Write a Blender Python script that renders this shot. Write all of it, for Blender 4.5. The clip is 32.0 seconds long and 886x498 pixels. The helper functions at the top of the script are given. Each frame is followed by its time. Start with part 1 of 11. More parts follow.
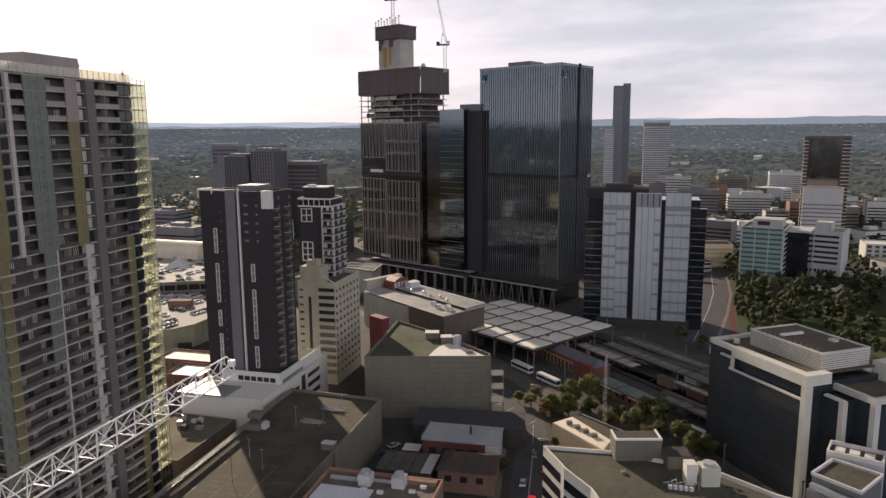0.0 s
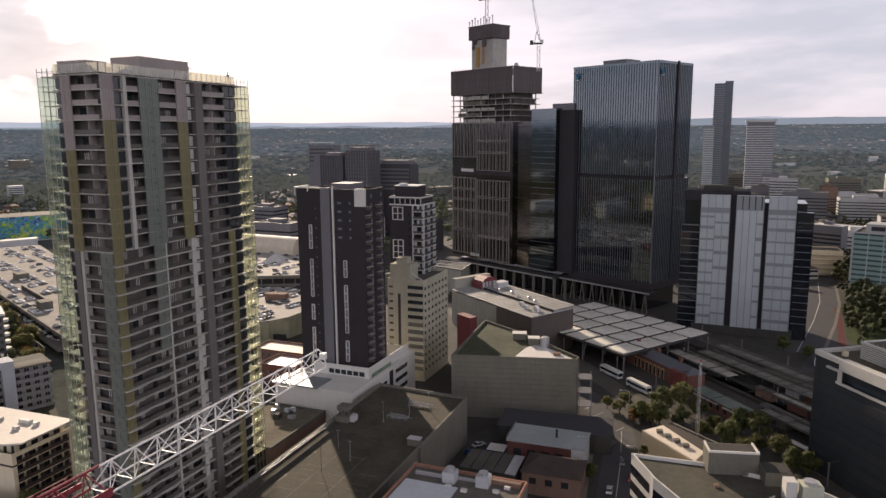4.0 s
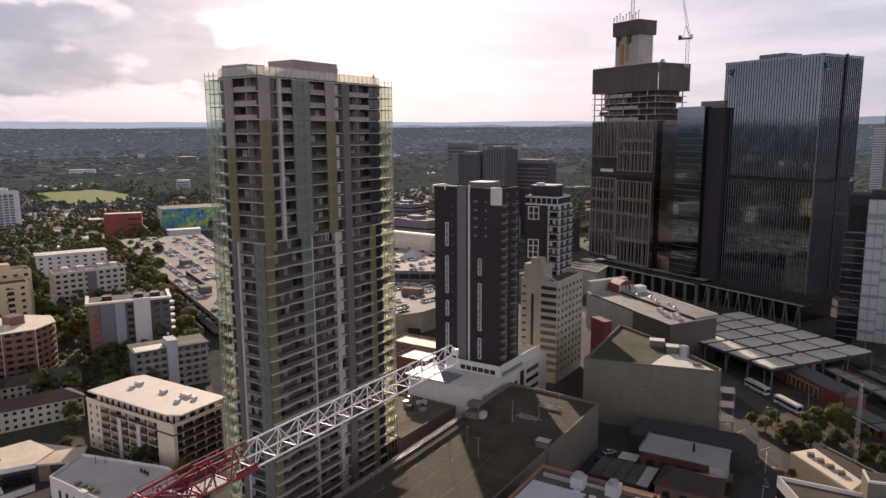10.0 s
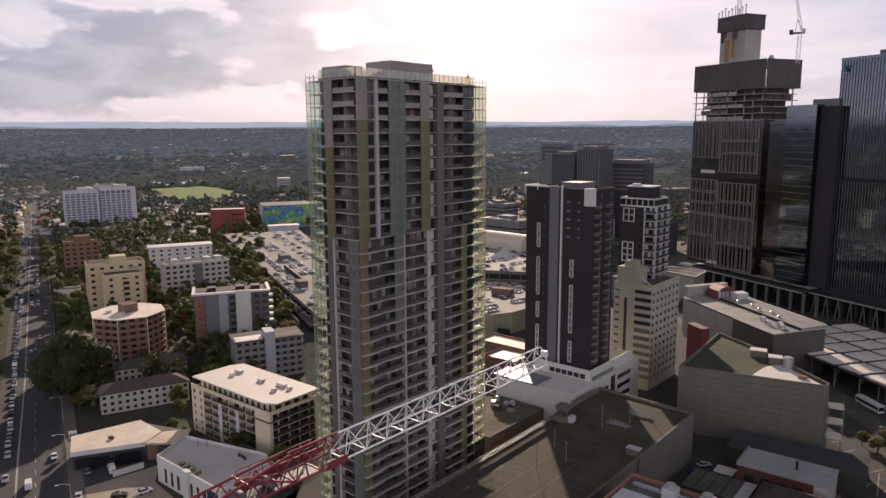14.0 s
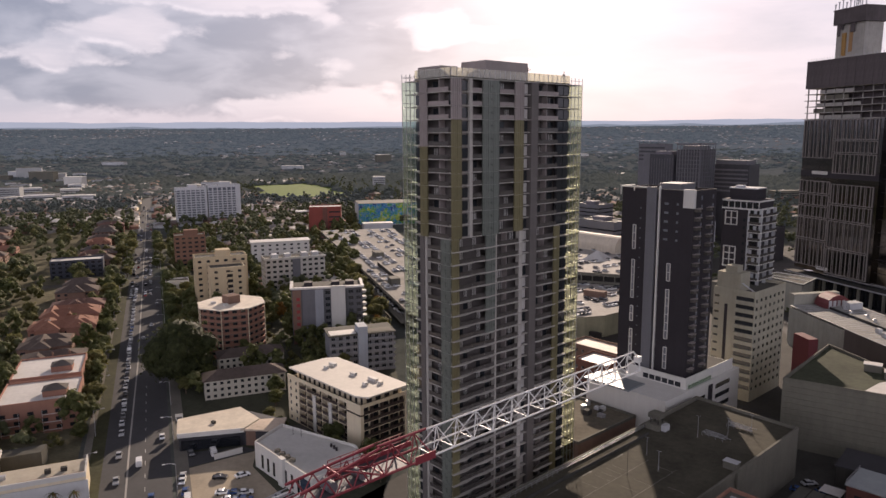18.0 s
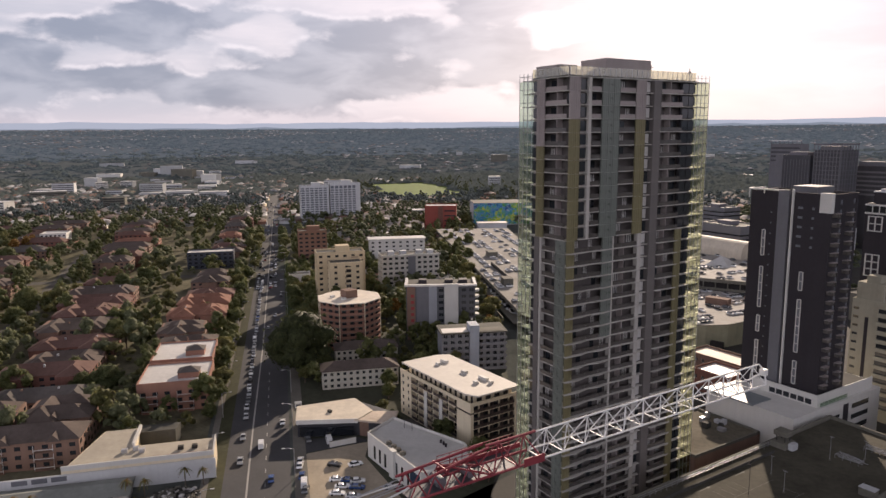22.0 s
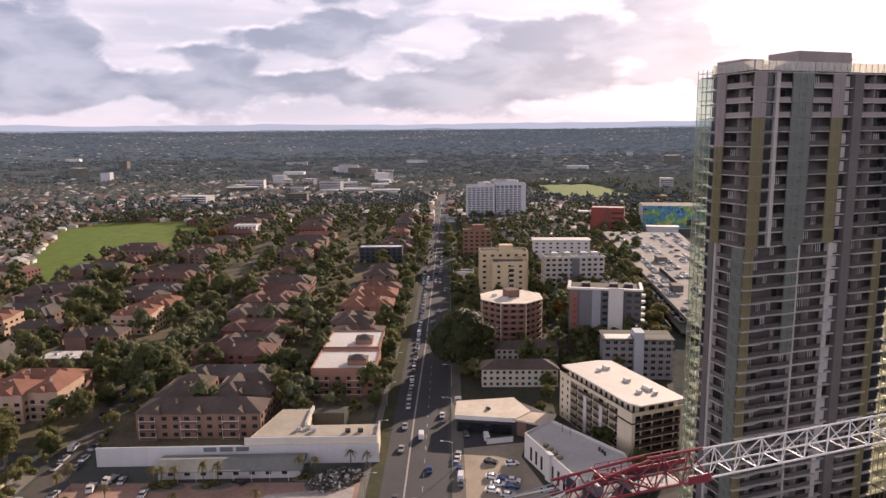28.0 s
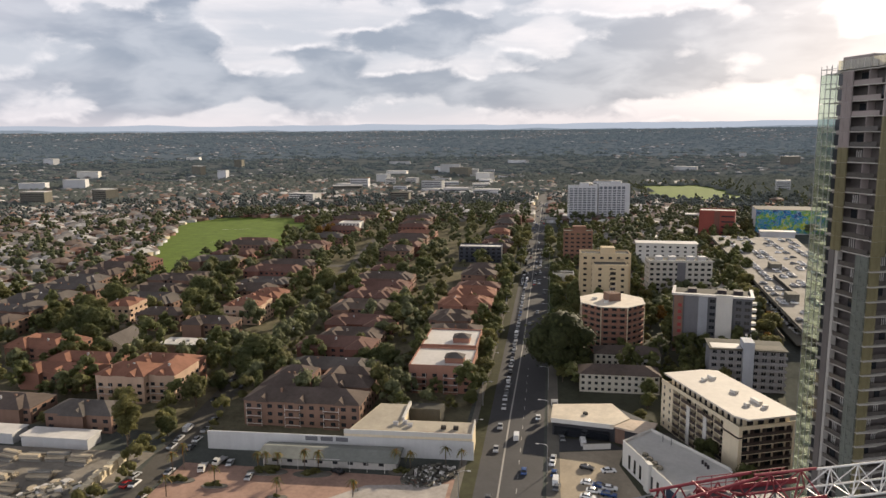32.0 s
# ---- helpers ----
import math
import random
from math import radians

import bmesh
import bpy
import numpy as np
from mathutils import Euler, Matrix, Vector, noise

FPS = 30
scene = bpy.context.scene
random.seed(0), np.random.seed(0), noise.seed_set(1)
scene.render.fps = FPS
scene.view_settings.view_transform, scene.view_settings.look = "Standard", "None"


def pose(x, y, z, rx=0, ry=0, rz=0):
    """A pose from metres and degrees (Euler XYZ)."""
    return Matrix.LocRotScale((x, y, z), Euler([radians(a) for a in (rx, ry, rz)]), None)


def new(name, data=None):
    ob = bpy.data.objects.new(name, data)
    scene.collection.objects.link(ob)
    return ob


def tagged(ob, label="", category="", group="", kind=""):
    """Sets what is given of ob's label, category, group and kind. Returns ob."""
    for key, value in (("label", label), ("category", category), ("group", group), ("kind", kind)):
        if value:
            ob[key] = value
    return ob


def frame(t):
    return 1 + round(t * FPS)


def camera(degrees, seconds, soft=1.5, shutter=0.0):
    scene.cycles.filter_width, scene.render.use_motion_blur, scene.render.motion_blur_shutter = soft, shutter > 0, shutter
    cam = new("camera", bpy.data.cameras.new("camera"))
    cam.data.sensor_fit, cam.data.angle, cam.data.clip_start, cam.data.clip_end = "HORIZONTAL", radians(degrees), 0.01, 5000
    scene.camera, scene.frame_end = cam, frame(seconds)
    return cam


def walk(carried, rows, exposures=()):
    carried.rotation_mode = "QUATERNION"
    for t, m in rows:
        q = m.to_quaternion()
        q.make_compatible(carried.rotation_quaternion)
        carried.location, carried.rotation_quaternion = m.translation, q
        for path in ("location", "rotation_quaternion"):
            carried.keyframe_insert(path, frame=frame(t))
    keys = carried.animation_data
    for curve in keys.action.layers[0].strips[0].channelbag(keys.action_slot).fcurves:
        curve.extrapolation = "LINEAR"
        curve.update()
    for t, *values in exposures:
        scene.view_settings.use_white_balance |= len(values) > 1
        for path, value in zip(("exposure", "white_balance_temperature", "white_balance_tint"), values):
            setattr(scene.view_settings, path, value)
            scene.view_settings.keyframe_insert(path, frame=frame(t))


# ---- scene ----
# The camera hovers 100 m over the street and turns to its left.
cam = camera(64.2, 32.0)
PATH = [
    (0, pose(0, 0, 100, 80.70, 0.41, 0.39)),
    (1, pose(0, 0, 100, 80.69, 0.41, 2.22)),
    (2, pose(0, 0, 100, 80.71, 0.39, 4.05)),
    (3, pose(0, 0, 100, 80.72, 0.42, 5.87)),
    (3.5, pose(0, 0, 100, 80.72, 0.40, 6.78)),
    (5.5, pose(0, 0, 100, 80.71, 0.37, 10.46)),
    (6, pose(0, 0, 100, 80.72, 0.36, 11.37)),
    (7, pose(0, 0, 100, 80.73, 0.35, 13.21)),
    (8, pose(0, 0, 100, 80.73, 0.34, 15.06)),
    (9, pose(0, 0, 100, 80.72, 0.32, 16.91)),
    (10, pose(0, 0, 100, 80.71, 0.32, 18.74)),
    (11, pose(0, 0, 100, 80.72, 0.33, 20.57)),
    (12, pose(0, 0, 100, 80.70, 0.31, 22.43)),
    (13, pose(0, 0, 100, 80.70, 0.30, 24.30)),
    (14, pose(0, 0, 100, 80.72, 0.29, 26.21)),
    (14.5, pose(0, 0, 100, 80.71, 0.31, 27.16)),
    (16.5, pose(0, 0, 100, 80.71, 0.31, 30.87)),
    (17, pose(0, 0, 100, 80.72, 0.31, 31.81)),
    (18, pose(0, 0, 100, 80.72, 0.35, 33.71)),
    (19, pose(0, 0, 100, 80.74, 0.33, 35.63)),
    (19.5, pose(0, 0, 100, 80.74, 0.34, 36.75)),
    (20, pose(0, 0, 100, 80.74, 0.34, 38.03)),
    (21, pose(0, 0, 100, 80.76, 0.39, 40.56)),
    (22, pose(0, 0, 100, 80.77, 0.42, 43.03)),
    (23, pose(0, 0, 100, 80.78, 0.43, 45.50)),
    (24, pose(0, 0, 100, 80.79, 0.44, 47.96)),
    (25, pose(0, 0, 100, 80.82, 0.48, 50.23)),
    (25.5, pose(0, 0, 100, 80.83, 0.53, 51.25)),
    (27.5, pose(0, 0, 100, 80.89, 0.58, 55.35)),
    (28, pose(0, 0, 100, 80.90, 0.55, 56.39)),
    (29, pose(0, 0, 100, 80.93, 0.55, 58.45)),
    (30, pose(0, 0, 100, 80.93, 0.57, 60.51)),
    (31, pose(0, 0, 100, 80.95, 0.56, 62.56)),
    (32, pose(0, 0, 100, 80.96, 0.52, 64.54)),
]
walk(cam, PATH, [(0, 0.60, 6480, 16), (8, 0.47, 6420, 22), (17, 0.33, 6350, 23), (22, 0.43, 6350, 20), (26, 0.53, 6400, 20), (28, 0.65, 6400, 27), (29, 0.65, 6500, 33), (30, 0.59, 6550, 31), (31, 0.56, 6550, 18), (32, 0.60, 6450, 12)])

# ---- sky and sun ----
SUN_AZ, SUN_EL = 26.0, 18.5      # degrees left of +y, and above the horizon


def make_world():
    w = bpy.data.worlds.new("sky")
    scene.world = w
    w.use_nodes = True
    nt = w.node_tree
    nt.nodes.clear()
    N, L = nt.nodes.new, nt.links.new

    def math_node(op, a, b=None, clamp=False):
        n = N("ShaderNodeMath")
        n.operation, n.use_clamp = op, clamp
        for k, v in enumerate((a, b)):
            if v is None:
                continue
            if isinstance(v, (int, float)):
                n.inputs[k].default_value = v
            else:
                L(v, n.inputs[k])
        return n.outputs[0]

    def mix(fac, a, b):
        n = N("ShaderNodeMix")
        n.data_type = "RGBA"
        for k, v in ((0, fac), (6, a), (7, b)):
            if isinstance(v, (int, float)):
                n.inputs[k].default_value = v
            elif isinstance(v, tuple):
                n.inputs[k].default_value = (*v, 1)
            else:
                L(v, n.inputs[k])
        return n.outputs[2]

    def ramp(v, lo, hi):
        n = N("ShaderNodeMapRange")
        n.interpolation_type = "SMOOTHSTEP"
        L(v, n.inputs[0])
        n.inputs[1].default_value, n.inputs[2].default_value = lo, hi
        return n.outputs[0]

    sky = N("ShaderNodeTexSky")
    sky.sky_type, sky.sun_disc = "NISHITA", False
    sky.sun_elevation, sky.sun_rotation = radians(SUN_EL), radians(-SUN_AZ)
    sky.air_density, sky.dust_density = 1.0, 2.5
    tc = N("ShaderNodeTexCoord")
    sep = N("ShaderNodeSeparateXYZ")
    L(tc.outputs["Generated"], sep.inputs[0])
    up = math_node("MAXIMUM", sep.outputs[2], 0.0)

    def cloud(scale, stretch, detail, rough, offset, twist=0.2):
        n = N("ShaderNodeTexNoise")
        m = N("ShaderNodeMapping")
        m.inputs["Location"].default_value = offset
        m.inputs["Scale"].default_value = (1.0, 1.0, stretch)
        L(tc.outputs["Generated"], m.inputs["Vector"])
        L(m.outputs[0], n.inputs["Vector"])
        n.inputs["Scale"].default_value = scale
        n.inputs["Detail"].default_value = detail
        n.inputs["Roughness"].default_value = rough
        n.inputs["Distortion"].default_value = twist
        return n.outputs["Fac"]

    veil = cloud(2.6, 5.5, 7.0, 0.58, (0.3, 1.7, 0.4))

    def heap(lift):
        """Broad heaped masses with billowing edges; lift looks a little higher up."""
        broad = cloud(5.4, 3.3, 2.0, 0.5, (2.35, 0.62, 0.10 + lift), 0.0)
        edge = cloud(17.0, 1.8, 7.0, 0.55, (0.7, 1.9, 0.30 + lift), 0.2)
        return math_node("ADD", broad, math_node("MULTIPLY", math_node("SUBTRACT", edge, 0.5), 0.36))
    puffs, above = heap(0.0), heap(0.016)
    inner = cloud(9.0, 2.8, 4.0, 0.5, (4.1, 0.3, 2.2), 0.3)

    def toward(az, el):
        v = Vector((-math.sin(radians(az)) * math.cos(radians(el)), math.cos(radians(az)) * math.cos(radians(el)), math.sin(radians(el))))
        dot = N("ShaderNodeVectorMath")
        dot.operation = "DOT_PRODUCT"
        L(tc.outputs["Generated"], dot.inputs[0])
        dot.inputs[1].default_value = v
        return math_node("MAXIMUM", dot.outputs["Value"], 0.0)
    # light round the veiled sun, and the cumulus bank away from it
    near = toward(SUN_AZ, SUN_EL)
    wide = math_node("POWER", near, 20.0)
    tight = math_node("POWER", near, 130.0)
    bank = ramp(toward(62, 8), 0.70, 0.93)
    low = math_node("SUBTRACT", 1.0, ramp(up, 0.0, 0.05))   # a pale band over the horizon
    base = mix(ramp(veil, 0.34, 0.66), (0.80, 0.765, 0.80), (0.52, 0.55, 0.61))
    belt = math_node("MULTIPLY", ramp(up, 0.015, 0.065), math_node("SUBTRACT", 1.0, ramp(up, 0.10, 0.24)))   # the bank's height over the horizon
    bias = math_node("MULTIPLY", math_node("SUBTRACT", math_node("MULTIPLY", bank, belt), 0.44), 0.12)
    cover = ramp(math_node("ADD", puffs, bias), 0.44, 0.54)
    over = ramp(math_node("ADD", above, bias), 0.455, 0.545)
    # thin parts shine against the sun, thick hearts are blue-grey with bright upper rims
    thin = mix(ramp(veil, 0.36, 0.64), (0.78, 0.755, 0.77), (0.55, 0.575, 0.625))
    heart = mix(ramp(inner, 0.36, 0.64), (0.285, 0.330, 0.405), (0.47, 0.505, 0.565))
    shade = math_node("MULTIPLY", cover, bank)
    lit = math_node("MULTIPLY", cover, math_node("SUBTRACT", 1.0, over))
    bankc = mix(math_node("MULTIPLY", lit, 0.85), mix(cover, thin, heart), (0.90, 0.87, 0.875))
    body = mix(math_node("ADD", math_node("MULTIPLY", bank, 0.80), 0.16), base, bankc)
    body = mix(math_node("MULTIPLY", low, 0.72), body, (0.78, 0.715, 0.725))
    body = mix(math_node("MULTIPLY", math_node("MULTIPLY", wide, math_node("SUBTRACT", 1.0, math_node("MULTIPLY", shade, 0.55))), 0.95, True), body, (0.92, 0.86, 0.895))
    clouds = mix(tight, body, (1.5, 1.39, 1.38))
    skyc = N("ShaderNodeVectorMath")
    skyc.operation = "SCALE"
    L(sky.outputs[0], skyc.inputs[0])
    skyc.inputs[3].default_value = 0.10
    part_clear = mix(0.08, clouds, skyc.outputs[0])
    # out of view, sky dims overhead and brightens opposite the sun to fill facades
    gain = N("ShaderNodeVectorMath")
    gain.operation = "SCALE"
    L(part_clear, gain.inputs[0])
    deep = math_node("SUBTRACT", 1.0, math_node("MULTIPLY", ramp(up, 0.22, 0.60), 0.76))
    faces = math_node("ADD", 1.0, math_node("MULTIPLY", ramp(toward(SUN_AZ + 180, 18), 0.1, 0.9), 1.45))
    L(math_node("MULTIPLY", math_node("MULTIPLY", deep, faces), 0.79), gain.inputs[3])
    mixed = gain.outputs[0]
    bg = N("ShaderNodeBackground")
    L(mixed, bg.inputs[0])
    bg.inputs[1].default_value = 1.0
    out = N("ShaderNodeOutputWorld")
    L(bg.outputs[0], out.inputs[0])


make_world()
sun = new("sun", bpy.data.lights.new("sun", "SUN"))
sun.data.energy, sun.data.angle, sun.data.color = 5.0, radians(0.8), (1.0, 0.84, 0.62)
sun.matrix_world = pose(0, 0, 400, 90 - SUN_EL, 0, 180 - (-SUN_AZ))
scene.view_settings.exposure = 0.0

# ---- materials ----
MATS = {}


def mat(name, rgb, rough=0.8, metal=0.0, grain=3.0, var=0.25, bump=0.15, stain=0.12, island=0.0, spec=0.4):
    """Paint, stone or metal with fine grain, broad staining and a little relief, in metres."""
    if name in MATS:
        return MATS[name]
    m = bpy.data.materials.new(name)
    m.use_nodes = True
    nt = m.node_tree
    N, L = nt.nodes.new, nt.links.new
    b = nt.nodes["Principled BSDF"]
    b.inputs["Metallic"].default_value = metal
    b.inputs["Specular IOR Level"].default_value = spec if rough < 0.8 or spec != 0.4 else 0.14
    tc = N("ShaderNodeTexCoord")
    n1, n2, n3 = N("ShaderNodeTexNoise"), N("ShaderNodeTexNoise"), N("ShaderNodeTexNoise")
    runs = N("ShaderNodeMapping")           # rain streaks down the walls
    runs.inputs["Scale"].default_value = (1.0, 1.0, 0.10)
    L(tc.outputs["Object"], runs.inputs["Vector"])
    for n, sc, det in ((n1, grain, 6.0), (n2, 0.09, 4.0), (n3, 0.7, 5.0)):
        L(runs.outputs[0] if n is n3 else tc.outputs["Object"], n.inputs["Vector"])
        n.inputs["Scale"].default_value = sc
        n.inputs["Detail"].default_value = det
        n.inputs["Roughness"].default_value = 0.65
    oi = N("ShaderNodeObjectInfo")
    geo = N("ShaderNodeNewGeometry")

    def mth(op, a, c):
        n = N("ShaderNodeMath")
        n.operation = op
        for k, v in enumerate((a, c)):
            if isinstance(v, (int, float)):
                n.inputs[k].default_value = v
            else:
                L(v, n.inputs[k])
        return n.outputs[0]
    v = mth("MULTIPLY", mth("SUBTRACT", n1.outputs["Fac"], 0.5), 2 * var)
    v = mth("ADD", v, mth("MULTIPLY", mth("SUBTRACT", n2.outputs["Fac"], 0.5), 3.2 * stain))
    v = mth("ADD", v, mth("MULTIPLY", mth("SUBTRACT", n3.outputs["Fac"], 0.5), 2.0 * stain))
    v = mth("ADD", v, mth("MULTIPLY", mth("SUBTRACT", oi.outputs["Random"], 0.5), 0.12))
    if island:
        v = mth("ADD", v, mth("MULTIPLY", mth("SUBTRACT", geo.outputs["Random Per Island"], 0.5), 2 * island))
    v = mth("ADD", v, 1.0)
    sc = N("ShaderNodeVectorMath")
    sc.operation = "SCALE"
    sc.inputs[0].default_value = rgb
    L(v, sc.inputs[3])
    L(sc.outputs[0], b.inputs["Base Color"])
    r = mth("ADD", mth("MULTIPLY", mth("SUBTRACT", n1.outputs["Fac"], 0.5), 0.25), rough)
    L(r, b.inputs["Roughness"])
    if bump:
        bp = N("ShaderNodeBump")
        bp.inputs["Strength"].default_value = bump
        bp.inputs["Distance"].default_value = 0.05
        L(n1.outputs["Fac"], bp.inputs["Height"])
        L(bp.outputs[0], b.inputs["Normal"])
    MATS[name] = m
    return m


def glass_mat(name, rgb, rough=0.05, spec=0.5, metal=0.0):
    return mat(name, rgb, rough, metal, 0.4, 0.25, 0.0, 0.1, 0.0, spec)


GROUND = mat("scrub_ground", (0.085, 0.092, 0.084), 0.95, 0, 0.05, 0.5, 0.1, 0.3, 0.0, 0.0)
ASPHALT = mat("asphalt", (0.048, 0.048, 0.051), 0.8, 0, 2.5, 0.25, 0.2, 0.22, 0.0, 0.3)
ASPHALT_OLD = mat("worn_asphalt", (0.092, 0.086, 0.076), 0.9, 0, 1.5, 0.3, 0.2, 0.25)
CONCRETE = mat("concrete", (0.138, 0.131, 0.108), 0.85, 0, 1.2, 0.22, 0.15, 0.2)
CONC_DARK = mat("dark_concrete", (0.052, 0.050, 0.045), 0.85, 0, 1.2, 0.3, 0.2, 0.28)
FOOTPATH = mat("footpath_concrete", (0.15, 0.14, 0.12), 0.9, 0, 1.5, 0.25, 0.1, 0.2)
WHITE = mat("white_paint", (0.54, 0.525, 0.485), 0.6, 0, 2.0, 0.10, 0.05, 0.10)
LINE = mat("road_paint", (0.42, 0.42, 0.41), 0.7, 0, 3.0, 0.25, 0.0, 0.1)
CREAM = mat("cream_render", (0.60, 0.52, 0.375), 0.8, 0, 1.5, 0.12, 0.08, 0.14)
BEIGE = mat("beige_concrete", (0.138, 0.132, 0.106), 0.85, 0, 0.8, 0.18, 0.12, 0.2)
TAN = mat("tan_brick", (0.54, 0.435, 0.28), 0.85, 0, 4.0, 0.2, 0.15, 0.12)
BRICK = mat("red_brick", (0.165, 0.080, 0.062), 0.88, 0, 5.0, 0.25, 0.2, 0.2)
BRICK_BROWN = mat("brown_brick", (0.195, 0.125, 0.095), 0.88, 0, 5.0, 0.25, 0.2, 0.2)
BRICK_PINK = mat("pink_brick", (0.28, 0.15, 0.11), 0.88, 0, 5.0, 0.22, 0.2, 0.15)
DARK_PANEL = mat("charcoal_panel", (0.034, 0.030, 0.034), 0.7, 0, 1.0, 0.25, 0.0, 0.15, 0.0, 0.2)
GREY_PANEL = mat("grey_panel", (0.13, 0.13, 0.14), 0.5, 0, 1.0, 0.15, 0.0, 0.12)
PALE_GREY = mat("pale_grey_paint", (0.43, 0.435, 0.44), 0.6, 0, 1.0, 0.10, 0.04, 0.1)
STEEL = mat("galvanised_steel", (0.42, 0.42, 0.43), 0.45, 0.6, 3.0, 0.2, 0.0, 0.1)
ROOF_GREY = mat("grey_roof_membrane", (0.088, 0.085, 0.073), 0.85, 0, 1.0, 0.2, 0.1, 0.25)
ROOF_WHITE = mat("white_roof_sheet", (0.55, 0.53, 0.50), 0.55, 0, 1.0, 0.12, 0.05, 0.15)
GLASS = glass_mat("window_glass", (0.025, 0.028, 0.032), 0.06, 0.6)
GLASS_DARK = glass_mat("dark_curtain_glass", (0.012, 0.014, 0.018), 0.04, 0.8)
# near-black colour stands in for shade inside rooms and openings
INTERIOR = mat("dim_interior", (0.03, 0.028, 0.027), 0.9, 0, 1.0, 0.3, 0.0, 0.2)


# ---- building tools ----
class Geo:
    """Collects the faces of one mesh."""

    def __init__(self):
        self.v, self.f = [], []

    def quad(self, a, b, c, d):
        n = len(self.v)
        self.v += [a, b, c, d]
        self.f.append((n, n + 1, n + 2, n + 3))

    def box(self, x0, x1, y0, y1, z0, z1):
        n = len(self.v)
        self.v += [(x0, y0, z0), (x1, y0, z0), (x1, y1, z0), (x0, y1, z0), (x0, y0, z1), (x1, y0, z1), (x1, y1, z1), (x0, y1, z1)]
        self.f += [(n, n + 3, n + 2, n + 1), (n + 4, n + 5, n + 6, n + 7), (n, n + 1, n + 5, n + 4), (n + 1, n + 2, n + 6, n + 5),
                   (n + 2, n + 3, n + 7, n + 6), (n + 3, n, n + 4, n + 7)]
        return self

    def obox(self, c, u, lu, lv, z0, z1):
        """A box round c (x, y), lu long along the unit vector u and lv wide across it."""
        ux, uy = u[0] * lu / 2, u[1] * lu / 2
        vx, vy = -u[1] * lv / 2, u[0] * lv / 2
        return self.prism([(c[0] - ux - vx, c[1] - uy - vy), (c[0] + ux - vx, c[1] + uy - vy), (c[0] + ux + vx, c[1] + uy + vy), (c[0] - ux + vx, c[1] - uy + vy)], z0, z1)

    def prism(self, poly, z0, z1):
        n, k = len(self.v), len(poly)
        self.v += [(x, y, z0) for x, y in poly] + [(x, y, z1) for x, y in poly]
        self.f.append(tuple(range(n + k - 1, n - 1, -1)))
        self.f.append(tuple(range(n + k, n + 2 * k)))
        self.f += [(n + i, n + (i + 1) % k, n + k + (i + 1) % k, n + k + i) for i in range(k)]
        return self

    def tube(self, p, q, r, sides=6, r2=None):
        p, q = Vector(p), Vector(q)
        d = (q - p).normalized()
        a = d.orthogonal().normalized()
        b = d.cross(a)
        n = len(self.v)
        for c, rr in ((p, r), (q, r if r2 is None else r2)):
            for i in range(sides):
                w = 2 * math.pi * i / sides
                self.v.append(tuple(c + a * math.cos(w) * rr + b * math.sin(w) * rr))
        self.f += [(n + i, n + (i + 1) % sides, n + sides + (i + 1) % sides, n + sides + i) for i in range(sides)]
        self.f += [tuple(range(n + sides - 1, n - 1, -1)), tuple(range(n + sides, n + 2 * sides))]
        return self

    def mesh(self, name, material, smooth=False):
        me = bpy.data.meshes.new(name)
        me.from_pydata(self.v, [], self.f)
        me.materials.append(material)
        if smooth:
            me.shade_smooth()
        me.update()
        return me


def part(name, geo, material, parent, label="", at=None):
    me = geo if isinstance(geo, bpy.types.Mesh) else geo.mesh(name, material)
    ob = new(name, me)
    ob.parent = parent
    if at is not None:
        ob.matrix_basis = at
    if label:
        ob["label"] = label
    return ob


def thing(name, x, y, z=0.0, turn=0.0, label="", category="", group="", kind=""):
    ob = new(name)
    ob.empty_display_size = 0.5
    ob.matrix_basis = pose(x, y, z, 0, 0, turn)
    return tagged(ob, label, category, group, kind)


def solid(name, geo, material, label="", category="", group="", kind="", at=None):
    ob = new(name, geo if isinstance(geo, bpy.types.Mesh) else geo.mesh(name, material))
    if at is not None:
        ob.matrix_basis = at
    return tagged(ob, label, category, group, kind)


WINDOWS = {}


def window_meshes(w, h, frame_mat, pane_mat, mullions):
    """A framed window seen from outside: x across, z up, y into the wall; frame and pane meshes shared by all of its size."""
    key = (round(w, 2), round(h, 2), frame_mat.name, pane_mat.name, mullions)
    if key not in WINDOWS:
        g, t = Geo(), 0.07
        g.box(-w / 2, w / 2, 0.05, 0.12, 0, t).box(-w / 2, w / 2, 0.05, 0.12, h - t, h)
        g.box(-w / 2, -w / 2 + t, 0.05, 0.12, t, h - t).box(w / 2 - t, w / 2, 0.05, 0.12, t, h - t)
        for k in range(mullions):
            x = -w / 2 + w * (k + 1) / (mullions + 1)
            g.box(x - t / 2, x + t / 2, 0.055, 0.115, t, h - t)
        p = Geo().box(-w / 2 + t, w / 2 - t, 0.08, 0.10, t, h - t)
        WINDOWS[key] = (g.mesh("window_frame", frame_mat), p.mesh("pane", pane_mat))
    return WINDOWS[key]


def face_of(lx, ly, side):
    return {"F": ((0, 0), (1, 0), lx), "R": ((lx, 0), (0, 1), ly), "B": ((lx, ly), (-1, 0), lx), "L": ((0, ly), (0, -1), ly)}[side]


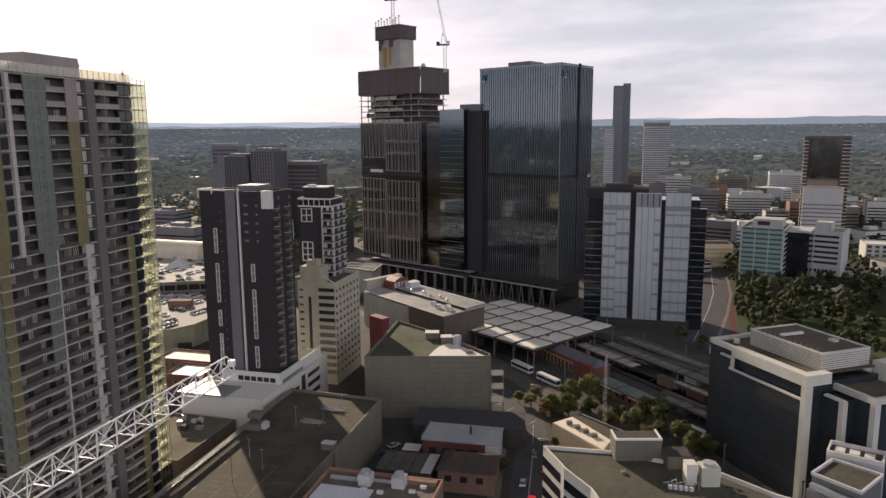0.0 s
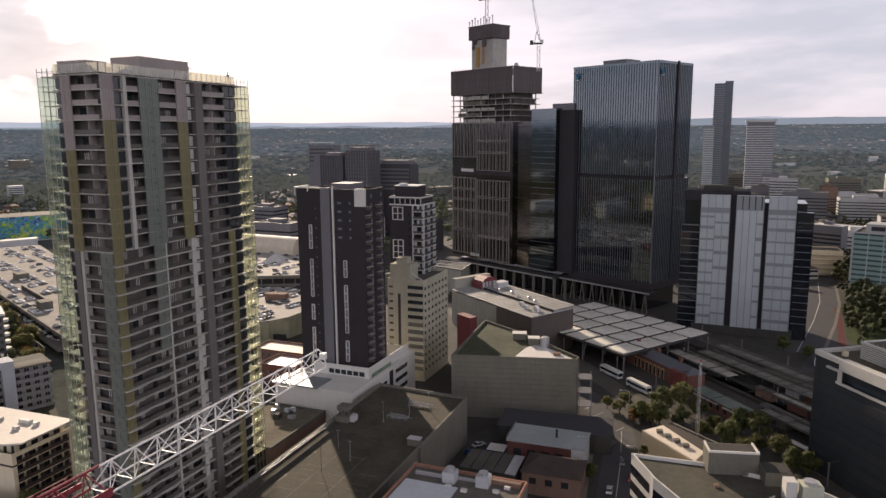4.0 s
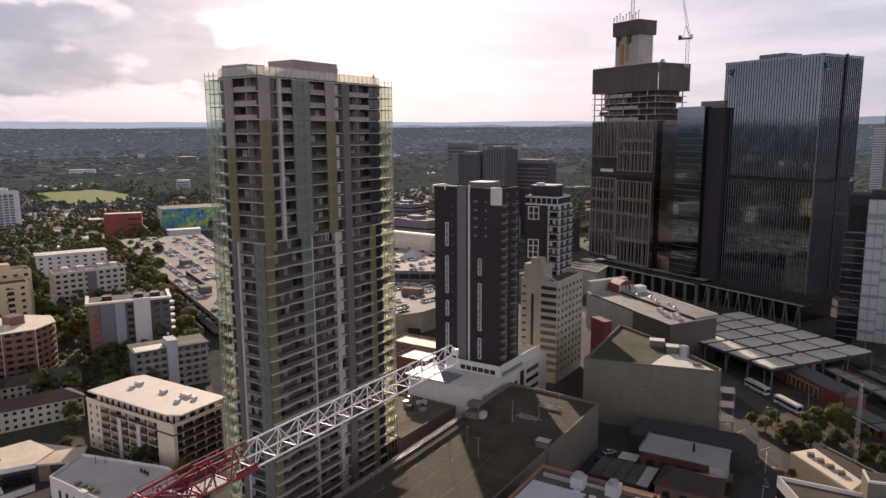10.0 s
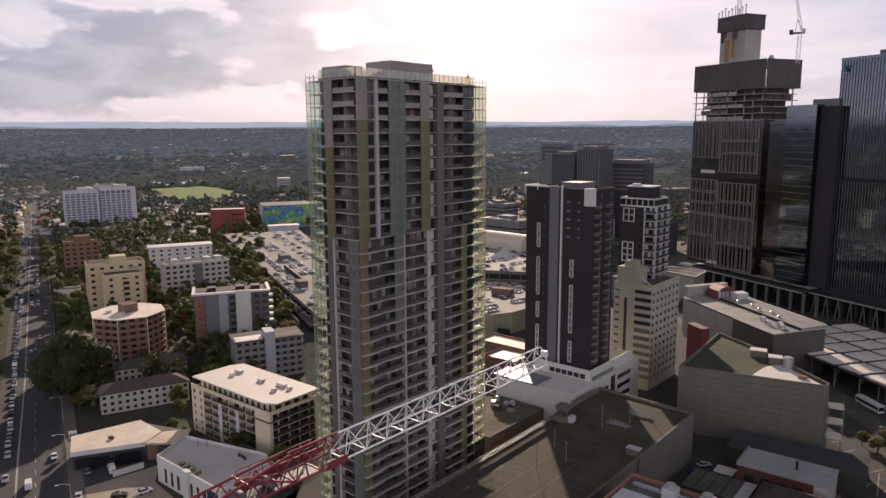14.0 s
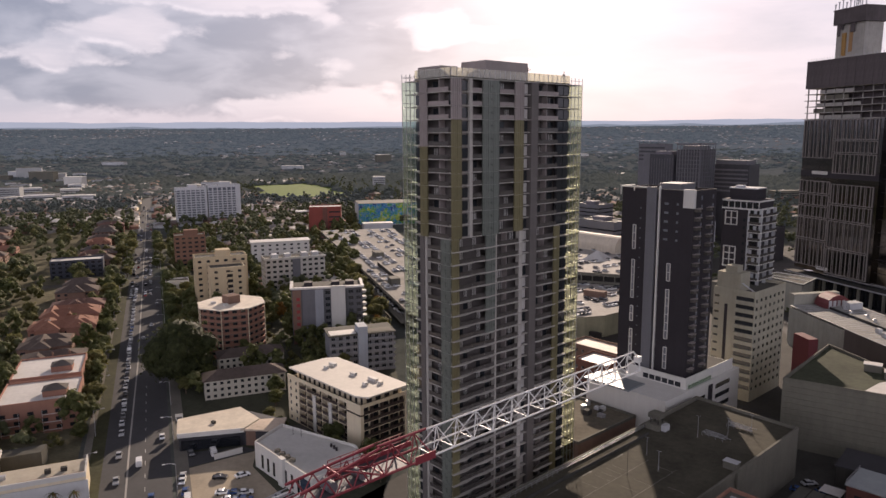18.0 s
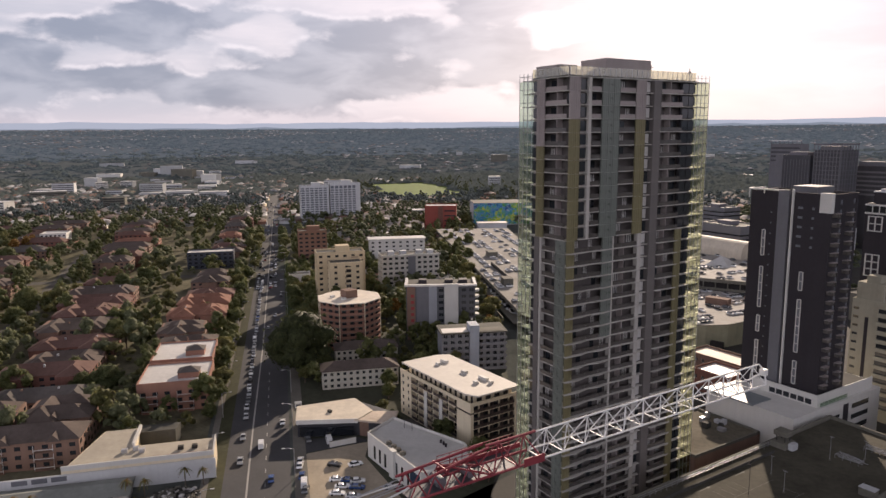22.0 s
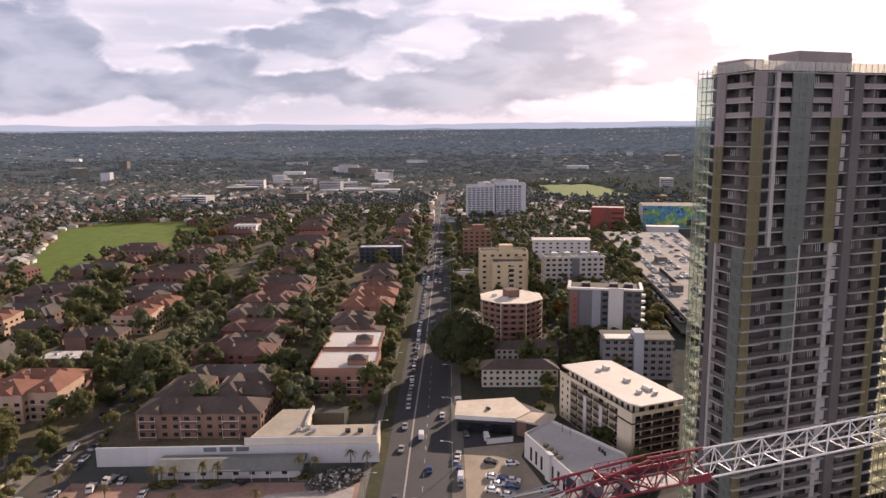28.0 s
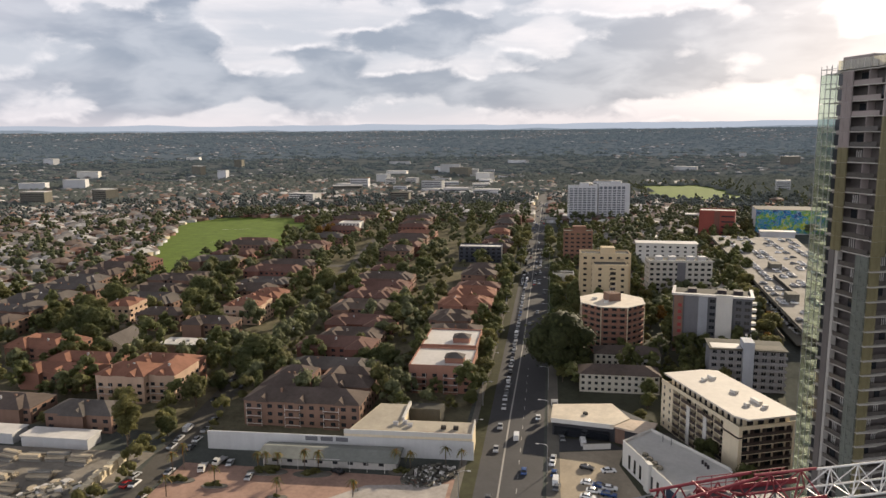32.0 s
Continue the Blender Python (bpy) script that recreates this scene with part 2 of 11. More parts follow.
def facade(wall, root, p0, u, length, z0, fh, nf, nb, ww, wh, sill, frame_mat, pane_mat, deep=0.22, mull=1, skip=None, margin=0.0, simple=False):
    """One wall plane with openings cut through its skin, reveals, and a window in each opening."""
    n = (u[1], -u[0])
    cell = (length - 2 * margin) / nb

    def at(s, z, inward=0.0):
        return (p0[0] + u[0] * s - n[0] * inward, p0[1] + u[1] * s - n[1] * inward, z)
    if margin:
        for a in (0, length - margin):
            wall.quad(at(a, z0), at(a + margin, z0), at(a + margin, z0 + nf * fh), at(a, z0 + nf * fh))
    turn = math.degrees(math.atan2(u[1], u[0]))
    fm, pm = window_meshes(ww, wh, frame_mat, pane_mat, mull)
    for i in range(nf):
        za, zb = z0 + i * fh, z0 + (i + 1) * fh
        for j in range(nb):
            a = margin + j * cell
            b = a + cell
            if skip and skip(i, j):
                wall.quad(at(a, za), at(b, za), at(b, zb), at(a, zb))
                continue
            s0, s1 = (a + b - ww) / 2, (a + b + ww) / 2
            w0, w1 = za + sill, za + sill + wh
            wall.quad(at(a, za), at(b, za), at(b, w0), at(a, w0))
            wall.quad(at(a, w1), at(b, w1), at(b, zb), at(a, zb))
            wall.quad(at(a, w0), at(s0, w0), at(s0, w1), at(a, w1))
            wall.quad(at(s1, w0), at(b, w0), at(b, w1), at(s1, w1))
            wall.quad(at(s0, w0), at(s1, w0), at(s1, w0, deep), at(s0, w0, deep))
            wall.quad(at(s0, w1, deep), at(s1, w1, deep), at(s1, w1), at(s0, w1))
            wall.quad(at(s0, w0), at(s0, w0, deep), at(s0, w1, deep), at(s0, w1))
            wall.quad(at(s1, w0, deep), at(s1, w0), at(s1, w1), at(s1, w1, deep))
            m = pose(*at((s0 + s1) / 2, w0, 0.10), 0, 0, turn)
            if simple:
                part("window", pm, None, root, at=m)
            else:
                part("pane", pm, None, part("window", fm, None, root, at=m))


def plain_face(wall, p0, u, length, z0, z1):
    a, b = p0, (p0[0] + u[0] * length, p0[1] + u[1] * length)
    wall.quad((*a, z0), (*b, z0), (*b, z1), (*a, z1))


def roof_with_parapet(root, lx, ly, z, wall_mat, roof_mat, up=0.9, thick=0.3, over=0.0):
    part("roof", Geo().box(thick, lx - thick, thick, ly - thick, z - 0.3, z + 0.05), roof_mat, root)
    g = Geo()
    o = over
    g.box(-o, lx + o, -o, thick, z, z + up).box(-o, lx + o, ly - thick, ly + o, z, z + up)
    g.box(-o, thick, thick, ly - thick, z, z + up).box(lx - thick, lx + o, thick, ly - thick, z, z + up)
    part("parapet", g, wall_mat, root)


def block(name, x, y, turn, lx, ly, h, wall_mat, sides, label, category="building", fh=3.1, base=0.0, ww=1.6, wh=1.5, sill=0.9, bay=3.4,
          frame_mat=None, pane_mat=None, roof_mat=None, up=0.9, mull=1, z=0.0, group="", skip=None, simple=False):
    """A storeyed block; x, y is the corner from which the front runs right and the right side runs back."""
    root = thing(name, x, y, z, turn, label, category, group)
    nf = max(1, int((h - base) / fh + 0.3))
    fh = (h - base) / nf
    wall = Geo()
    for side in "FRBL":
        p0, u, length = face_of(lx, ly, side)
        if base:
            plain_face(wall, p0, u, length, 0, base)
        if side in sides:
            facade(wall, root, p0, u, length, base, fh, nf, max(1, round(length / bay)), ww, wh, sill, frame_mat or PALE_GREY, pane_mat or GLASS, mull=mull, skip=skip, simple=simple)
        else:
            plain_face(wall, p0, u, length, base, h)
    part("wall", wall, wall_mat, root)
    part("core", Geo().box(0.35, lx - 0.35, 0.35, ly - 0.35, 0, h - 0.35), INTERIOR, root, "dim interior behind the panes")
    roof_with_parapet(root, lx, ly, h, wall_mat, roof_mat or ROOF_GREY, up)
    return root


ROADS = []


def strip(name, pts, width, z, material, label, category, kind="structure"):
    """A flat band of ground along a line."""
    if kind == "structure" and width > 3:
        ROADS.append(([tuple(p) for p in pts], width))
    g = Geo()
    L, R = [], []
    for i, p in enumerate(pts):
        a, b = Vector(pts[max(i - 1, 0)]), Vector(pts[min(i + 1, len(pts) - 1)])
        d = (b - a).normalized()
        n = Vector((-d.y, d.x)) * width / 2
        L.append((p[0] + n.x, p[1] + n.y, z))
        R.append((p[0] - n.x, p[1] - n.y, z))
    for i in range(len(pts) - 1):
        g.quad(R[i], R[i + 1], L[i + 1], L[i])
    return solid(name, g, material, label, category, kind=kind)


# ---- ground to the horizon ----
def terrain(r):
    s = min(max((r - 1700.0) / 3000.0, 0.0), 1.0)
    return 138.0 * (1.35 * s - 0.35 * s * s)


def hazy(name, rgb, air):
    """Land kilometres off; the lit haze before it is added as emission."""
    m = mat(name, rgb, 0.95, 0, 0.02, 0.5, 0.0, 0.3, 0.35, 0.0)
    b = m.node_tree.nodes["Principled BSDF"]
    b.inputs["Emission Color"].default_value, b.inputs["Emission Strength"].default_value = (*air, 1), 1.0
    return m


def ring(name, radii, material, label, category):
    g = Geo()
    n = 72
    for r in radii:
        for k in range(n):
            w = 2 * math.pi * k / n
            g.v.append((r * math.cos(w), r * math.sin(w), terrain(r)))
    for i in range(len(radii) - 1):
        for k in range(n):
            a, b = i * n + k, i * n + (k + 1) % n
            g.f.append((a, a + n, b + n, b))
    solid(name, g, material, label, category, kind="structure")


ring("ground", [0, 60, 120, 200, 320, 500, 750, 1050, 1400, 1700], GROUND, "dark earth and dry grass between streets and trees", "ground")
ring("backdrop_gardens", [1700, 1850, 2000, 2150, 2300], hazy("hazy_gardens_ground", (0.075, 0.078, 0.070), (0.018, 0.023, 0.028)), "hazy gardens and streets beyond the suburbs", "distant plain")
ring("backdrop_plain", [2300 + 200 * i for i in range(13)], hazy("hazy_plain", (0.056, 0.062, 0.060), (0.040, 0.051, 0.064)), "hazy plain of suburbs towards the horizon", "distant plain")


def ridge(name, r, low, high, rgb, seed, label, right=0.0):
    g, n = Geo(), 240
    top = []
    for k in range(n + 1):
        w = 2 * math.pi * k / n
        v = noise.fractal(Vector((math.cos(w) * 6 + seed, math.sin(w) * 6, seed)), 0.7, 2.0, 5)
        e = low + (high - low) * min(max(0.5 + v * 0.7, 0), 1.2) + right * min(max((math.cos(w) + 0.02) / 0.3, 0.0), 1.0)
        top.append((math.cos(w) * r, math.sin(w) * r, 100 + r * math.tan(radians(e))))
    for k in range(n):
        a, b = top[k], top[k + 1]
        g.quad((b[0], b[1], 60), (a[0], a[1], 60), a, b)
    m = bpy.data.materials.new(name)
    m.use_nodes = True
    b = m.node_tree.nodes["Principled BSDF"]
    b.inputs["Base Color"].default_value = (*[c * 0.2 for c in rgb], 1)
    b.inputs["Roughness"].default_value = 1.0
    # hills glow in their hazed colour, so the air's light is painted on
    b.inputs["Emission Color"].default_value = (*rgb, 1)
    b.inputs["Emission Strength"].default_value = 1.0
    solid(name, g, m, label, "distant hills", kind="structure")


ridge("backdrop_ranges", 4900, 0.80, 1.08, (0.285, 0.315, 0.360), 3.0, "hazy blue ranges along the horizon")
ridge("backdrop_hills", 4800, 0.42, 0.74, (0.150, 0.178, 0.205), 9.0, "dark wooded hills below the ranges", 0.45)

# ---- streets ----
HW = Vector((-0.8285, 0.560))          # the highway's run, away from the camera
HN = Vector((0.560, 0.8285))           # across it, to its right side
HW_ANGLE = math.degrees(math.atan2(HW.y, HW.x))
H0 = Vector((-159.4, 93.4))            # a point on its middle line


def hw(s, n=0.0):
    """A place s metres along the highway and n metres to the right of its middle."""
    p = H0 + HW * s + HN * n
    return (p.x, p.y)


strip("road_highway", [hw(-130), hw(350)], 22.0, 0.02, ASPHALT, "wide dark asphalt highway with marked lanes", "road")
strip("road_highway_far", [hw(350, -0.5), hw(1000, -0.5), hw(1120, 12), hw(1300, 44)], 14.0, 0.02, ASPHALT, "dark asphalt highway beyond the cross street", "road")
strip("pavement_highway_left", [hw(-130, 14.0), hw(345, 14.0)], 4.0, 0.10, FOOTPATH, "pale concrete footpath beside the highway", "footpath")
strip("pavement_highway_right", [hw(-130, -13.6), hw(345, -13.6)], 2.2, 0.10, FOOTPATH, "pale concrete footpath beside the highway", "footpath")


# ---- the tall apartment tower ----
OLIVE = mat("olive_screen", (0.190, 0.168, 0.090), 0.35, 0.1, 0.8, 0.2, 0.05, 0.25)
GREENGREY = mat("green_grey_glass_screen", (0.165, 0.180, 0.158), 0.3, 0.1, 0.8, 0.15, 0.03, 0.2)
MAUVE = mat("mauve_grey_cladding", (0.29, 0.250, 0.235), 0.6, 0, 1.0, 0.12, 0.05, 0.15)
SLAB = mat("slab_edge_concrete", (0.42, 0.395, 0.355), 0.8, 0, 1.5, 0.15, 0.1, 0.15)
BALUSTRADE = mat("smoked_glass_balustrade", (0.085, 0.077, 0.070), 0.12, 0, 0.6, 0.3, 0.0, 0.2, 0.0, 0.6)
CURTAIN = mat("pale_curtain", (0.50, 0.48, 0.45), 0.8, 0, 2.0, 0.2, 0.1, 0.1)


def clear_glass(name, tint, gloss=0.12, milky=0.0):
    m = bpy.data.materials.new(name)
    m.use_nodes = True
    nt = m.node_tree
    nt.nodes.clear()
    N, L = nt.nodes.new, nt.links.new
    tr, gl, mx, out = N("ShaderNodeBsdfTransparent"), N("ShaderNodeBsdfGlossy"), N("ShaderNodeMixShader"), N("ShaderNodeOutputMaterial")
    tr.inputs[0].default_value = (*tint, 1)
    gl.inputs["Roughness"].default_value = 0.08
    if milky:
        tl, m2 = N("ShaderNodeBsdfTranslucent"), N("ShaderNodeMixShader")
        tl.inputs[0].default_value = (*tint, 1)
        m2.inputs[0].default_value = milky
        L(tr.outputs[0], m2.inputs[1])
        L(tl.outputs[0], m2.inputs[2])
        tr = m2
    mx.inputs[0].default_value = gloss
    L(tr.outputs[0], mx.inputs[1])
    L(gl.outputs[0], mx.inputs[2])
    L(mx.outputs[0], out.inputs[0])
    return m


SCREEN_GLASS = clear_glass("pale_green_screen_glass", (0.72, 0.80, 0.73), 0.11, 0.03)
SCREEN_OLIVE = clear_glass("yellow_green_screen_glass", (0.76, 0.79, 0.66), 0.14, 0.06)
FH = 3.12


def apartment_tower():
    root = thing("apartment_tower", -90.1, 138.2, 0, -14.5, "tall grey apartment tower with stacked balconies and olive glass screens", "apartment tower")
    z_of = [0.25 + FH * i for i in range(37)]
    top = z_of[-1]
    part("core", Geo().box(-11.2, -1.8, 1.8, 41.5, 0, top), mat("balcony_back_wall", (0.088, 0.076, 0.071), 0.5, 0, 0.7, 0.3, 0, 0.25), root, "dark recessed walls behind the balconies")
    part("base", Geo().box(-13.2, 0.4, -0.3, 44, 0, 0.24), CONC_DARK, root)
    slab = Geo().box(-13, 0.15, -0.15, 43.8, 0, 0.2).mesh("floor_slab", SLAB)
    crank = Geo().prism([(-13, -0.15), (0.9, -0.15), (1.2, 4.0), (0.5, 7.5), (1.2, 11), (0.6, 15), (0.9, 24), (0.15, 25), (0.15, 30), (0.8, 31), (0.8, 38), (0.15, 39), (0.15, 43.8), (-13, 43.8)], 0, 0.19).mesh("floor_slab", SLAB)
    for i, z in enumerate(z_of):
        part("floor_slab", slab if i >= 24 else crank, None, root, at=pose(0, 0, z))
    # bays of the long side: distance from the corner, kind above the change, kind below it
    high = [(0.0, 3.3, "olive"), (3.3, 5.9, "win"), (5.9, 6.8, "pier"), (6.8, 10.2, "bal"), (10.2, 15.9, "green"), (15.9, 21.5, "bal"), (21.5, 24.9, "olive"),
            (24.9, 27.5, "bright"), (27.5, 30.1, "dark"), (30.1, 38.7, "bal"), (38.7, 43.8, "open")]
    low = [(0.0, 2.4, "olive"), (2.4, 7.0, "bal"), (7.0, 11.4, "bal"), (11.4, 14.8, "green2"), (14.8, 15.3, "pier"), (15.3, 23.6, "bal"), (23.6, 24.9, "pier"),
           (24.9, 27.5, "bright"), (27.5, 30.1, "dark"), (30.1, 37.5, "bal"), (37.5, 40.0, "olive"), (40.0, 43.8, "open")]
    front_hi = [(0.6, 8.0, "bal"), (8.0, 10.8, "mauve"), (10.8, 13.0, "win")]
    front_lo = [(0.0, 3.4, "green"), (3.4, 8.5, "bal"), (8.5, 9.2, "pier"), (9.2, 10.8, "dark"), (10.8, 13.0, "win")]
    cache = {}

    def piece(key, make, material):
        if key not in cache:
            cache[key] = make().mesh(key[0], material)
        return cache[key]

    def bay(a, b, kind, z, i, front):
        """One bay of one storey, from a to b along the wall; at the long side x is the depth."""
        w = b - a
        m = pose(-a, 0, z, 0, 0, 180) if front else pose(0, a, z, 0, 0, 90)
        # in the bay's own frame: x along the wall, y outward is negative on the long side and positive at the front
        sg = 1 if front else -1

        def bx(x0, x1, d0, d1, z0, z1):
            lo, hi = sorted((sg * d0, sg * d1))
            return Geo().box(x0, x1, lo, hi, z0, z1)
        k = round(w, 2)
        if kind in ("olive", "green", "mauve", "green2"):
            mt = {"olive": OLIVE if i < 33 else MAUVE, "green": GREENGREY, "mauve": MAUVE if i > 30 else OLIVE, "green2": GREENGREY}[kind]
            def ribbed():
                n = max(2, round(w / 0.62))
                out = [(0.02, 0.05)]
                for q in range(n + 1):
                    x, d = 0.06 + (w - 0.12) * q / n, 0.40 if q % 3 == 0 else 0.34
                    out += [(x - 0.03, 0.28), (x - 0.03, d), (x + 0.03, d), (x + 0.03, 0.28)]
                out.append((w - 0.02, 0.05))
                out = [(x, sg * d) for x, d in out]
                return Geo().prism(out[::-1] if sg > 0 else out, 0.03, FH - 0.03)
            part("screen_panel", piece(("screen_panel", k, mt.name, front), ribbed, mt), None, root, at=m)
        elif kind in ("pier", "dark"):
            mt = SLAB if kind == "pier" else mat("brown_grey_pier", (0.125, 0.112, 0.104), 0.6, 0, 1.0, 0.15, 0.0, 0.15)
            d = 0.30 if kind == "pier" else 0.55
            part("pier", piece(("pier", k, kind, front), lambda: bx(0, w, -1.0, d, 0.0, FH), mt), None, root, at=m)
        elif kind == "bal":
            bm_ = MAUVE if i > 32 else BALUSTRADE
            part("balustrade", piece(("balustrade", k, front, bm_.name), lambda: bx(0.05, w - 0.05, 0.02, 0.07, 0.22, 1.2), bm_), None, root, at=m)
            n = max(1, int(w / 2.2))
            r = random.Random(i * 31 + int(a * 7) + front)
            lit = r.random()
            ww = w / (n + 1)
            j = r.randrange(n + 1)
            if lit < 0.5:
                part("balcony_window", piece(("balcony_window", round(ww, 2), front), lambda: bx(0.1, ww - 0.1, -1.75, -1.66, 0.3, 2.7), GLASS), None, root, at=m @ pose(j * ww, 0, 0))
            if lit > 0.62 or 0.15 < lit < 0.3:
                # white mullions of the balcony doors, three bars to a door
                def door_bars():
                    g = Geo()
                    for q in range(3):
                        lo, hi = sorted((-sg * 1.64, -sg * 1.6))
                        g.box(0.15 + q * ww * 0.3, 0.15 + q * ww * 0.3 + ww * 0.13, lo, hi, 0.35, 2.65)
                    return g
                part("balcony_blind", piece(("balcony_blind", round(ww, 2), front), door_bars, CURTAIN), None, root, at=m @ pose(j * ww, 0, 0))
            if w > 6:
                part("blade_wall", piece(("blade_wall", front), lambda: bx(-0.08, 0.08, -1.8, 0.0, 0.26, FH), MAUVE), None, root, at=m @ pose(w * 0.46, 0, 0))
        elif kind in ("win", "bright", "open"):
            n = 1 if kind != "open" else 2
            for j in range(n):
                ww = w / n
                mt = CURTAIN if kind == "bright" and (i * 3 + j) % 4 else GLASS
                d = -0.35 if kind != "bright" else -0.8
                part("window", piece(("window", round(ww, 2), mt.name, kind, front), lambda: bx(0.12, ww - 0.12, d - 0.06, d, 0.45, 2.75), mt), None, root, at=m @ pose(j * ww, 0, 0))
            part("spandrel", piece(("spandrel", k, kind, front), lambda: bx(0, w, -1.1, -0.9, 0.2, FH), DARK_PANEL if kind != "win" else MAUVE), None, root, at=m)
    for i in range(36):
        z = z_of[i]
        for a, b, kind in (high if i >= 24 else low):
            if kind == "green2" and z < 48:
                kind = "bal"
            bay(a, b, kind, z, i, False)
        for a, b, kind in (front_hi if i >= 24 else front_lo):
            bay(a, b, kind, z, i, True)
    # glazed winter gardens at both ends: slabs, posts and tinted panes
    for name, x0, x1, y0, y1, gm in (("west", -19.6, -13.1, 1.5, 9.0, SCREEN_GLASS), ("north", -9.0, 0.15, 43.9, 48.6, SCREEN_OLIVE)):
        sl = Geo().box(x0 + 0.5, x1 - 0.1, y0 + 0.5, y1 - 0.1, 0, 0.2).mesh("end_slab", SLAB)
        rail = Geo().box(x0, x1, y0, y0 + 0.08, 0, 0.09).box(x1 - 0.08, x1, y0 + 0.08, y1, 0, 0.09).box(x0, x0 + 0.08, y0 + 0.08, y1, 0, 0.09).mesh("screen_rail", STEEL)
        for i in range(37):
            part("end_slab", sl, None, root, at=pose(0, 0, z_of[i]))
            part("screen_rail", rail, None, root, at=pose(0, 0, z_of[i] + 1.1))
        ph = top + 1.9
        nx, ny = 4, 3
        for k in range(nx + 1):
            x = x0 + (x1 - x0) * k / nx
            part("screen_post", Geo().box(x - 0.05, x + 0.05, y0 - 0.05, y0 + 0.05, 0, ph), STEEL, root)
        for k in range(1, ny + 1):
            y = y0 + (y1 - y0) * k / ny
            part("screen_post", Geo().box(x1 - 0.05, x1 + 0.05, y - 0.05, y + 0.05, 0, ph), STEEL, root)
            part("screen_post", Geo().box(x0 - 0.05, x0 + 0.05, y - 0.05, y + 0.05, 0, ph), STEEL, root)
        pane = Geo().box(x0 + 0.06, x1 - 0.06, y0 + 0.0, y0 + 0.02, 0.05, 2 * FH - 0.05).box(x1 - 0.02, x1, y0 + 0.06, y1, 0.05, 2 * FH - 0.05).mesh("screen_pane", gm)
        for i in range(0, 36, 2):
            o = part("screen_pane", pane, None, root, at=pose(0, 0, z_of[i]))
            o.visible_shadow = False
    # roof
    part("roof", Geo().box(-12.8, 0, 0, 43.6, top + 0.26, top + 0.45), ROOF_GREY, root)
    part("lift_overrun", Geo().box(-11.9, -3.2, 14.6, 30.0, top + 0.45, top + 5.1), MAUVE, root, "plain mauve-grey plant room")
    part("plant_screen", Geo().box(-13.4, -5.0, 1.6, 7.0, top + 0.45, top + 3.2), MAUVE, root)
    part("plant_screen", Geo().box(-9.5, -4.6, 7.2, 14.4, top + 0.45, top + 2.2), MAUVE, root)
    gp = Geo().box(0.05, 1.7, -0.02, 0.02, 0, 1.95).mesh("roof_glass_panel", clear_glass("pale_roof_glass", (0.78, 0.76, 0.64), 0.2, 0.14))
    for k in range(24):
        o = part("roof_glass_panel", gp, None, root, at=pose(0.1, 0.1 + k * 1.8, top + 0.45, 0, 0, 90))
        o.visible_shadow = False
        part("roof_post", Geo().box(-0.05, 0.05, -0.05, 0.05, 0, 1.9), STEEL, root, at=pose(0.1, 0.1 + k * 1.8, top + 0.45))
    for k in range(7):
        o = part("roof_glass_panel", gp, None, root, at=pose(-0.1 - (k + 1) * 1.8, -0.05, top + 0.45))
        o.visible_shadow = False
    part("roof_antenna", Geo().tube((-4, 31, top + 0.4), (-4, 31, top + 4.2), 0.08).tube((-4.6, 31, top + 3.4), (-3.4, 31.4, top + 3.7), 0.06), DARK_PANEL, root)
    part("roof_antenna", Geo().tube((-1, 42, top + 0.4), (-1, 42, top + 3.6), 0.09).box(-1.3, -0.7, 41.8, 42.2, top + 2.2, top + 2.8), DARK_PANEL, root)


apartment_tower()


# ---- the crane ----
CRANE_WHITE = mat("white_crane_paint", (0.70, 0.69, 0.66), 0.5, 0.1, 3.0, 0.12, 0.0, 0.1)
CRANE_RED = mat("red_crane_paint", (0.24, 0.040, 0.050), 0.5, 0.1, 3.0, 0.2, 0.0, 0.12)


def lattice(root, x0, x1, step, material, w=0.75, h=1.55, chord=0.07, web=0.04, prefix=""):
    """A triangular truss along x: one chord above, two below, laced on three faces."""
    part("top_chord", Geo().tube((x0, 0, h), (x1, 0, h), chord, 8), material, root)
    part("bottom_chord", Geo().tube((x0, -w, 0), (x1, -w, 0), chord, 8), material, root)
    part("bottom_chord", Geo().tube((x0, w, 0), (x1, w, 0), chord, 8), material, root)
    n = max(1, round((x1 - x0) / step))
    s = (x1 - x0) / n
    for k in range(n):
        a, m, b = x0 + k * s, x0 + (k + 0.5) * s, x0 + (k + 1) * s
        for sy in (-w, w):
            part("lacing", Geo().tube((a, sy, 0), (m, 0, h), web, 5).tube((m, 0, h), (b, sy, 0), web, 5), material, root)
        part("bottom_lacing", Geo().tube((a, -w, 0), (a, w, 0), web, 5).tube((a, -w, 0), (b, w, 0), web * 0.8, 5), material, root)


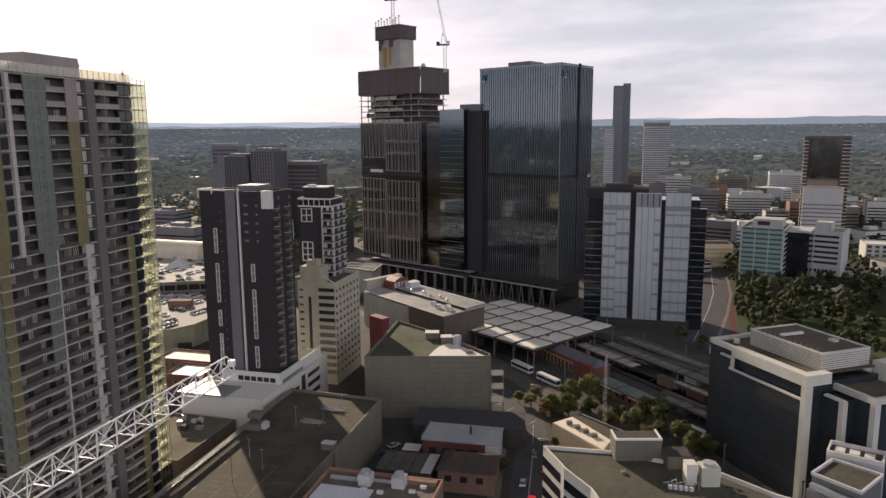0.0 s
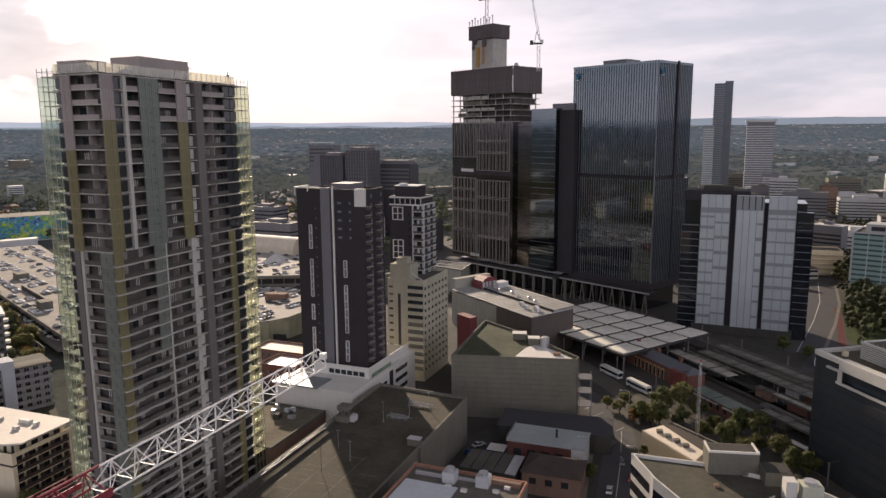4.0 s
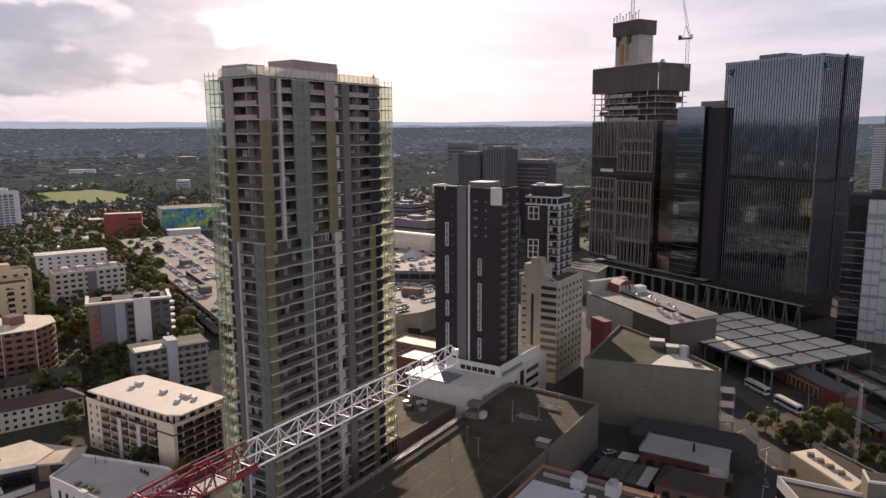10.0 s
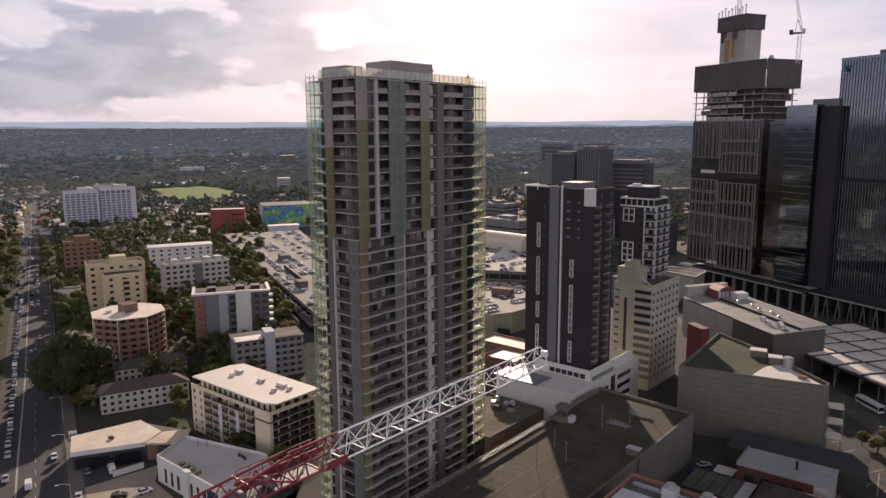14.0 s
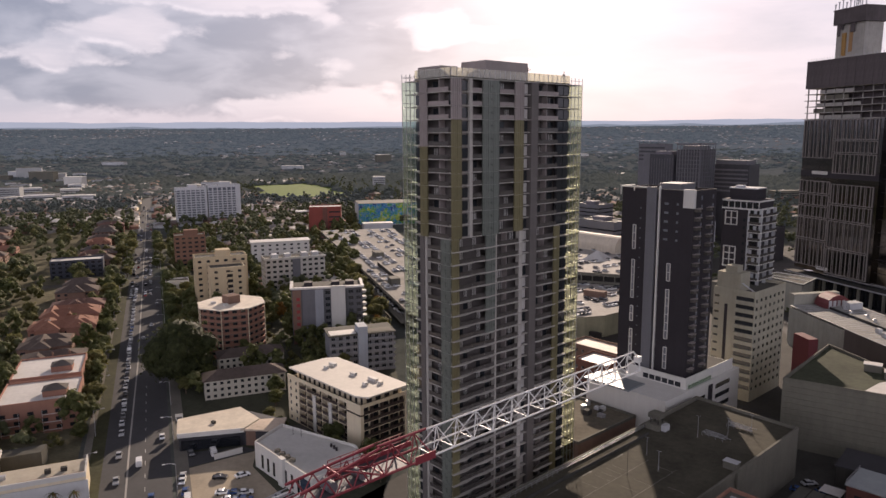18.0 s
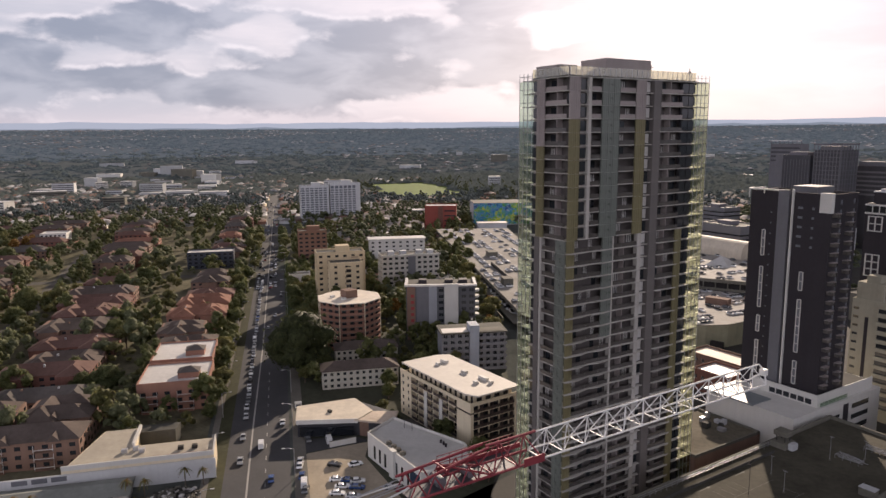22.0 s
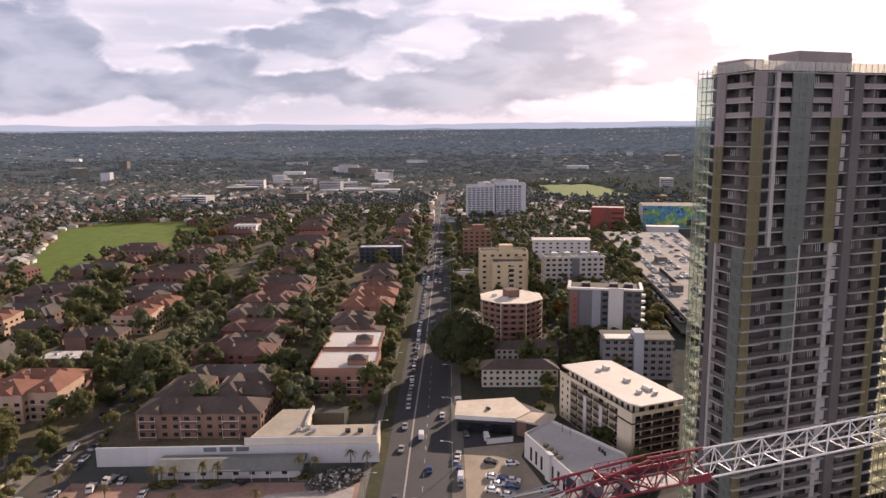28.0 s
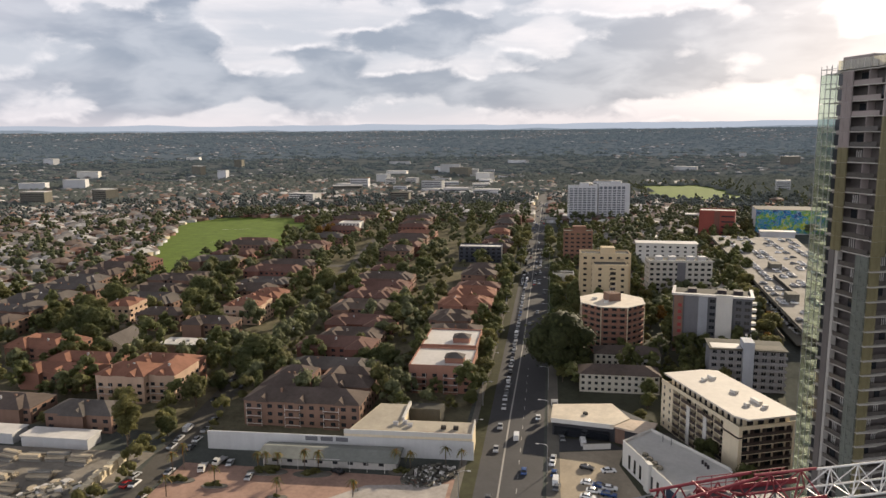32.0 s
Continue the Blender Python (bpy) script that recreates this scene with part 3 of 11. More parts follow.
def crane():
    turn = math.degrees(math.atan2(0.97, 0.243))
    root = thing("tower_crane", -27.6, 27.6, 79.2, turn, "white lattice crane jib with a red root section over the roofs", "crane")
    lattice(root, 8.6, 33.0, 1.9, CRANE_WHITE)
    lattice(root, 4.6, 8.6, 2.0, CRANE_RED, 0.8, 1.6, 0.09, 0.05)
    part("jib_head", Geo().tube((33, -0.75, 0), (33.9, 0, 0.75), 0.07).tube((33, 0.75, 0), (33.9, 0, 0.75), 0.07).tube((33, 0, 1.55), (33.9, 0, 0.75), 0.07)
         .box(33.5, 34.0, -0.25, 0.25, 0.45, 1.0), CRANE_WHITE, root)
    # red root frame: two side trusses and a machinery deck
    for sy in (-0.8, 0.8):
        g = Geo().tube((-1.4, sy, 0.9), (4.6, sy * 0.4, 1.6), 0.09).tube((-1.4, sy, 0), (4.6, sy, 0), 0.09)
        for k in range(5):
            x = -1.4 + 1.2 * k
            g.tube((x, sy, 0.0), (x + 0.6, sy * 0.9, 1.0), 0.05).tube((x + 0.6, sy * 0.9, 1.0), (x + 1.2, sy, 0.0), 0.05)
        part("root_truss", g, CRANE_RED, root)
    part("walkway", Geo().box(2.0, 7.8, 0.85, 1.6, -0.15, -0.1), mat("walkway_mesh", (0.10, 0.10, 0.11), 0.6, 0.5), root)
    part("walkway", Geo().box(-1.2, 6.6, -0.7, 0.7, -0.05, 0.0), MATS["walkway_mesh"], root)
    rg = Geo()
    for k in range(7):
        rg.tube((2 + k * 0.95, 1.6, -0.1), (2 + k * 0.95, 1.6, 0.95), 0.03, 5)
    rg.tube((2, 1.6, 0.95), (7.8, 1.6, 0.95), 0.03, 5).tube((2, 1.6, 0.45), (7.8, 1.6, 0.45), 0.03, 5)
    part("handrail", rg, CRANE_RED, root)
    part("toe_board", Geo().box(2.0, 8.7, 1.6, 1.66, -0.15, 0.2).box(7.0, 8.7, -0.9, -0.84, -0.15, 0.4), CRANE_RED, root)
    part("winch", Geo().tube((1.0, -0.5, 0.35), (1.0, 0.5, 0.35), 0.34, 12), GREY_PANEL, root)
    part("winch", Geo().tube((3.2, -0.45, 0.3), (3.2, 0.45, 0.3), 0.28, 12), GREY_PANEL, root)
    part("cross_brace", Geo().tube((4.6, -0.8, 0), (1.2, 0, 1.25), 0.07).tube((4.6, 0.8, 0), (1.2, 0, 1.25), 0.07).tube((1.2, -0.8, 1.2), (1.2, 0.8, 1.2), 0.07), CRANE_RED, root)
    for sy, dz in ((-0.5, 0.9), (0.0, 0.75), (0.5, 0.85)):
        part("pendant_cable", Geo().tube((-1.4, sy, dz), (-9.5, sy * 0.6, dz - 0.7), 0.035, 5), STEEL, root)
    part("cable_bundle", Geo().tube((-1.4, -0.8, 0.9), (-8.5, -1.5, 0.1), 0.06, 5).tube((-1.0, 0.8, 0.4), (-8.5, 1.4, -0.1), 0.05, 5), CRANE_WHITE, root)
    part("slewing_deck", Geo().box(-12.0, -8.5, -1.6, 1.6, -1.6, -0.9).box(-11.6, -9.2, -1.2, 1.2, -0.9, 0.4), CRANE_RED, root)
    g = Geo()
    for sx in (-11.2, -9.4):
        for sy in (-0.9, 0.9):
            g.tube((sx, sy, -79.2), (sx, sy, -1.5), 0.12, 6)
    for k in range(38):
        z = -79.0 + k * 2.03
        for sy in (-0.9, 0.9):
            g.tube((-11.2, sy, z), (-9.4, sy, z + 2.0), 0.06, 4)
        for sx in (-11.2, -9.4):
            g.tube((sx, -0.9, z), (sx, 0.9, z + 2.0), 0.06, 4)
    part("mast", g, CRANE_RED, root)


crane()


# ---- charcoal apartment tower and its white podium ----
def charcoal_tower():
    root = thing("charcoal_tower", -83.5, 236.4, 0, -14.5, "charcoal apartment tower with white framed window strips and a grey rib", "apartment tower")
    lx, ly, h = 26.4, 14.6, 80.6
    wall = Geo()
    plain_face(wall, (0, 0), (1, 0), lx, 0, h)
    plain_face(wall, (lx, ly), (-1, 0), lx, 0, h)
    plain_face(wall, (0, ly), (0, -1), ly, 0, h)
    nf, fh = 20, 2.95
    facade(wall, root, (lx, 0), (0, 1), ly, h - nf * fh, fh, nf, 4, 1.5, 1.5, 0.7, DARK_PANEL, mat("grey_window_glass", (0.16, 0.165, 0.18), 0.12, 0, 0.5, 0.4, 0, 0.2, 0, 0.6), skip=lambda i, j: j in (0, 2), simple=True)
    plain_face(wall, (lx, 0), (0, 1), ly, 0, h - nf * fh)
    part("wall", wall, DARK_PANEL, root)
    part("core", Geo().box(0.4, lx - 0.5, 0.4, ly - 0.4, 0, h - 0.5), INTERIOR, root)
    roof_with_parapet(root, lx, ly, h, DARK_PANEL, ROOF_GREY, 1.0)
    part("rib", Geo().box(10.0, 13.6, -0.9, -0.002, 17, h + 1.6), GREY_PANEL, root, "plain grey vertical rib")
    part("white_edge", Geo().box(14.3, 14.8, -0.7, -0.002, 17, h + 1.9), WHITE, root)
    part("white_cap", Geo().box(23.0, lx + 0.2, -0.35, 1.2, h - 4.6, h + 1.3), WHITE, root, "white corner panel under the roof")
    part("roof_frame", Geo().box(-0.6, 11, -0.5, 0, h + 1.2, h + 1.6).box(-0.6, -0.2, 0, 8, h + 1.2, h + 1.6).box(-0.6, -0.3, -0.5, -0.2, h - 1.5, h + 1.2).box(4.6, 4.9, -0.5, -0.2, h, h + 1.2), WHITE, root)
    part("plant_room", Geo().box(11, 19, 5, 14, h, h + 2.6), GREY_PANEL, root)
    for x0, x1, spans in ((4.6, 5.9, ((69.0, 60.7), (57.0, 43.6), (40.7, 35.3), (32.4, 21.3))), (18.0, 19.4, ((57.2, 51.4), (48.5, 31.6), (28.7, 21.3)))):
        for za, zb in spans:
            n = max(1, round((za - zb) / 2.95))
            s = (za - zb) / n
            g = Geo().box(x0, x0 + 0.22, -0.22, -0.003, zb, za).box(x1 - 0.22, x1, -0.22, -0.003, zb, za)
            for k in range(n + 1):
                z = zb + k * s
                g.box(x0 + 0.22, x1 - 0.22, -0.2, -0.003, z - 0.11, z + 0.11)
            strip_ob = part("window_strip", g, WHITE, root, "white framed strip of tall windows")
            for k in range(n):
                part("pane", Geo().box(x0 + 0.22, x1 - 0.22, -0.08, -0.004, zb + k * s + 0.12, zb + (k + 1) * s - 0.12), MATS["grey_window_glass"], strip_ob)
    small = Geo().box(0, 1.5, -0.06, -0.002, 0, 0.75).mesh("small_window", MATS["grey_window_glass"])
    for k in range(5):
        part("small_window", small, None, root, at=pose(16.2, 0, h - 4.0 - k * 2.95))
        part("small_window", small, None, root, at=pose(20.6, 0, h - 4.0 - k * 2.95) @ Matrix.Diagonal((0.5, 1, 1, 1)))
    dot = Geo().box(0, 0.45, -0.06, -0.002, 0, 0.45).mesh("small_window", MATS["grey_window_glass"])
    for k in range(16):
        part("small_window", dot, None, root, at=pose(7.2, 0, h - 6 - k * 3.4))
    bow = Geo().prism([(0, 0), (1.3, 0.3), (1.6, 1.5), (1.3, 2.7), (0, 3.0)], 0, 1.05).mesh("balcony", BALUSTRADE)
    lip = Geo().prism([(0, -0.1), (1.4, 0.2), (1.75, 1.5), (1.4, 2.8), (0, 3.1)], 1.05, 1.12).mesh("balcony_rail", MAUVE)
    for k in range(19):
        for y in (0.8, 8.2):
            z = h - (k + 2) * 2.95 + 0.1
            part("balcony_rail", lip, None, part("balcony", bow, None, root, at=pose(lx, y, z)))


charcoal_tower()


def white_podium():
    root = thing("white_podium", -88.1, 220.1, 0, -14.5, "white rendered podium with a dark roof terrace and strip windows", "podium building")
    part("wall", Geo().box(0, 30, 0, 49, 0, 17), WHITE, root)
    part("terrace_wall", Geo().box(7, 28.8, 14, 46, 17, 19.6), WHITE, root)
    part("terrace_roof", Geo().box(7.4, 28.4, 14.4, 45.6, 19.6, 19.7), CONC_DARK, root)
    g = Geo().box(7, 28.8, 14, 14.3, 19.6, 20.8).box(28.5, 28.8, 14.3, 46, 19.6, 20.8).box(7, 7.3, 14.3, 46, 19.6, 20.8)
    part("terrace_parapet", g, WHITE, root)
    for k in range(6):
        part("terrace_window", Geo().box(13 + k * 2.4, 15.0 + k * 2.4, 13.9, 13.998, 17.5, 19.1), GLASS, root)
    for k in range(7):
        part("glass_balustrade", Geo().box(29.2, 29.25, 15 + k * 2.2, 17 + k * 2.2, 17.0, 18.4), SCREEN_GLASS, root)
    part("grey_roof", Geo().box(-1, 17, -0.6, 9, 16.8, 17.3), mat("slate_grey_sheet", (0.19, 0.21, 0.22), 0.5, 0.2), root)
    part("door", Geo().box(29.995, 30.06, 27, 30, 9.5, 15.6), DARK_PANEL, root)
    for k in range(3):
        part("strip_window", Geo().box(29.995, 30.05, 32, 42, 6 + 3.6 * k, 7.6 + 3.6 * k), GLASS, root)
    part("strip_window", Geo().box(29.995, 30.05, 4, 25, 12, 13), GLASS, root)


white_podium()


def balcony_tower():
    root = thing("white_balcony_tower", -62.9, 294.5, 0, -14.5, "charcoal and white apartment tower with white balcony slabs", "apartment tower")
    lx, ly, h = 14.5, 12.5, 74.0
    part("wall", Geo().box(0, lx, 0, ly, 0, h), DARK_PANEL, root)
    part("white_top_band", Geo().box(-0.15, lx + 0.2, -0.2, ly + 0.2, h - 0.8, h - 0.2), WHITE, root)
    part("top_storey_band", Geo().box(-0.15, lx + 0.2, -0.2, ly + 0.2, h - 3.9, h - 3.3), WHITE, root)
    for k in range(6):
        part("top_window", Geo().box(0.3 + 2.4 * k, 2.3 + 2.4 * k, -0.12, -0.002, h - 3.2, h - 0.9), GLASS_DARK, root)
        part("top_post", Geo().box(2.3 + 2.4 * k, 2.55 + 2.4 * k, -0.18, -0.002, h - 3.3, h - 0.8), WHITE, root)
    part("dark_crown", Geo().box(1.6, lx - 2.4, 2, ly - 2, h, h + 4.0), DARK_PANEL, root)
    part("crown_band", Geo().box(1.4, lx - 2.2, 1.8, ly - 1.8, h + 4.0, h + 4.4), PALE_GREY, root)
    part("roof_unit", Geo().box(3.0, 6.0, 3.4, 6.0, h + 4.4, h + 5.2), PALE_GREY, root)
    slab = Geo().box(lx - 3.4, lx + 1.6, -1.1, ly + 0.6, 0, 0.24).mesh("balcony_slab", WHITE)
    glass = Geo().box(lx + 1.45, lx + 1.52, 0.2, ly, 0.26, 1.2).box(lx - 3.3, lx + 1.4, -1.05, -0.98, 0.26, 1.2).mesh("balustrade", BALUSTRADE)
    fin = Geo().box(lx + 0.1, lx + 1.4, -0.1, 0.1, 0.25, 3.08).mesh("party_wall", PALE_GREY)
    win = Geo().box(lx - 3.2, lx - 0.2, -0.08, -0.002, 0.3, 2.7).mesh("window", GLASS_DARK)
    blind = Geo().box(lx - 3.1, lx - 1.9, -0.12, -0.082, 0.6, 2.7).mesh("blind", mat("bright_window", (0.40, 0.41, 0.43), 0.15, 0, 0.6, 0.4, 0, 0.2))
    for k in range(22):
        z = h - 6.4 - 3.1 * k
        part("balustrade", glass, None, part("balcony_slab", slab, None, root, at=pose(0, 0, z)))
        for y in (0.5, 6.4, 12.2):
            part("party_wall", fin, None, root, at=pose(0, y, z))
        w = part("window", win, None, root, at=pose(0, 0, z))
        if k % 3 != 1:
            part("blind", blind, None, w, at=pose(0.0 if k % 2 else 1.3, 0, 0))
    part("corner_wall", Geo().box(lx - 4.0, lx - 3.4, -0.5, -0.003, 0, h - 3.9), PALE_GREY, root)
    for za, zb, n in ((h - 4.7, h - 10.0, 2), (h - 18.7, h - 26.6, 3)):
        s = (za - zb) / n
        g = Geo()
        for x in (1.25, 3.6, 5.95):
            g.box(x, x + 0.35, -0.4, -0.003, zb, za)
        for k in range(n + 1):
            g.box(1.25, 6.3, -0.41, -0.003, zb + k * s - 0.17, zb + k * s + 0.17)
        part("window_frame", g, WHITE, root, "white square window frame")
    for k in range(12):
        part("small_window", Geo().box(8.6, 9.4, -0.06, -0.002, h - 8.5 - 3.1 * k, h - 7.3 - 3.1 * k), GLASS, root)


balcony_tower()


def cream_hotel():
    root = thing("cream_concrete_block", -60.6, 276.5, 0, -14.5, "cream concrete block with ribbon recesses and small dark windows", "apartment building")
    lx, ly, h = 16.0, 26.0, 41.0
    wall = Geo()
    nf, fh = 12, 3.05
    z0 = h - nf * fh - 1.0
    for side in "BL":
        plain_face(wall, *face_of(lx, ly, side), 0, h)
    plain_face(wall, (0, 0), (1, 0), lx, 0, h)
    plain_face(wall, (lx, 0), (0, 1), ly, 0, z0)
    plain_face(wall, (lx, 0), (0, 1), ly, h - 1.0, h)
    facade(wall, root, (lx, 0), (0, 1), ly, z0, fh, nf, 7, 1.7, 1.3, 0.8, GREY_PANEL, GLASS, simple=True)
    part("wall", wall, CREAM_GREY, root)
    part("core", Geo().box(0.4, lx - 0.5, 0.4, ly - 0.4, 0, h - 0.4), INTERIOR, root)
    roof_with_parapet(root, lx, ly, h, CREAM_GREY, ROOF_GREY, 1.1)
    part("dark_slit", Geo().box(4.6, 5.8, -0.08, -0.002, 2, h - 5), DARK_PANEL, root)
    band = Geo().box(9.0, lx - 0.3, -0.05, -0.002, 0, 1.45).mesh("ribbon_window", GLASS)
    ledge = Geo().box(8.8, lx + 0.4, -0.9, -0.003, -1.3, 0).mesh("ledge", CREAM_GREY)
    sm = Geo().box(0.6, 2.4, -0.05, -0.002, 0, 0.8).mesh("small_window", GLASS)
    for k in range(12):
        part("ribbon_window", band, None, root, at=pose(0, 0, z0 + 1.3 + k * fh))
        part("ledge", ledge, None, root, at=pose(0, 0, z0 + 1.3 + k * fh))
        part("small_window", sm, None, root, at=pose(0, 0, z0 + 1.3 + k * fh))
    part("stair_tower", Geo().box(1.0, 10.0, 0.5, 8.0, h, h + 7.0), CREAM_GREY, root)
    part("lift_room", Geo().box(3.5, 8.0, 1.5, 6.0, h + 7.0, h + 9.5), CREAM_GREY, root)
    part("sloping_brace", Geo().tube((10.5, 1, h + 3.5), (14.5, 3, h + 0.3), 0.25), PALE_GREY, root)


CREAM_GREY = mat("aged_cream_concrete", (0.34, 0.32, 0.25), 0.85, 0, 1.2, 0.12, 0.1, 0.18)
cream_hotel()


# ---- parking deck with its rooftop clutter ----
DECK = mat("stained_deck_concrete", (0.068, 0.063, 0.046), 0.9, 0, 0.5, 0.3, 0.2, 0.4)


def parking_deck():
    root = thing("parking_deck", -80.0, 116.5, 0, -13.6, "low concrete parking building with a stained roof deck", "parking building")
    # own frame: x across, y away from the camera
    far = [(0, 0), (32.5, 0), (32.5, 112.0), (0.5, 114.0)]
    part("wall", Geo().prism(far, 0, 14.2), CONCRETE, root)
    part("deck", Geo().prism([(0.5, 0.5), (32, 0.5), (32, 111.6), (1, 113.4)], 14.2, 14.6), DECK, root)
    part("parapet", Geo().box(-0.1, 0.5, 0, 114, 14.2, 15.5), CONCRETE, root)
    part("parapet", Geo().box(32.0, 32.6, 0, 112, 14.2, 15.5), CONCRETE, root)
    part("parapet", Geo().prism([(0.5, 113.4), (32, 111.4), (32, 112), (0.5, 114)], 14.2, 15.5), CONCRETE, root)
    part("inner_kerb", Geo().box(4.2, 4.5, 0, 78, 14.6, 15.4), CONC_DARK, root)
    g = Geo()
    for k in range(40):
        g.tube((1.4, 2 + k * 2.0, 14.6), (1.4, 2 + k * 2.0, 15.9), 0.04, 4)
    g.tube((1.4, 1, 15.9), (1.4, 81, 15.9), 0.045, 4).tube((1.4, 1, 15.3), (1.4, 81, 15.3), 0.035, 4)
    part("railing", g, STEEL, root)
    part("pier", Geo().box(32.6, 33.2, 72, 73, 0, 15.5), CONCRETE, root)
    part("pier", Geo().box(32.6, 33.2, 40, 41, 0, 15.5), CONCRETE, root)
    worn = mat("faded_bay_paint", (0.19, 0.185, 0.165), 0.85, 0, 1.3, 0.6, 0.0, 0.5)
    r = random.Random(4)
    for row, y0 in ((8, 18), (16, 18), (24, 18)):
        for k in range(18):
            if r.random() < 0.34:
                part("bay_line", Geo().box(row, row + 4.6, y0 + k * 2.6, y0 + k * 2.6 + 0.09, 14.6, 14.606), worn, root)
    for x in (12.8, 20.8):
        part("bay_line", Geo().box(x, x + 0.1, 18, 64, 14.6, 14.607), worn, root)
    for k in range(3):
        part("painted_arrow", Geo().box(6.2, 6.4, 30 + 14 * k, 33 + 14 * k, 14.6, 14.606).prism([(5.9, 33 + 14 * k), (6.7, 33 + 14 * k), (6.3, 34.2 + 14 * k)], 14.6, 14.606), worn, root)


parking_deck()


def deck_place(x, y, z=14.6):
    m = pose(-80.0, 116.5, 0, 0, 0, -13.6) @ pose(x, y, z)
    return m


def deck_clutter():
    for k, (x, y, h) in enumerate(((18, 60, 5.5), (11, 66, 5.0), (15, 86, 6.5), (20, 94, 5.0), (24, 100, 5.5))):
        ob = tagged(new("lamp_mast"), "thin galvanised lamp mast on the parking deck", "lamp post", "deck masts")
        ob.matrix_basis = deck_place(x, y)
        part("pole", Geo().tube((0, 0, 0), (0, 0, h), 0.07, 6, 0.045), STEEL, ob)
        part("arm", Geo().tube((-0.6, 0, h), (0.6, 0, h), 0.05, 5), STEEL, ob)
        part("foot", Geo().box(-0.25, 0.25, -0.25, 0.25, 0, 0.3), CONCRETE, ob)
    for x, y in ((18, 90), (20, 101)):
        ob = tagged(new("pipe_rack"), "dark steel pipes and frames standing on the deck", "pipe rack", "deck pipes")
        ob.matrix_basis = deck_place(x, y)
        r = random.Random(int(x * 7 + y))
        for k in range(5):
            part("pipe", Geo().tube((r.uniform(-4, -2), k * 0.5 - 1, 0.5 + 0.12 * k), (r.uniform(2, 5), k * 0.6 - 1.2, 0.6 + 0.3 * r.random()), 0.09, 6), STEEL, ob)
        for k in range(4):
            part("stand", Geo().tube((-3 + 2 * k, -1.4, 0), (-3 + 2 * k, -1.4, 1.1), 0.05, 5).tube((-3 + 2 * k, 1.4, 0), (-3 + 2 * k, 1.4, 1.1), 0.05, 5).tube((-3 + 2 * k, -1.4, 0.95), (-3 + 2 * k, 1.4, 0.95), 0.05, 5), STEEL, ob)
    ob = tagged(new("stair_head"), "small pale concrete stair head by the parapet", "stair head")
    ob.matrix_basis = deck_place(28.2, 74)
    part("wall", Geo().box(0, 3.6, 0, 2.2, 0, 1.9), CONCRETE, ob)
    part("lid", Geo().box(-0.1, 3.7, -0.1, 2.3, 1.9, 2.05), PALE_GREY, ob)
    ob = tagged(new("roof_tank_stand"), "pale concrete tank room on stilts at the deck edge", "water tank")
    ob.matrix_basis = deck_place(3.2, 84)
    part("plinth", Geo().box(-2.2, 2.2, -2.5, 2.5, 0, 1.6), CONCRETE, ob)
    part("tank", Geo().box(-1.9, 1.9, -1.7, 1.7, 3.3, 4.6), CONCRETE, ob)
    for sx in (-1.2, 1.2):
        for sy in (-1.2, 1.2):
            part("leg", Geo().box(sx - 0.12, sx + 0.12, sy - 0.12, sy + 0.12, 1.6, 3.3), CONC_DARK, ob)
    part("duct", Geo().box(2.2, 3.6, -1.2, 1.2, 0, 1.8), PALE_GREY, ob)
    # a single slender mast by the ramp
    ob = tagged(new("tall_antenna"), "slender dark antenna standing on the deck", "antenna")
    ob.matrix_basis = deck_place(14, 52)
    part("pole", Geo().tube((0, 0, 0), (0, 0, 8.5), 0.06, 6), DARK_PANEL, ob)
    part("crossbar", Geo().tube((-0.8, 0, 7.6), (0.8, 0, 7.6), 0.03, 5).tube((-0.5, 0, 8.1), (0.5, 0, 8.1), 0.03, 5), DARK_PANEL, ob)


deck_clutter()


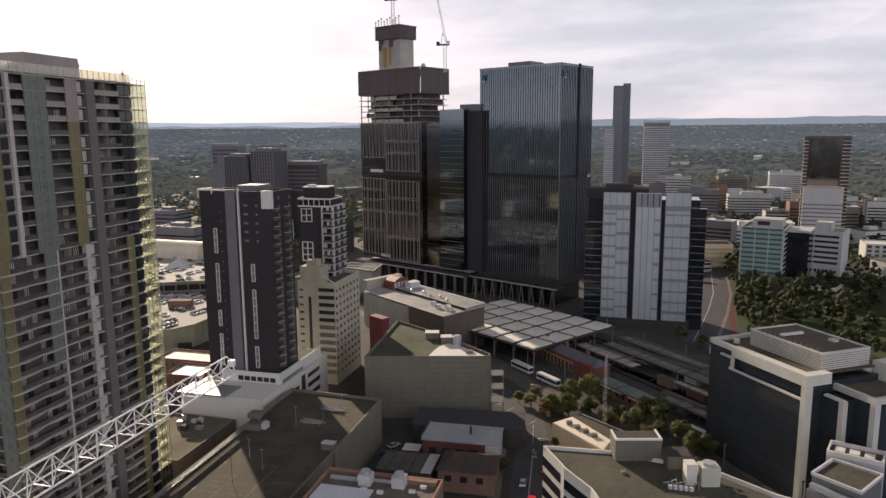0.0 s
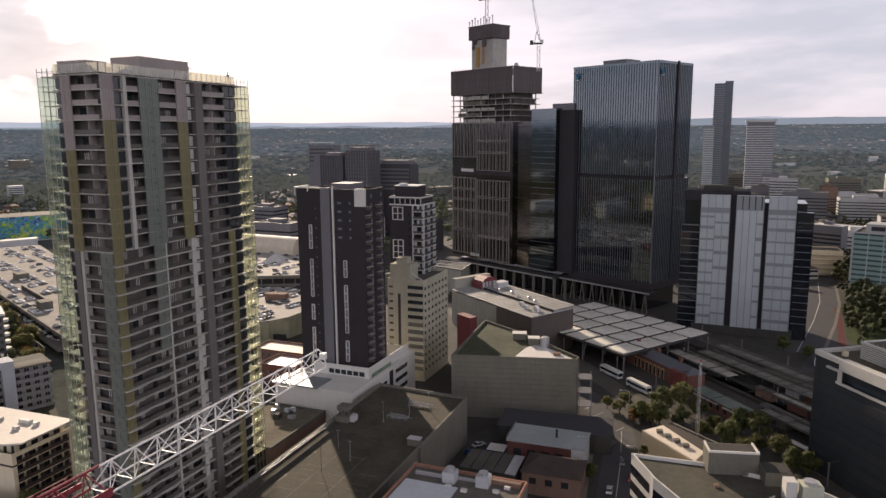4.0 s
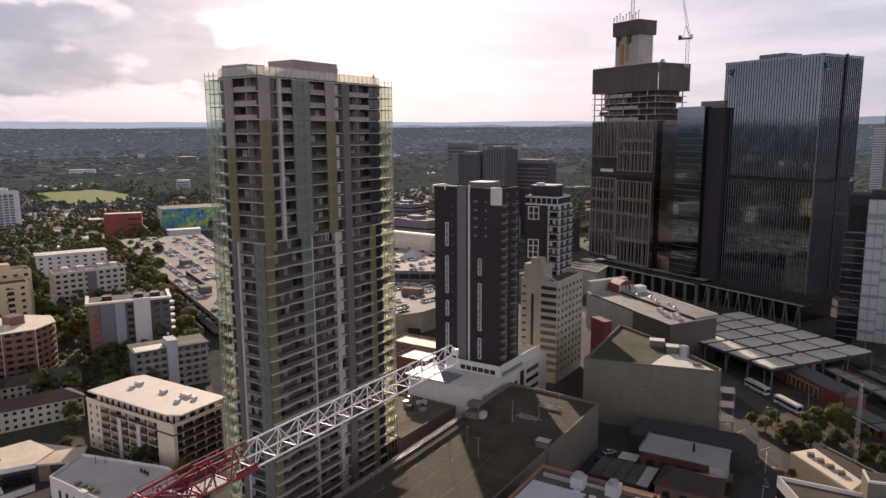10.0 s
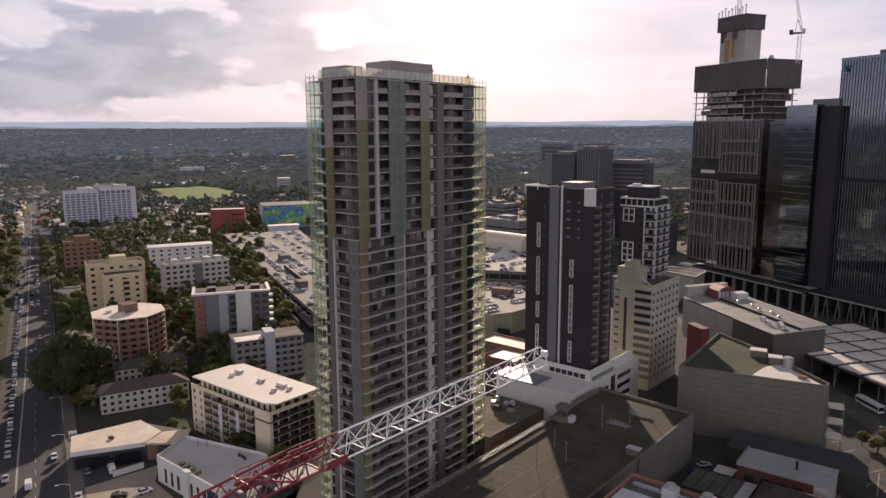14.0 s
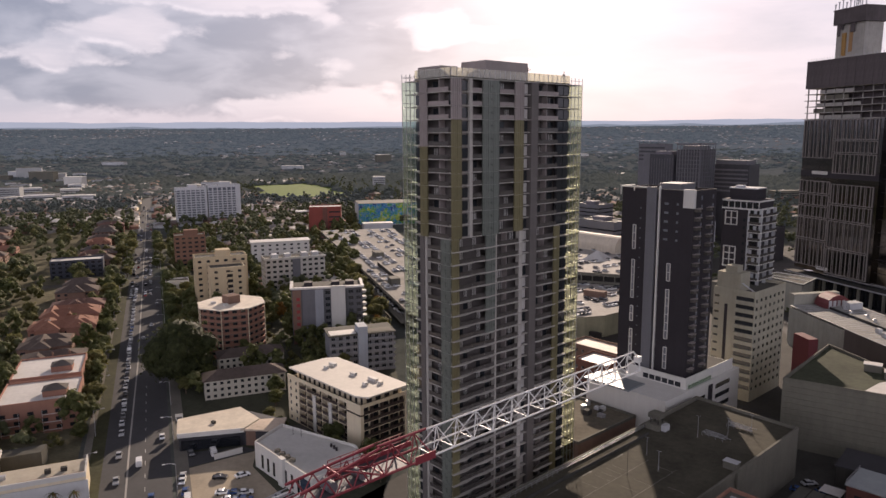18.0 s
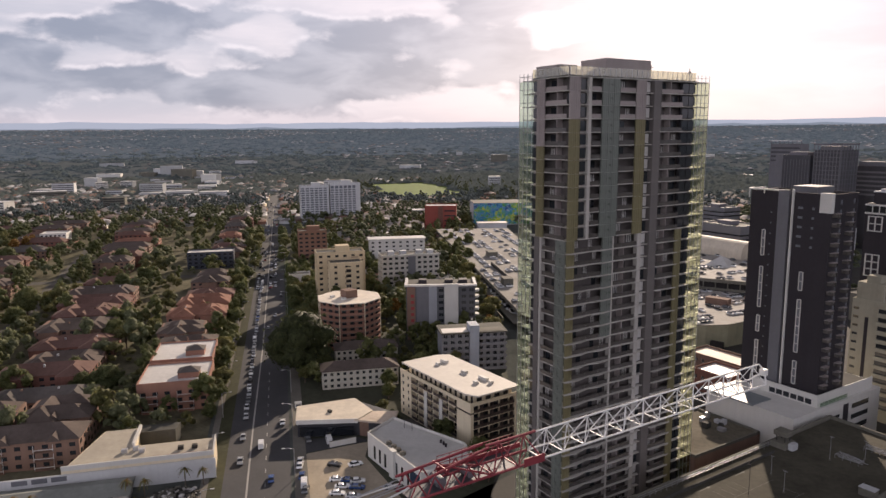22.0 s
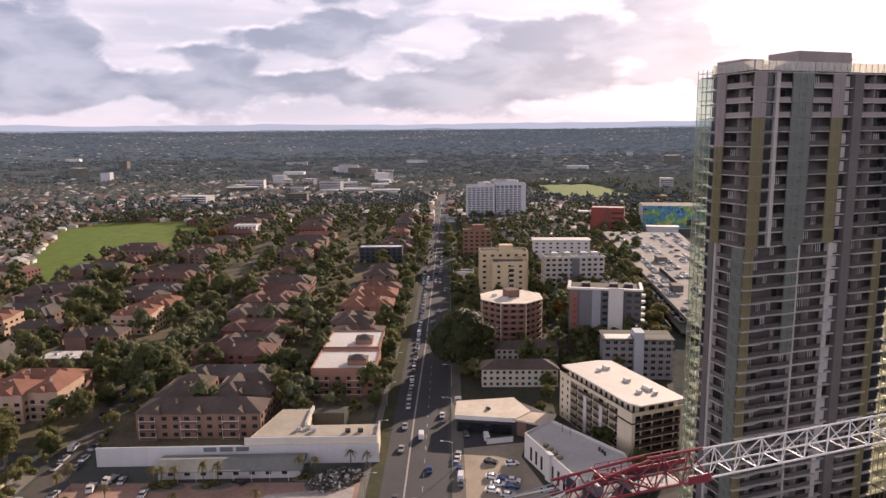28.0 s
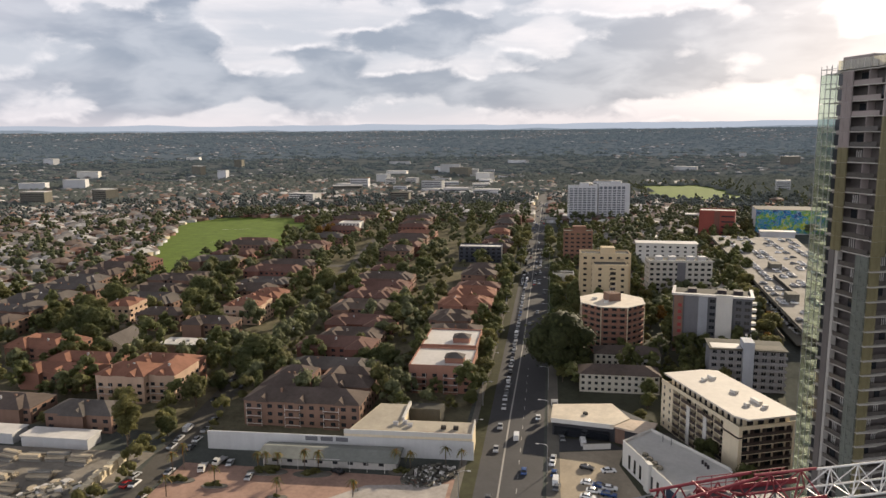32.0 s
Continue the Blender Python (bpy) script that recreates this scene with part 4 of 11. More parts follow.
# ---- beige blank building, theatre hall ----
def beige_hall():
    root = thing("beige_blank_building", 0, 0, 0, 0, "windowless beige concrete building with a stained flat roof", "building")
    foot = [(-29.8, 238.7), (13.8, 238.0), (14.8, 241.0), (-7.5, 272.0), (-21.6, 287.0)]
    part("wall", Geo().prism(foot, 0, 21.8), BEIGE, root)
    part("roof", Geo().prism([(-28.8, 239.6), (12.8, 239.0), (13.4, 241.0), (-8.2, 271.0), (-21.4, 285)], 21.8, 22.0), mat("mossy_roof", (0.060, 0.066, 0.042), 0.9, 0, 0.25, 0.5, 0.2, 0.5), root)
    part("pale_roof_patch", Geo().prism([(-8, 239.6), (12.4, 239.2), (12.6, 241.0), (0.5, 258.0), (-4.0, 252)], 22.0, 22.06), ROOF_WHITE, root)
    n = len(foot)
    for i in range(n):
        a, b = Vector(foot[i]), Vector(foot[(i + 1) % n])
        d = (b - a).normalized()
        part("parapet", Geo().obox((a + b) / 2 + Vector((-d.y, d.x)) * 0.25, d, (b - a).length, 0.5, 21.8, 22.9), BEIGE, root)
    for k in range(11):
        part("panel_joint", Geo().box(-29.8 + 0.05, 13.7, 237.96, 238.75 - 0.7 * (k >= 0), 2 + k * 1.85, 2.05 + k * 1.85), BEIGE, root)
    for x, y, w in ((-9, 262, 5), (-3, 256, 4)):
        u = part("plant_room", Geo().box(x, x + w, y, y + 3.4, 22, 24.4), CONCRETE, root)
        part("lid", Geo().box(x - 0.2, x + w + 0.2, y - 0.2, y + 3.6, 24.4, 24.6), ROOF_WHITE, u)
    part("cooling_tower", Geo().tube((3.0, 255, 22), (3.0, 255, 25.2), 1.7, 14).tube((3.0, 255, 25.2), (3.0, 255, 25.6), 1.3, 14), STEEL, root, "round galvanised cooling tower")
    part("roof_hatch", Geo().box(6, 8.5, 244, 246, 22, 22.9), BRICK_BROWN, root)
    # open stair frame on the street side
    g = Geo()
    for z in (5, 10, 15):
        g.box(14.9, 19.5, 240, 246, z, z + 0.2)
    for x in (15.2, 19.3):
        for y in (240.2, 245.8):
            g.box(x - 0.1, x + 0.1, y - 0.1, y + 0.1, 0, 16)
    part("stair_frame", g, GREY_PANEL, root)


beige_hall()


def theatre():
    root = thing("theatre_hall", 0, 0, 0, 0, "pale rendered hall with a ribbed roof and brown clad end", "hall")
    PALE = mat("pale_render", (0.30, 0.295, 0.25), 0.8, 0, 1.0, 0.12, 0.05, 0.2)
    BROWNP = mat("brown_cladding", (0.075, 0.060, 0.052), 0.6, 0, 1.0, 0.2, 0.05, 0.2)
    SHEET = mat("pale_ribbed_sheet", (0.25, 0.245, 0.225), 0.65, 0.1, 0.5, 0.2, 0.05, 0.35)
    RED = mat("red_cladding", (0.12, 0.026, 0.028), 0.6)
    A, B, C = Vector((-44.1, 360.8)), Vector((-2.0, 307.9)), Vector((16.7, 326.7))
    u, w = (B - A).normalized(), (C - B).normalized()
    L, W = (B - A).length, (C - B).length

    def at(p, q):
        v = A + u * p + w * q
        return (v.x, v.y)
    part("wall", Geo().prism([at(0, 0), at(L * 0.6, 0), at(L * 0.6, W), at(0, W)], 0, 18.0), PALE, root)
    part("brown_end", Geo().prism([at(L * 0.6, -0.6), at(L + 0.2, -0.6), at(L + 0.2, W), at(L * 0.6, W)], 0, 18.8), BROWNP, root, "brown metal clad end of the hall")
    low, high = Geo(), Geo()
    lowp = [at(-0.3, -0.3), at(L, -0.3), at(L, W * 0.52), at(-0.3, W * 0.52)]
    highp = [at(-0.3, W * 0.52), at(L, W * 0.52), at(L, W + 0.4), at(-0.3, W + 0.4)]
    part("lower_roof", low.prism(lowp, 18.81, 19.0), SHEET, root, "ribbed pale sheet roof")
    part("upper_roof", high.prism(highp, 18.81, 20.2), SHEET, root, "raised ribbed roof strip")
    part("clerestory", Geo().prism([at(0.2, W * 0.515), at(L - 0.2, W * 0.515), at(L - 0.2, W * 0.519), at(0.2, W * 0.519)], 19.01, 20.1), GLASS_DARK, root)
    for k in range(22):
        p = 1.5 + k * (L - 3) / 21
        part("roof_rib", Geo().prism([at(p, W * 0.53), at(p + 0.14, W * 0.53), at(p + 0.14, W + 0.3), at(p, W + 0.3)], 20.2, 20.32), PALE_GREY, root)
        part("roof_rib", Geo().prism([at(p, 0), at(p + 0.14, 0), at(p + 0.14, W * 0.5), at(p, W * 0.5)], 19.0, 19.1), PALE_GREY, root)
    part("ridge_cap", Geo().tube((*at(0, W + 0.3), 20.4), (*at(L, W + 0.3), 20.4), 0.28, 6), WHITE, root)
    part("edge_trim", Geo().tube((*at(L * 0.6, -0.6), 19.0), (*at(L + 0.2, -0.6), 19.0), 0.16, 6).tube((*at(L + 0.2, -0.6), 19.0), (*at(L + 0.2, W), 19.0), 0.16, 6), PALE_GREY, root)
    part("edge_trim", Geo().tube((*at(0, 0), 18.9), (*at(L * 0.6, 0), 18.9), 0.2, 6), WHITE, root)
    r = random.Random(3)
    for k in range(7):
        p, q = 8 + k * 7.4 + r.uniform(-1, 1), W * (0.60 + 0.08 * (k % 2))
        v = part("roof_vent", Geo().tube((*at(p, q), 20.2), (*at(p, q), 21.1), 0.7, 10), PALE_GREY, root)
        part("cowl", Geo().tube((*at(p, q), 21.1), (*at(p, q), 21.6), 0.95, 10, 0.3), STEEL, v)
    for p, q in ((48, 8), (54, 6), (58, 9), (61, 7)):
        part("roof_unit", Geo().prism([at(p, q), at(p + 2.2, q), at(p + 2.2, q + 1.8), at(p, q + 1.8)], 19.0, 20.9), PALE_GREY, root)
    # fly tower end wall, red vault and plant at the north end
    part("fly_wall", Geo().prism([at(-4.0, 2), at(-0.5, 2), at(-0.5, W), at(-4.0, W)], 0, 24.0), PALE, root)
    vault = Geo()
    n = 9
    for k in range(n + 1):
        a = math.pi * k / n
        for q in (0.0, 9.0):
            v = at(1 + q, W * 0.45 + 6.5 - 6.5 * math.cos(a))
            vault.v.append((*v, 19.2 + 6.0 * math.sin(a)))
    vault.f += [(2 * k, 2 * k + 1, 2 * k + 3, 2 * k + 2) for k in range(n)] + [tuple(range(0, 2 * n + 2, 2)), tuple(range(2 * n + 1, 0, -2))]
    part("red_vault", vault, RED, root, "dark red barrel vault over the stage")
    for k in range(4):
        part("vault_panel", Geo().prism([at(10.1, W * 0.5 + 2.3 * k), at(10.3, W * 0.5 + 2.3 * k), at(10.3, W * 0.5 + 2.3 * k + 1.5), at(10.1, W * 0.5 + 2.3 * k + 1.5)], 19.3, 22.8), PALE_GREY, root)
    part("plant_unit", Geo().prism([at(13, W * 0.7), at(18, W * 0.7), at(18, W * 0.95), at(13, W * 0.95)], 20.2, 23.2), PALE_GREY, root)
    part("red_wall", Geo().prism([(-36.5, 314.5), (-30, 307), (-27, 310), (-33.5, 317.5)], 0, 18), RED, root)
    # open gallery roof beyond
    gal = [(-70, 441), (-46.4, 424.8), (-42.7, 446.8), (-64.3, 455)]
    part("gallery_roof", Geo().prism(gal, 16.2, 16.8), ROOF_GREY, root)
    part("gallery_wall", Geo().prism([(-68.5, 441.2), (-47.2, 426.6), (-43.8, 446), (-64, 453.6)], 0, 16.2), PALE, root)
    for k in range(4):
        a, b = Vector(gal[k]), Vector(gal[(k + 1) % 4])
        part("gallery_edge", Geo().obox((a + b) / 2, (b - a).normalized(), (b - a).length, 0.5, 16.81, 17.3), WHITE, root)
    part("gallery_beam", Geo().obox((-55.5, 441), Vector((0.93, -0.37)), 22, 0.4, 16.82, 17.2), WHITE, root)

theatre()

# ---- office towers by the station ----
MIRROR_DARK = mat("coated_dark_glass", (0.170, 0.200, 0.222), 0.06, 1.0, 0.15, 0.25, 0.0, 0.1)
MIRROR_BROWN = mat("bronze_dark_glass", (0.150, 0.143, 0.147), 0.10, 1.0, 0.15, 0.3, 0.0, 0.15)
FIN = mat("anodised_fin", (0.135, 0.145, 0.165), 0.5, 0.2, 2.0, 0.15, 0.0, 0.1)
HOARD = mat("brown_grey_hoarding", (0.098, 0.084, 0.086), 0.85, 0, 1.0, 0.25, 0.1, 0.3)
RAWCON = mat("raw_concrete_core", (0.34, 0.325, 0.30), 0.85, 0, 0.6, 0.15, 0.1, 0.2)
LOGO_BLUE = mat("blue_sign", (0.02, 0.13, 0.22), 0.5)


def glass_tower():
    root = thing("dark_glass_office_tower", 19.1, 435.3, 0, -40.7, "tall dark glass office tower with fine vertical fins", "office tower")
    lx, ly, h, base = 57.0, 35.6, 138.6, 12.5
    part("podium_glass", Geo().box(4, lx - 4, 4, ly - 4, 0, base), GLASS_DARK, root)
    part("lower_glass", Geo().box(0, lx, 0, ly, base + 4, 74), MIRROR_DARK, root)
    part("upper_glass", Geo().box(0.4, lx - 0.4, 0.4, ly - 0.4, 76, h - 2), MIRROR_DARK, root)
    part("waist", Geo().box(1.5, lx - 1.5, 1.5, ly - 1.5, 74, 76), DARK_PANEL, root, "recessed dark band between the two halves")
    part("skirt", Geo().box(-0.4, lx + 0.4, -0.4, ly + 0.4, base, base + 4), DARK_PANEL, root)
    part("crown", Geo().box(0.1, lx - 0.1, 0.1, ly - 0.1, h - 2, h - 0.6), MIRROR_DARK, root)
    part("side_slot", Geo().box(lx - 0.6, lx + 0.30, 19.6, 21.0, base + 4, h), DARK_PANEL, root, "dark recessed slot down the side")
    part("corner_post", Geo().box(lx - 0.3, lx + 0.1, -0.1, 0.3, base + 4, h - 0.6), FIN, root)
    part("plant_room", Geo().box(14, 30, 10, 24, h - 0.6, h + 2.6), GREY_PANEL, root)
    lo = Geo().box(-0.07, 0.07, -0.35, -0.003, base + 4, 74).mesh("fin", FIN)
    up = Geo().box(-0.07, 0.07, 0.05, 0.397, 76, h - 0.8).mesh("fin", FIN)
    for k in range(34):
        x = 0.6 + k * 1.64
        part("fin", lo, None, root, at=pose(x, 0, 0))
        part("fin", up, None, root, at=pose(x, 0, 0))
    for k in range(21):
        y = 0.8 + k * 1.72
        part("fin", lo, None, root, at=pose(lx, y, 0, 0, 0, 90))
        part("fin", up, None, root, at=pose(lx, y, 0, 0, 0, 90))
    line = Geo().box(0.02, lx - 0.02, -0.02, 0.0, 0, 0.35).mesh("floor_line", DARK_PANEL)
    for k in range(15):
        part("floor_line", line, None, root, at=pose(0, -0.005, base + 7.5 + 3.7 * k))
    for m in (pose(2.2, 0, 0), pose(lx, 2.6, 0, 0, 0, 90)):
        sg = part("sign", Geo().prism([(0, -0.46), (1.0, -0.46), (1.0, -0.36), (0, -0.36)], h - 7.6, h - 4.6), LOGO_BLUE, root, "small blue sign shape near the roof", at=m)
        part("sign_slant", Geo().tube((1.6, -0.42, h - 7.6), (3.2, -0.42, h - 4.6), 0.45, 4), LOGO_BLUE, sg)
        part("sign_bar", Geo().box(0, 2.6, -0.44, -0.36, h - 8.6, h - 8.1), PALE_GREY, sg)
    for k in range(7):
        part("column", Geo().box(3 + 8.4 * k, 4.2 + 8.4 * k, 0.4, 1.8, 0, base), CONC_DARK, root)
    part("ledge", Geo().box(-6, lx + 3, -5.0, 3, base - 1.2, base - 0.3), CONC_DARK, root, "dark colonnade roof ledge")
    part("ledge_edge", Geo().box(-6, lx + 3, -5.15, -5.0, base - 1.25, base - 0.5), STEEL, root)
    for k in range(9):
        x = -3 + 7.2 * k
        part("v_column", Geo().tube((x, -3.5, 0), (x + 1.6, -3.5, base - 1.2), 0.35, 6).tube((x + 3.2, -3.5, 0), (x + 1.6, -3.5, base - 1.2), 0.35, 6), CONCRETE, root)


glass_tower()


def unfinished_tower():
    root = thing("unfinished_office_tower", -60.0, 494.0, 0, -40.7, "dark office tower under construction with hoardings and a concrete core", "office tower")
    base = 13.0
    lx, ly, h = 57.0, 28.0, 107.0
    part("podium_glass", Geo().box(3, 93, 4, 27, 0, base), GLASS_DARK, root)
    part("west_glass", Geo().box(0, lx, 0, ly, base + 2, h), MIRROR_BROWN, root, "bronze dark curtain wall")
    part("middle_glass", Geo().box(lx, 72, 2.5, ly, base + 2, h - 1), MIRROR_BROWN, root)
    part("east_glass", Geo().box(72, 91.4, 0.5, 24, base + 2, 114.5), MIRROR_DARK, root, "smooth blue-grey curtain wall")
    part("east_return", Geo().box(91.4, 102.6, 4, 24, base + 2, 113.4), DARK_PANEL, root)
    part("east_plant", Geo().box(84, 100, 6, 18, 113.4, 117.4), GREY_PANEL, root)
    part("ledge", Geo().box(-3, 95, -4.5, 3, base - 1.2, base - 0.3), CONC_DARK, root)
    part("ledge_edge", Geo().box(-3, 95, -4.65, -4.5, base - 1.25, base - 0.5), STEEL, root)
    for k in range(13):
        part("column", Geo().box(2 + 8.4 * k, 3.3 + 8.4 * k, -3.4, -2.2, 0, base - 1.2), CONCRETE, root)
    part("waist", Geo().box(-0.15, lx, -0.15, 2, 72.5, 76.5), DARK_PANEL, root)
    part("sign_bar", Geo().box(9, 21, -0.3, -0.16, 74.2, 76.2), WHITE, root, "small white sign bar")
    part("sign_bar", Geo().box(18, 27, -0.3, -0.16, 16.5, 18.5), WHITE, root)
    FRAME_BROWN = mat("bronze_fin", (0.24, 0.215, 0.20), 0.5, 0.3, 1.5, 0.2, 0.0, 0.2)
    f1 = Geo().box(-0.11, 0.11, -0.55, -0.003, 0, 1).mesh("fin", FRAME_BROWN)
    thin = Geo().box(-0.05, 0.05, -0.5, -0.003, 0, 1).mesh("fin", FRAME_BROWN)
    for x0, x1, spans in ((0.2, 23.6, ((84, 106.8), (62.6, 70.2), (55.4, 62.0), (48.0, 54.8), (34.4, 47.4), (17.6, 33.6))), (24.6, 54.5, ((95.2, 106.8), (87.6, 94.6), (75.4, 87.0), (57.6, 69.2), (48.0, 57.0), (31.2, 47.4), (15.6, 30.6)))):
        for z0, z1 in spans:
            box_ = part("window_box", Geo().box(x0, x1, -0.7, -0.003, z0, z0 + 0.4).box(x0, x1, -0.7, -0.003, z1 - 0.4, z1).box(x0, x0 + 0.4, -0.7, -0.003, z0 + 0.4, z1 - 0.4).box(x1 - 0.4, x1, -0.7, -0.003, z0 + 0.4, z1 - 0.4), FRAME_BROWN, root, "bronze framed box of fins")
            n = int((x1 - x0) / 2.1)
            for k in range(1, n):
                x = x0 + (x1 - x0) * k / n
                part("fin", thin if (k * 5 + int(z0)) % 3 == 0 else f1, None, box_, at=pose(x + 0.5 * ((k * 7) % 3 - 1), 0, z0 + 0.4) @ Matrix.Diagonal((1, 1, z1 - z0 - 0.8, 1)))
    line = Geo().box(72.3, 91.2, 0.40, 0.498, 0, 0.22).mesh("floor_line", FIN)
    line3 = Geo().box(lx + 0.1, 71.8, 2.40, 2.496, 0, 0.3).mesh("floor_line", DARK_PANEL)
    for k in range(25):
        z = base + 4.5 + 3.75 * k
        part("floor_line", line, None, root, at=pose(0, 0, z))
        if k % 2:
            part("floor_line", line3, None, root, at=pose(0, 0, z))
    # open floors under construction
    rb = random.Random(6)
    for k in range(6):
        z = h + 0.1 + 3.7 * k
        part("open_slab", Geo().box(-1.2 + 0.9 * (k % 3), lx - 1 + 0.8 * (k % 2), -1.2 + 0.5 * (k % 2), ly - 2, z, z + 0.35), RAWCON, root)
        if k < 5:
            part("open_floor_wall", Geo().box(6 + 3 * (k % 2), 54 - 2 * (k % 3), 4.5, 24, z + 0.35, z + 3.7), HOARD, root)
            part("formwork_sheet", Geo().box(rb.uniform(3, 12), rb.uniform(26, 44), 0.6, 0.9, z + 0.35, z + rb.uniform(1.4, 3.4)), (RAWCON, CONCRETE)[k % 2], root)
            for j in range(9):
                part("prop", Geo().box(0.5 + 6.7 * j, 1.0 + 6.7 * j, 0.2, 0.7, z + 0.35, z + 3.7), (HOARD, RAWCON)[(j + k) % 2], root)
            for j in range(4):
                part("prop", Geo().box(lx - 2, lx - 1.5, 2 + 7 * j, 2.5 + 7 * j, z + 0.35, z + 3.7), HOARD, root)
    zt = h + 18.5
    part("slab", Geo().box(0, lx, 0, ly, zt - 0.2, zt + 0.4), RAWCON, root)
    hoard = Geo().box(0.05, 3.0, -0.25, 0.0, 0, 16.2).mesh("hoarding_panel", HOARD)
    for k in range(19):
        part("hoarding_panel", hoard, None, root, at=pose(-0.4 + 3.03 * k, -0.9 - 0.12 * (k % 2), zt))
    for k in range(9):
        part("hoarding_panel", hoard, None, root, at=pose(lx + 0.4, -0.9 + 3.05 * k, zt, 0, 0, 90))
    for k in range(9):
        part("hoarding_panel", hoard, None, root, at=pose(0.0, -0.9 + 3.05 * k, zt, 0, 0, 90))
    part("inner_floor", Geo().box(0.2, lx - 1.0, -0.7, ly - 1, zt + 13, zt + 13.4), RAWCON, root)
    for k in range(28):
        part("guard_post", Geo().box(0.2 + 2.05 * k, 0.35 + 2.05 * k, -1.0, -0.85, zt + 16.2, zt + 17.6), STEEL, root)
    part("core", Geo().box(13, 33, 6, 19, zt + 13.4, zt + 37), RAWCON, root, "raw concrete lift core")
    part("formwork", Geo().box(11.8, 34.4, 4.2, 20.2, zt + 36, zt + 44.2), HOARD, root, "dark climbing formwork round the core")
    for x0, x1, d in ((14.5, 16.5, 6.5), (17.2, 18.6, 3.0), (24.0, 27.0, 5.0)):
        part("hanging_screen", Geo().box(x0, x1, 4.6, 5.2, zt + 36 - d, zt + 36), HOARD, root)
    part("formwork_deck", Geo().box(11.4, 34.8, 4.0, 20.6, zt + 44.2, zt + 44.7), HOARD, root)
    part("access_hoist", Geo().box(18, 20.5, 5.2, 6, zt + 18, zt + 31), mat("orange_hoist", (0.30, 0.17, 0.05), 0.7), root)
    part("rust_streak_panel", Geo().box(22.5, 25, 5.8, 5.998, zt + 20, zt + 34), mat("rusty_concrete", (0.30, 0.18, 0.09), 0.9), root)
    for k in range(9):
        part("guide_post", Geo().box(12.0 + 2.7 * k, 12.4 + 2.7 * k, 4.4, 4.8, zt + 44.7, zt + 47.5 + (k * 7 % 3)), STEEL, root)
        part("guide_cap", Geo().box(11.7 + 2.7 * k, 12.7 + 2.7 * k, 4.2, 5.0, zt + 47.5 + (k * 7 % 3), zt + 48.1 + (k * 7 % 3)), STEEL, root)
    part("roof_tank", Geo().tube((50, 10, zt + 13.4), (50, 10, zt + 19), 3.0, 12, 1.0), STEEL, root)


unfinished_tower()


def site_crane(x, y, z0, zm, top, lean, label):
    """A luffing crane on a mast: mast to zm, a jib that leans up to the top."""
    root = thing("luffing_crane", x, y, z0, 0, label, "crane", "site cranes")
    g = Geo()
    hgt = zm - z0
    for sx in (-0.9, 0.9):
        for sy in (-0.9, 0.9):
            g.tube((sx, sy, 0), (sx, sy, hgt), 0.26, 4)
    n = int(hgt / 2)
    for k in range(n):
        z = k * 2.0
        s = 1 if k % 2 else -1
        g.tube((-0.9 * s, -0.9, z), (0.9 * s, -0.9, z + 2), 0.17, 4).tube((0.9, -0.9 * s, z), (0.9, 0.9 * s, z + 2), 0.17, 4)
    part("mast", g, STEEL, root)
    part("slewing_deck", Geo().box(-3.5, 2.5, -1.8, 1.8, hgt, hgt + 0.8), GREY_PANEL, root)
    part("cab", Geo().box(1.2, 3.0, -2.8, -1.0, hgt + 0.2, hgt + 2.4), WHITE, root)
    part("counterweight", Geo().box(-5.5, -3.5, -1.6, 1.6, hgt - 0.2, hgt + 2.2), CONC_DARK, root)
    part("a_frame", Geo().tube((-2.5, -1, hgt + 0.8), (-1.5, 0, hgt + 8), 0.2, 5).tube((1.5, 1, hgt + 0.8), (-1.5, 0, hgt + 8), 0.2, 5), STEEL, root)
    j = Geo()
    a, b = Vector((1.5, 0, hgt + 1)), Vector((1.5 + lean, 0, top - z0))
    for off in ((0, -0.7, 0), (0, 0.7, 0), (-1.2, 0, 0.5)):
        j.tube(a + Vector(off), b + Vector(off) * 0.4, 0.2, 4)
    for k in range(14):
        p, q = a.lerp(b, k / 14), a.lerp(b, (k + 1) / 14)
        j.tube(p + Vector((0, -0.6, 0)), q + Vector((0, 0.6, 0)), 0.08, 4).tube(p + Vector((0, 0.6, 0)), q + Vector((-1, 0, 0.4)), 0.08, 4)
    part("jib", j, STEEL, root)
    part("tie", Geo().tube((-1.5, 0, hgt + 8), b, 0.06, 4), STEEL, root)


site_crane(-36.0, 486.5, 169.8, 187.0, 232, 3, "grey luffing crane on top of the concrete core")
site_crane(-1.5, 470.5, 139.0, 156.0, 200, -9, "grey luffing crane beside the core")


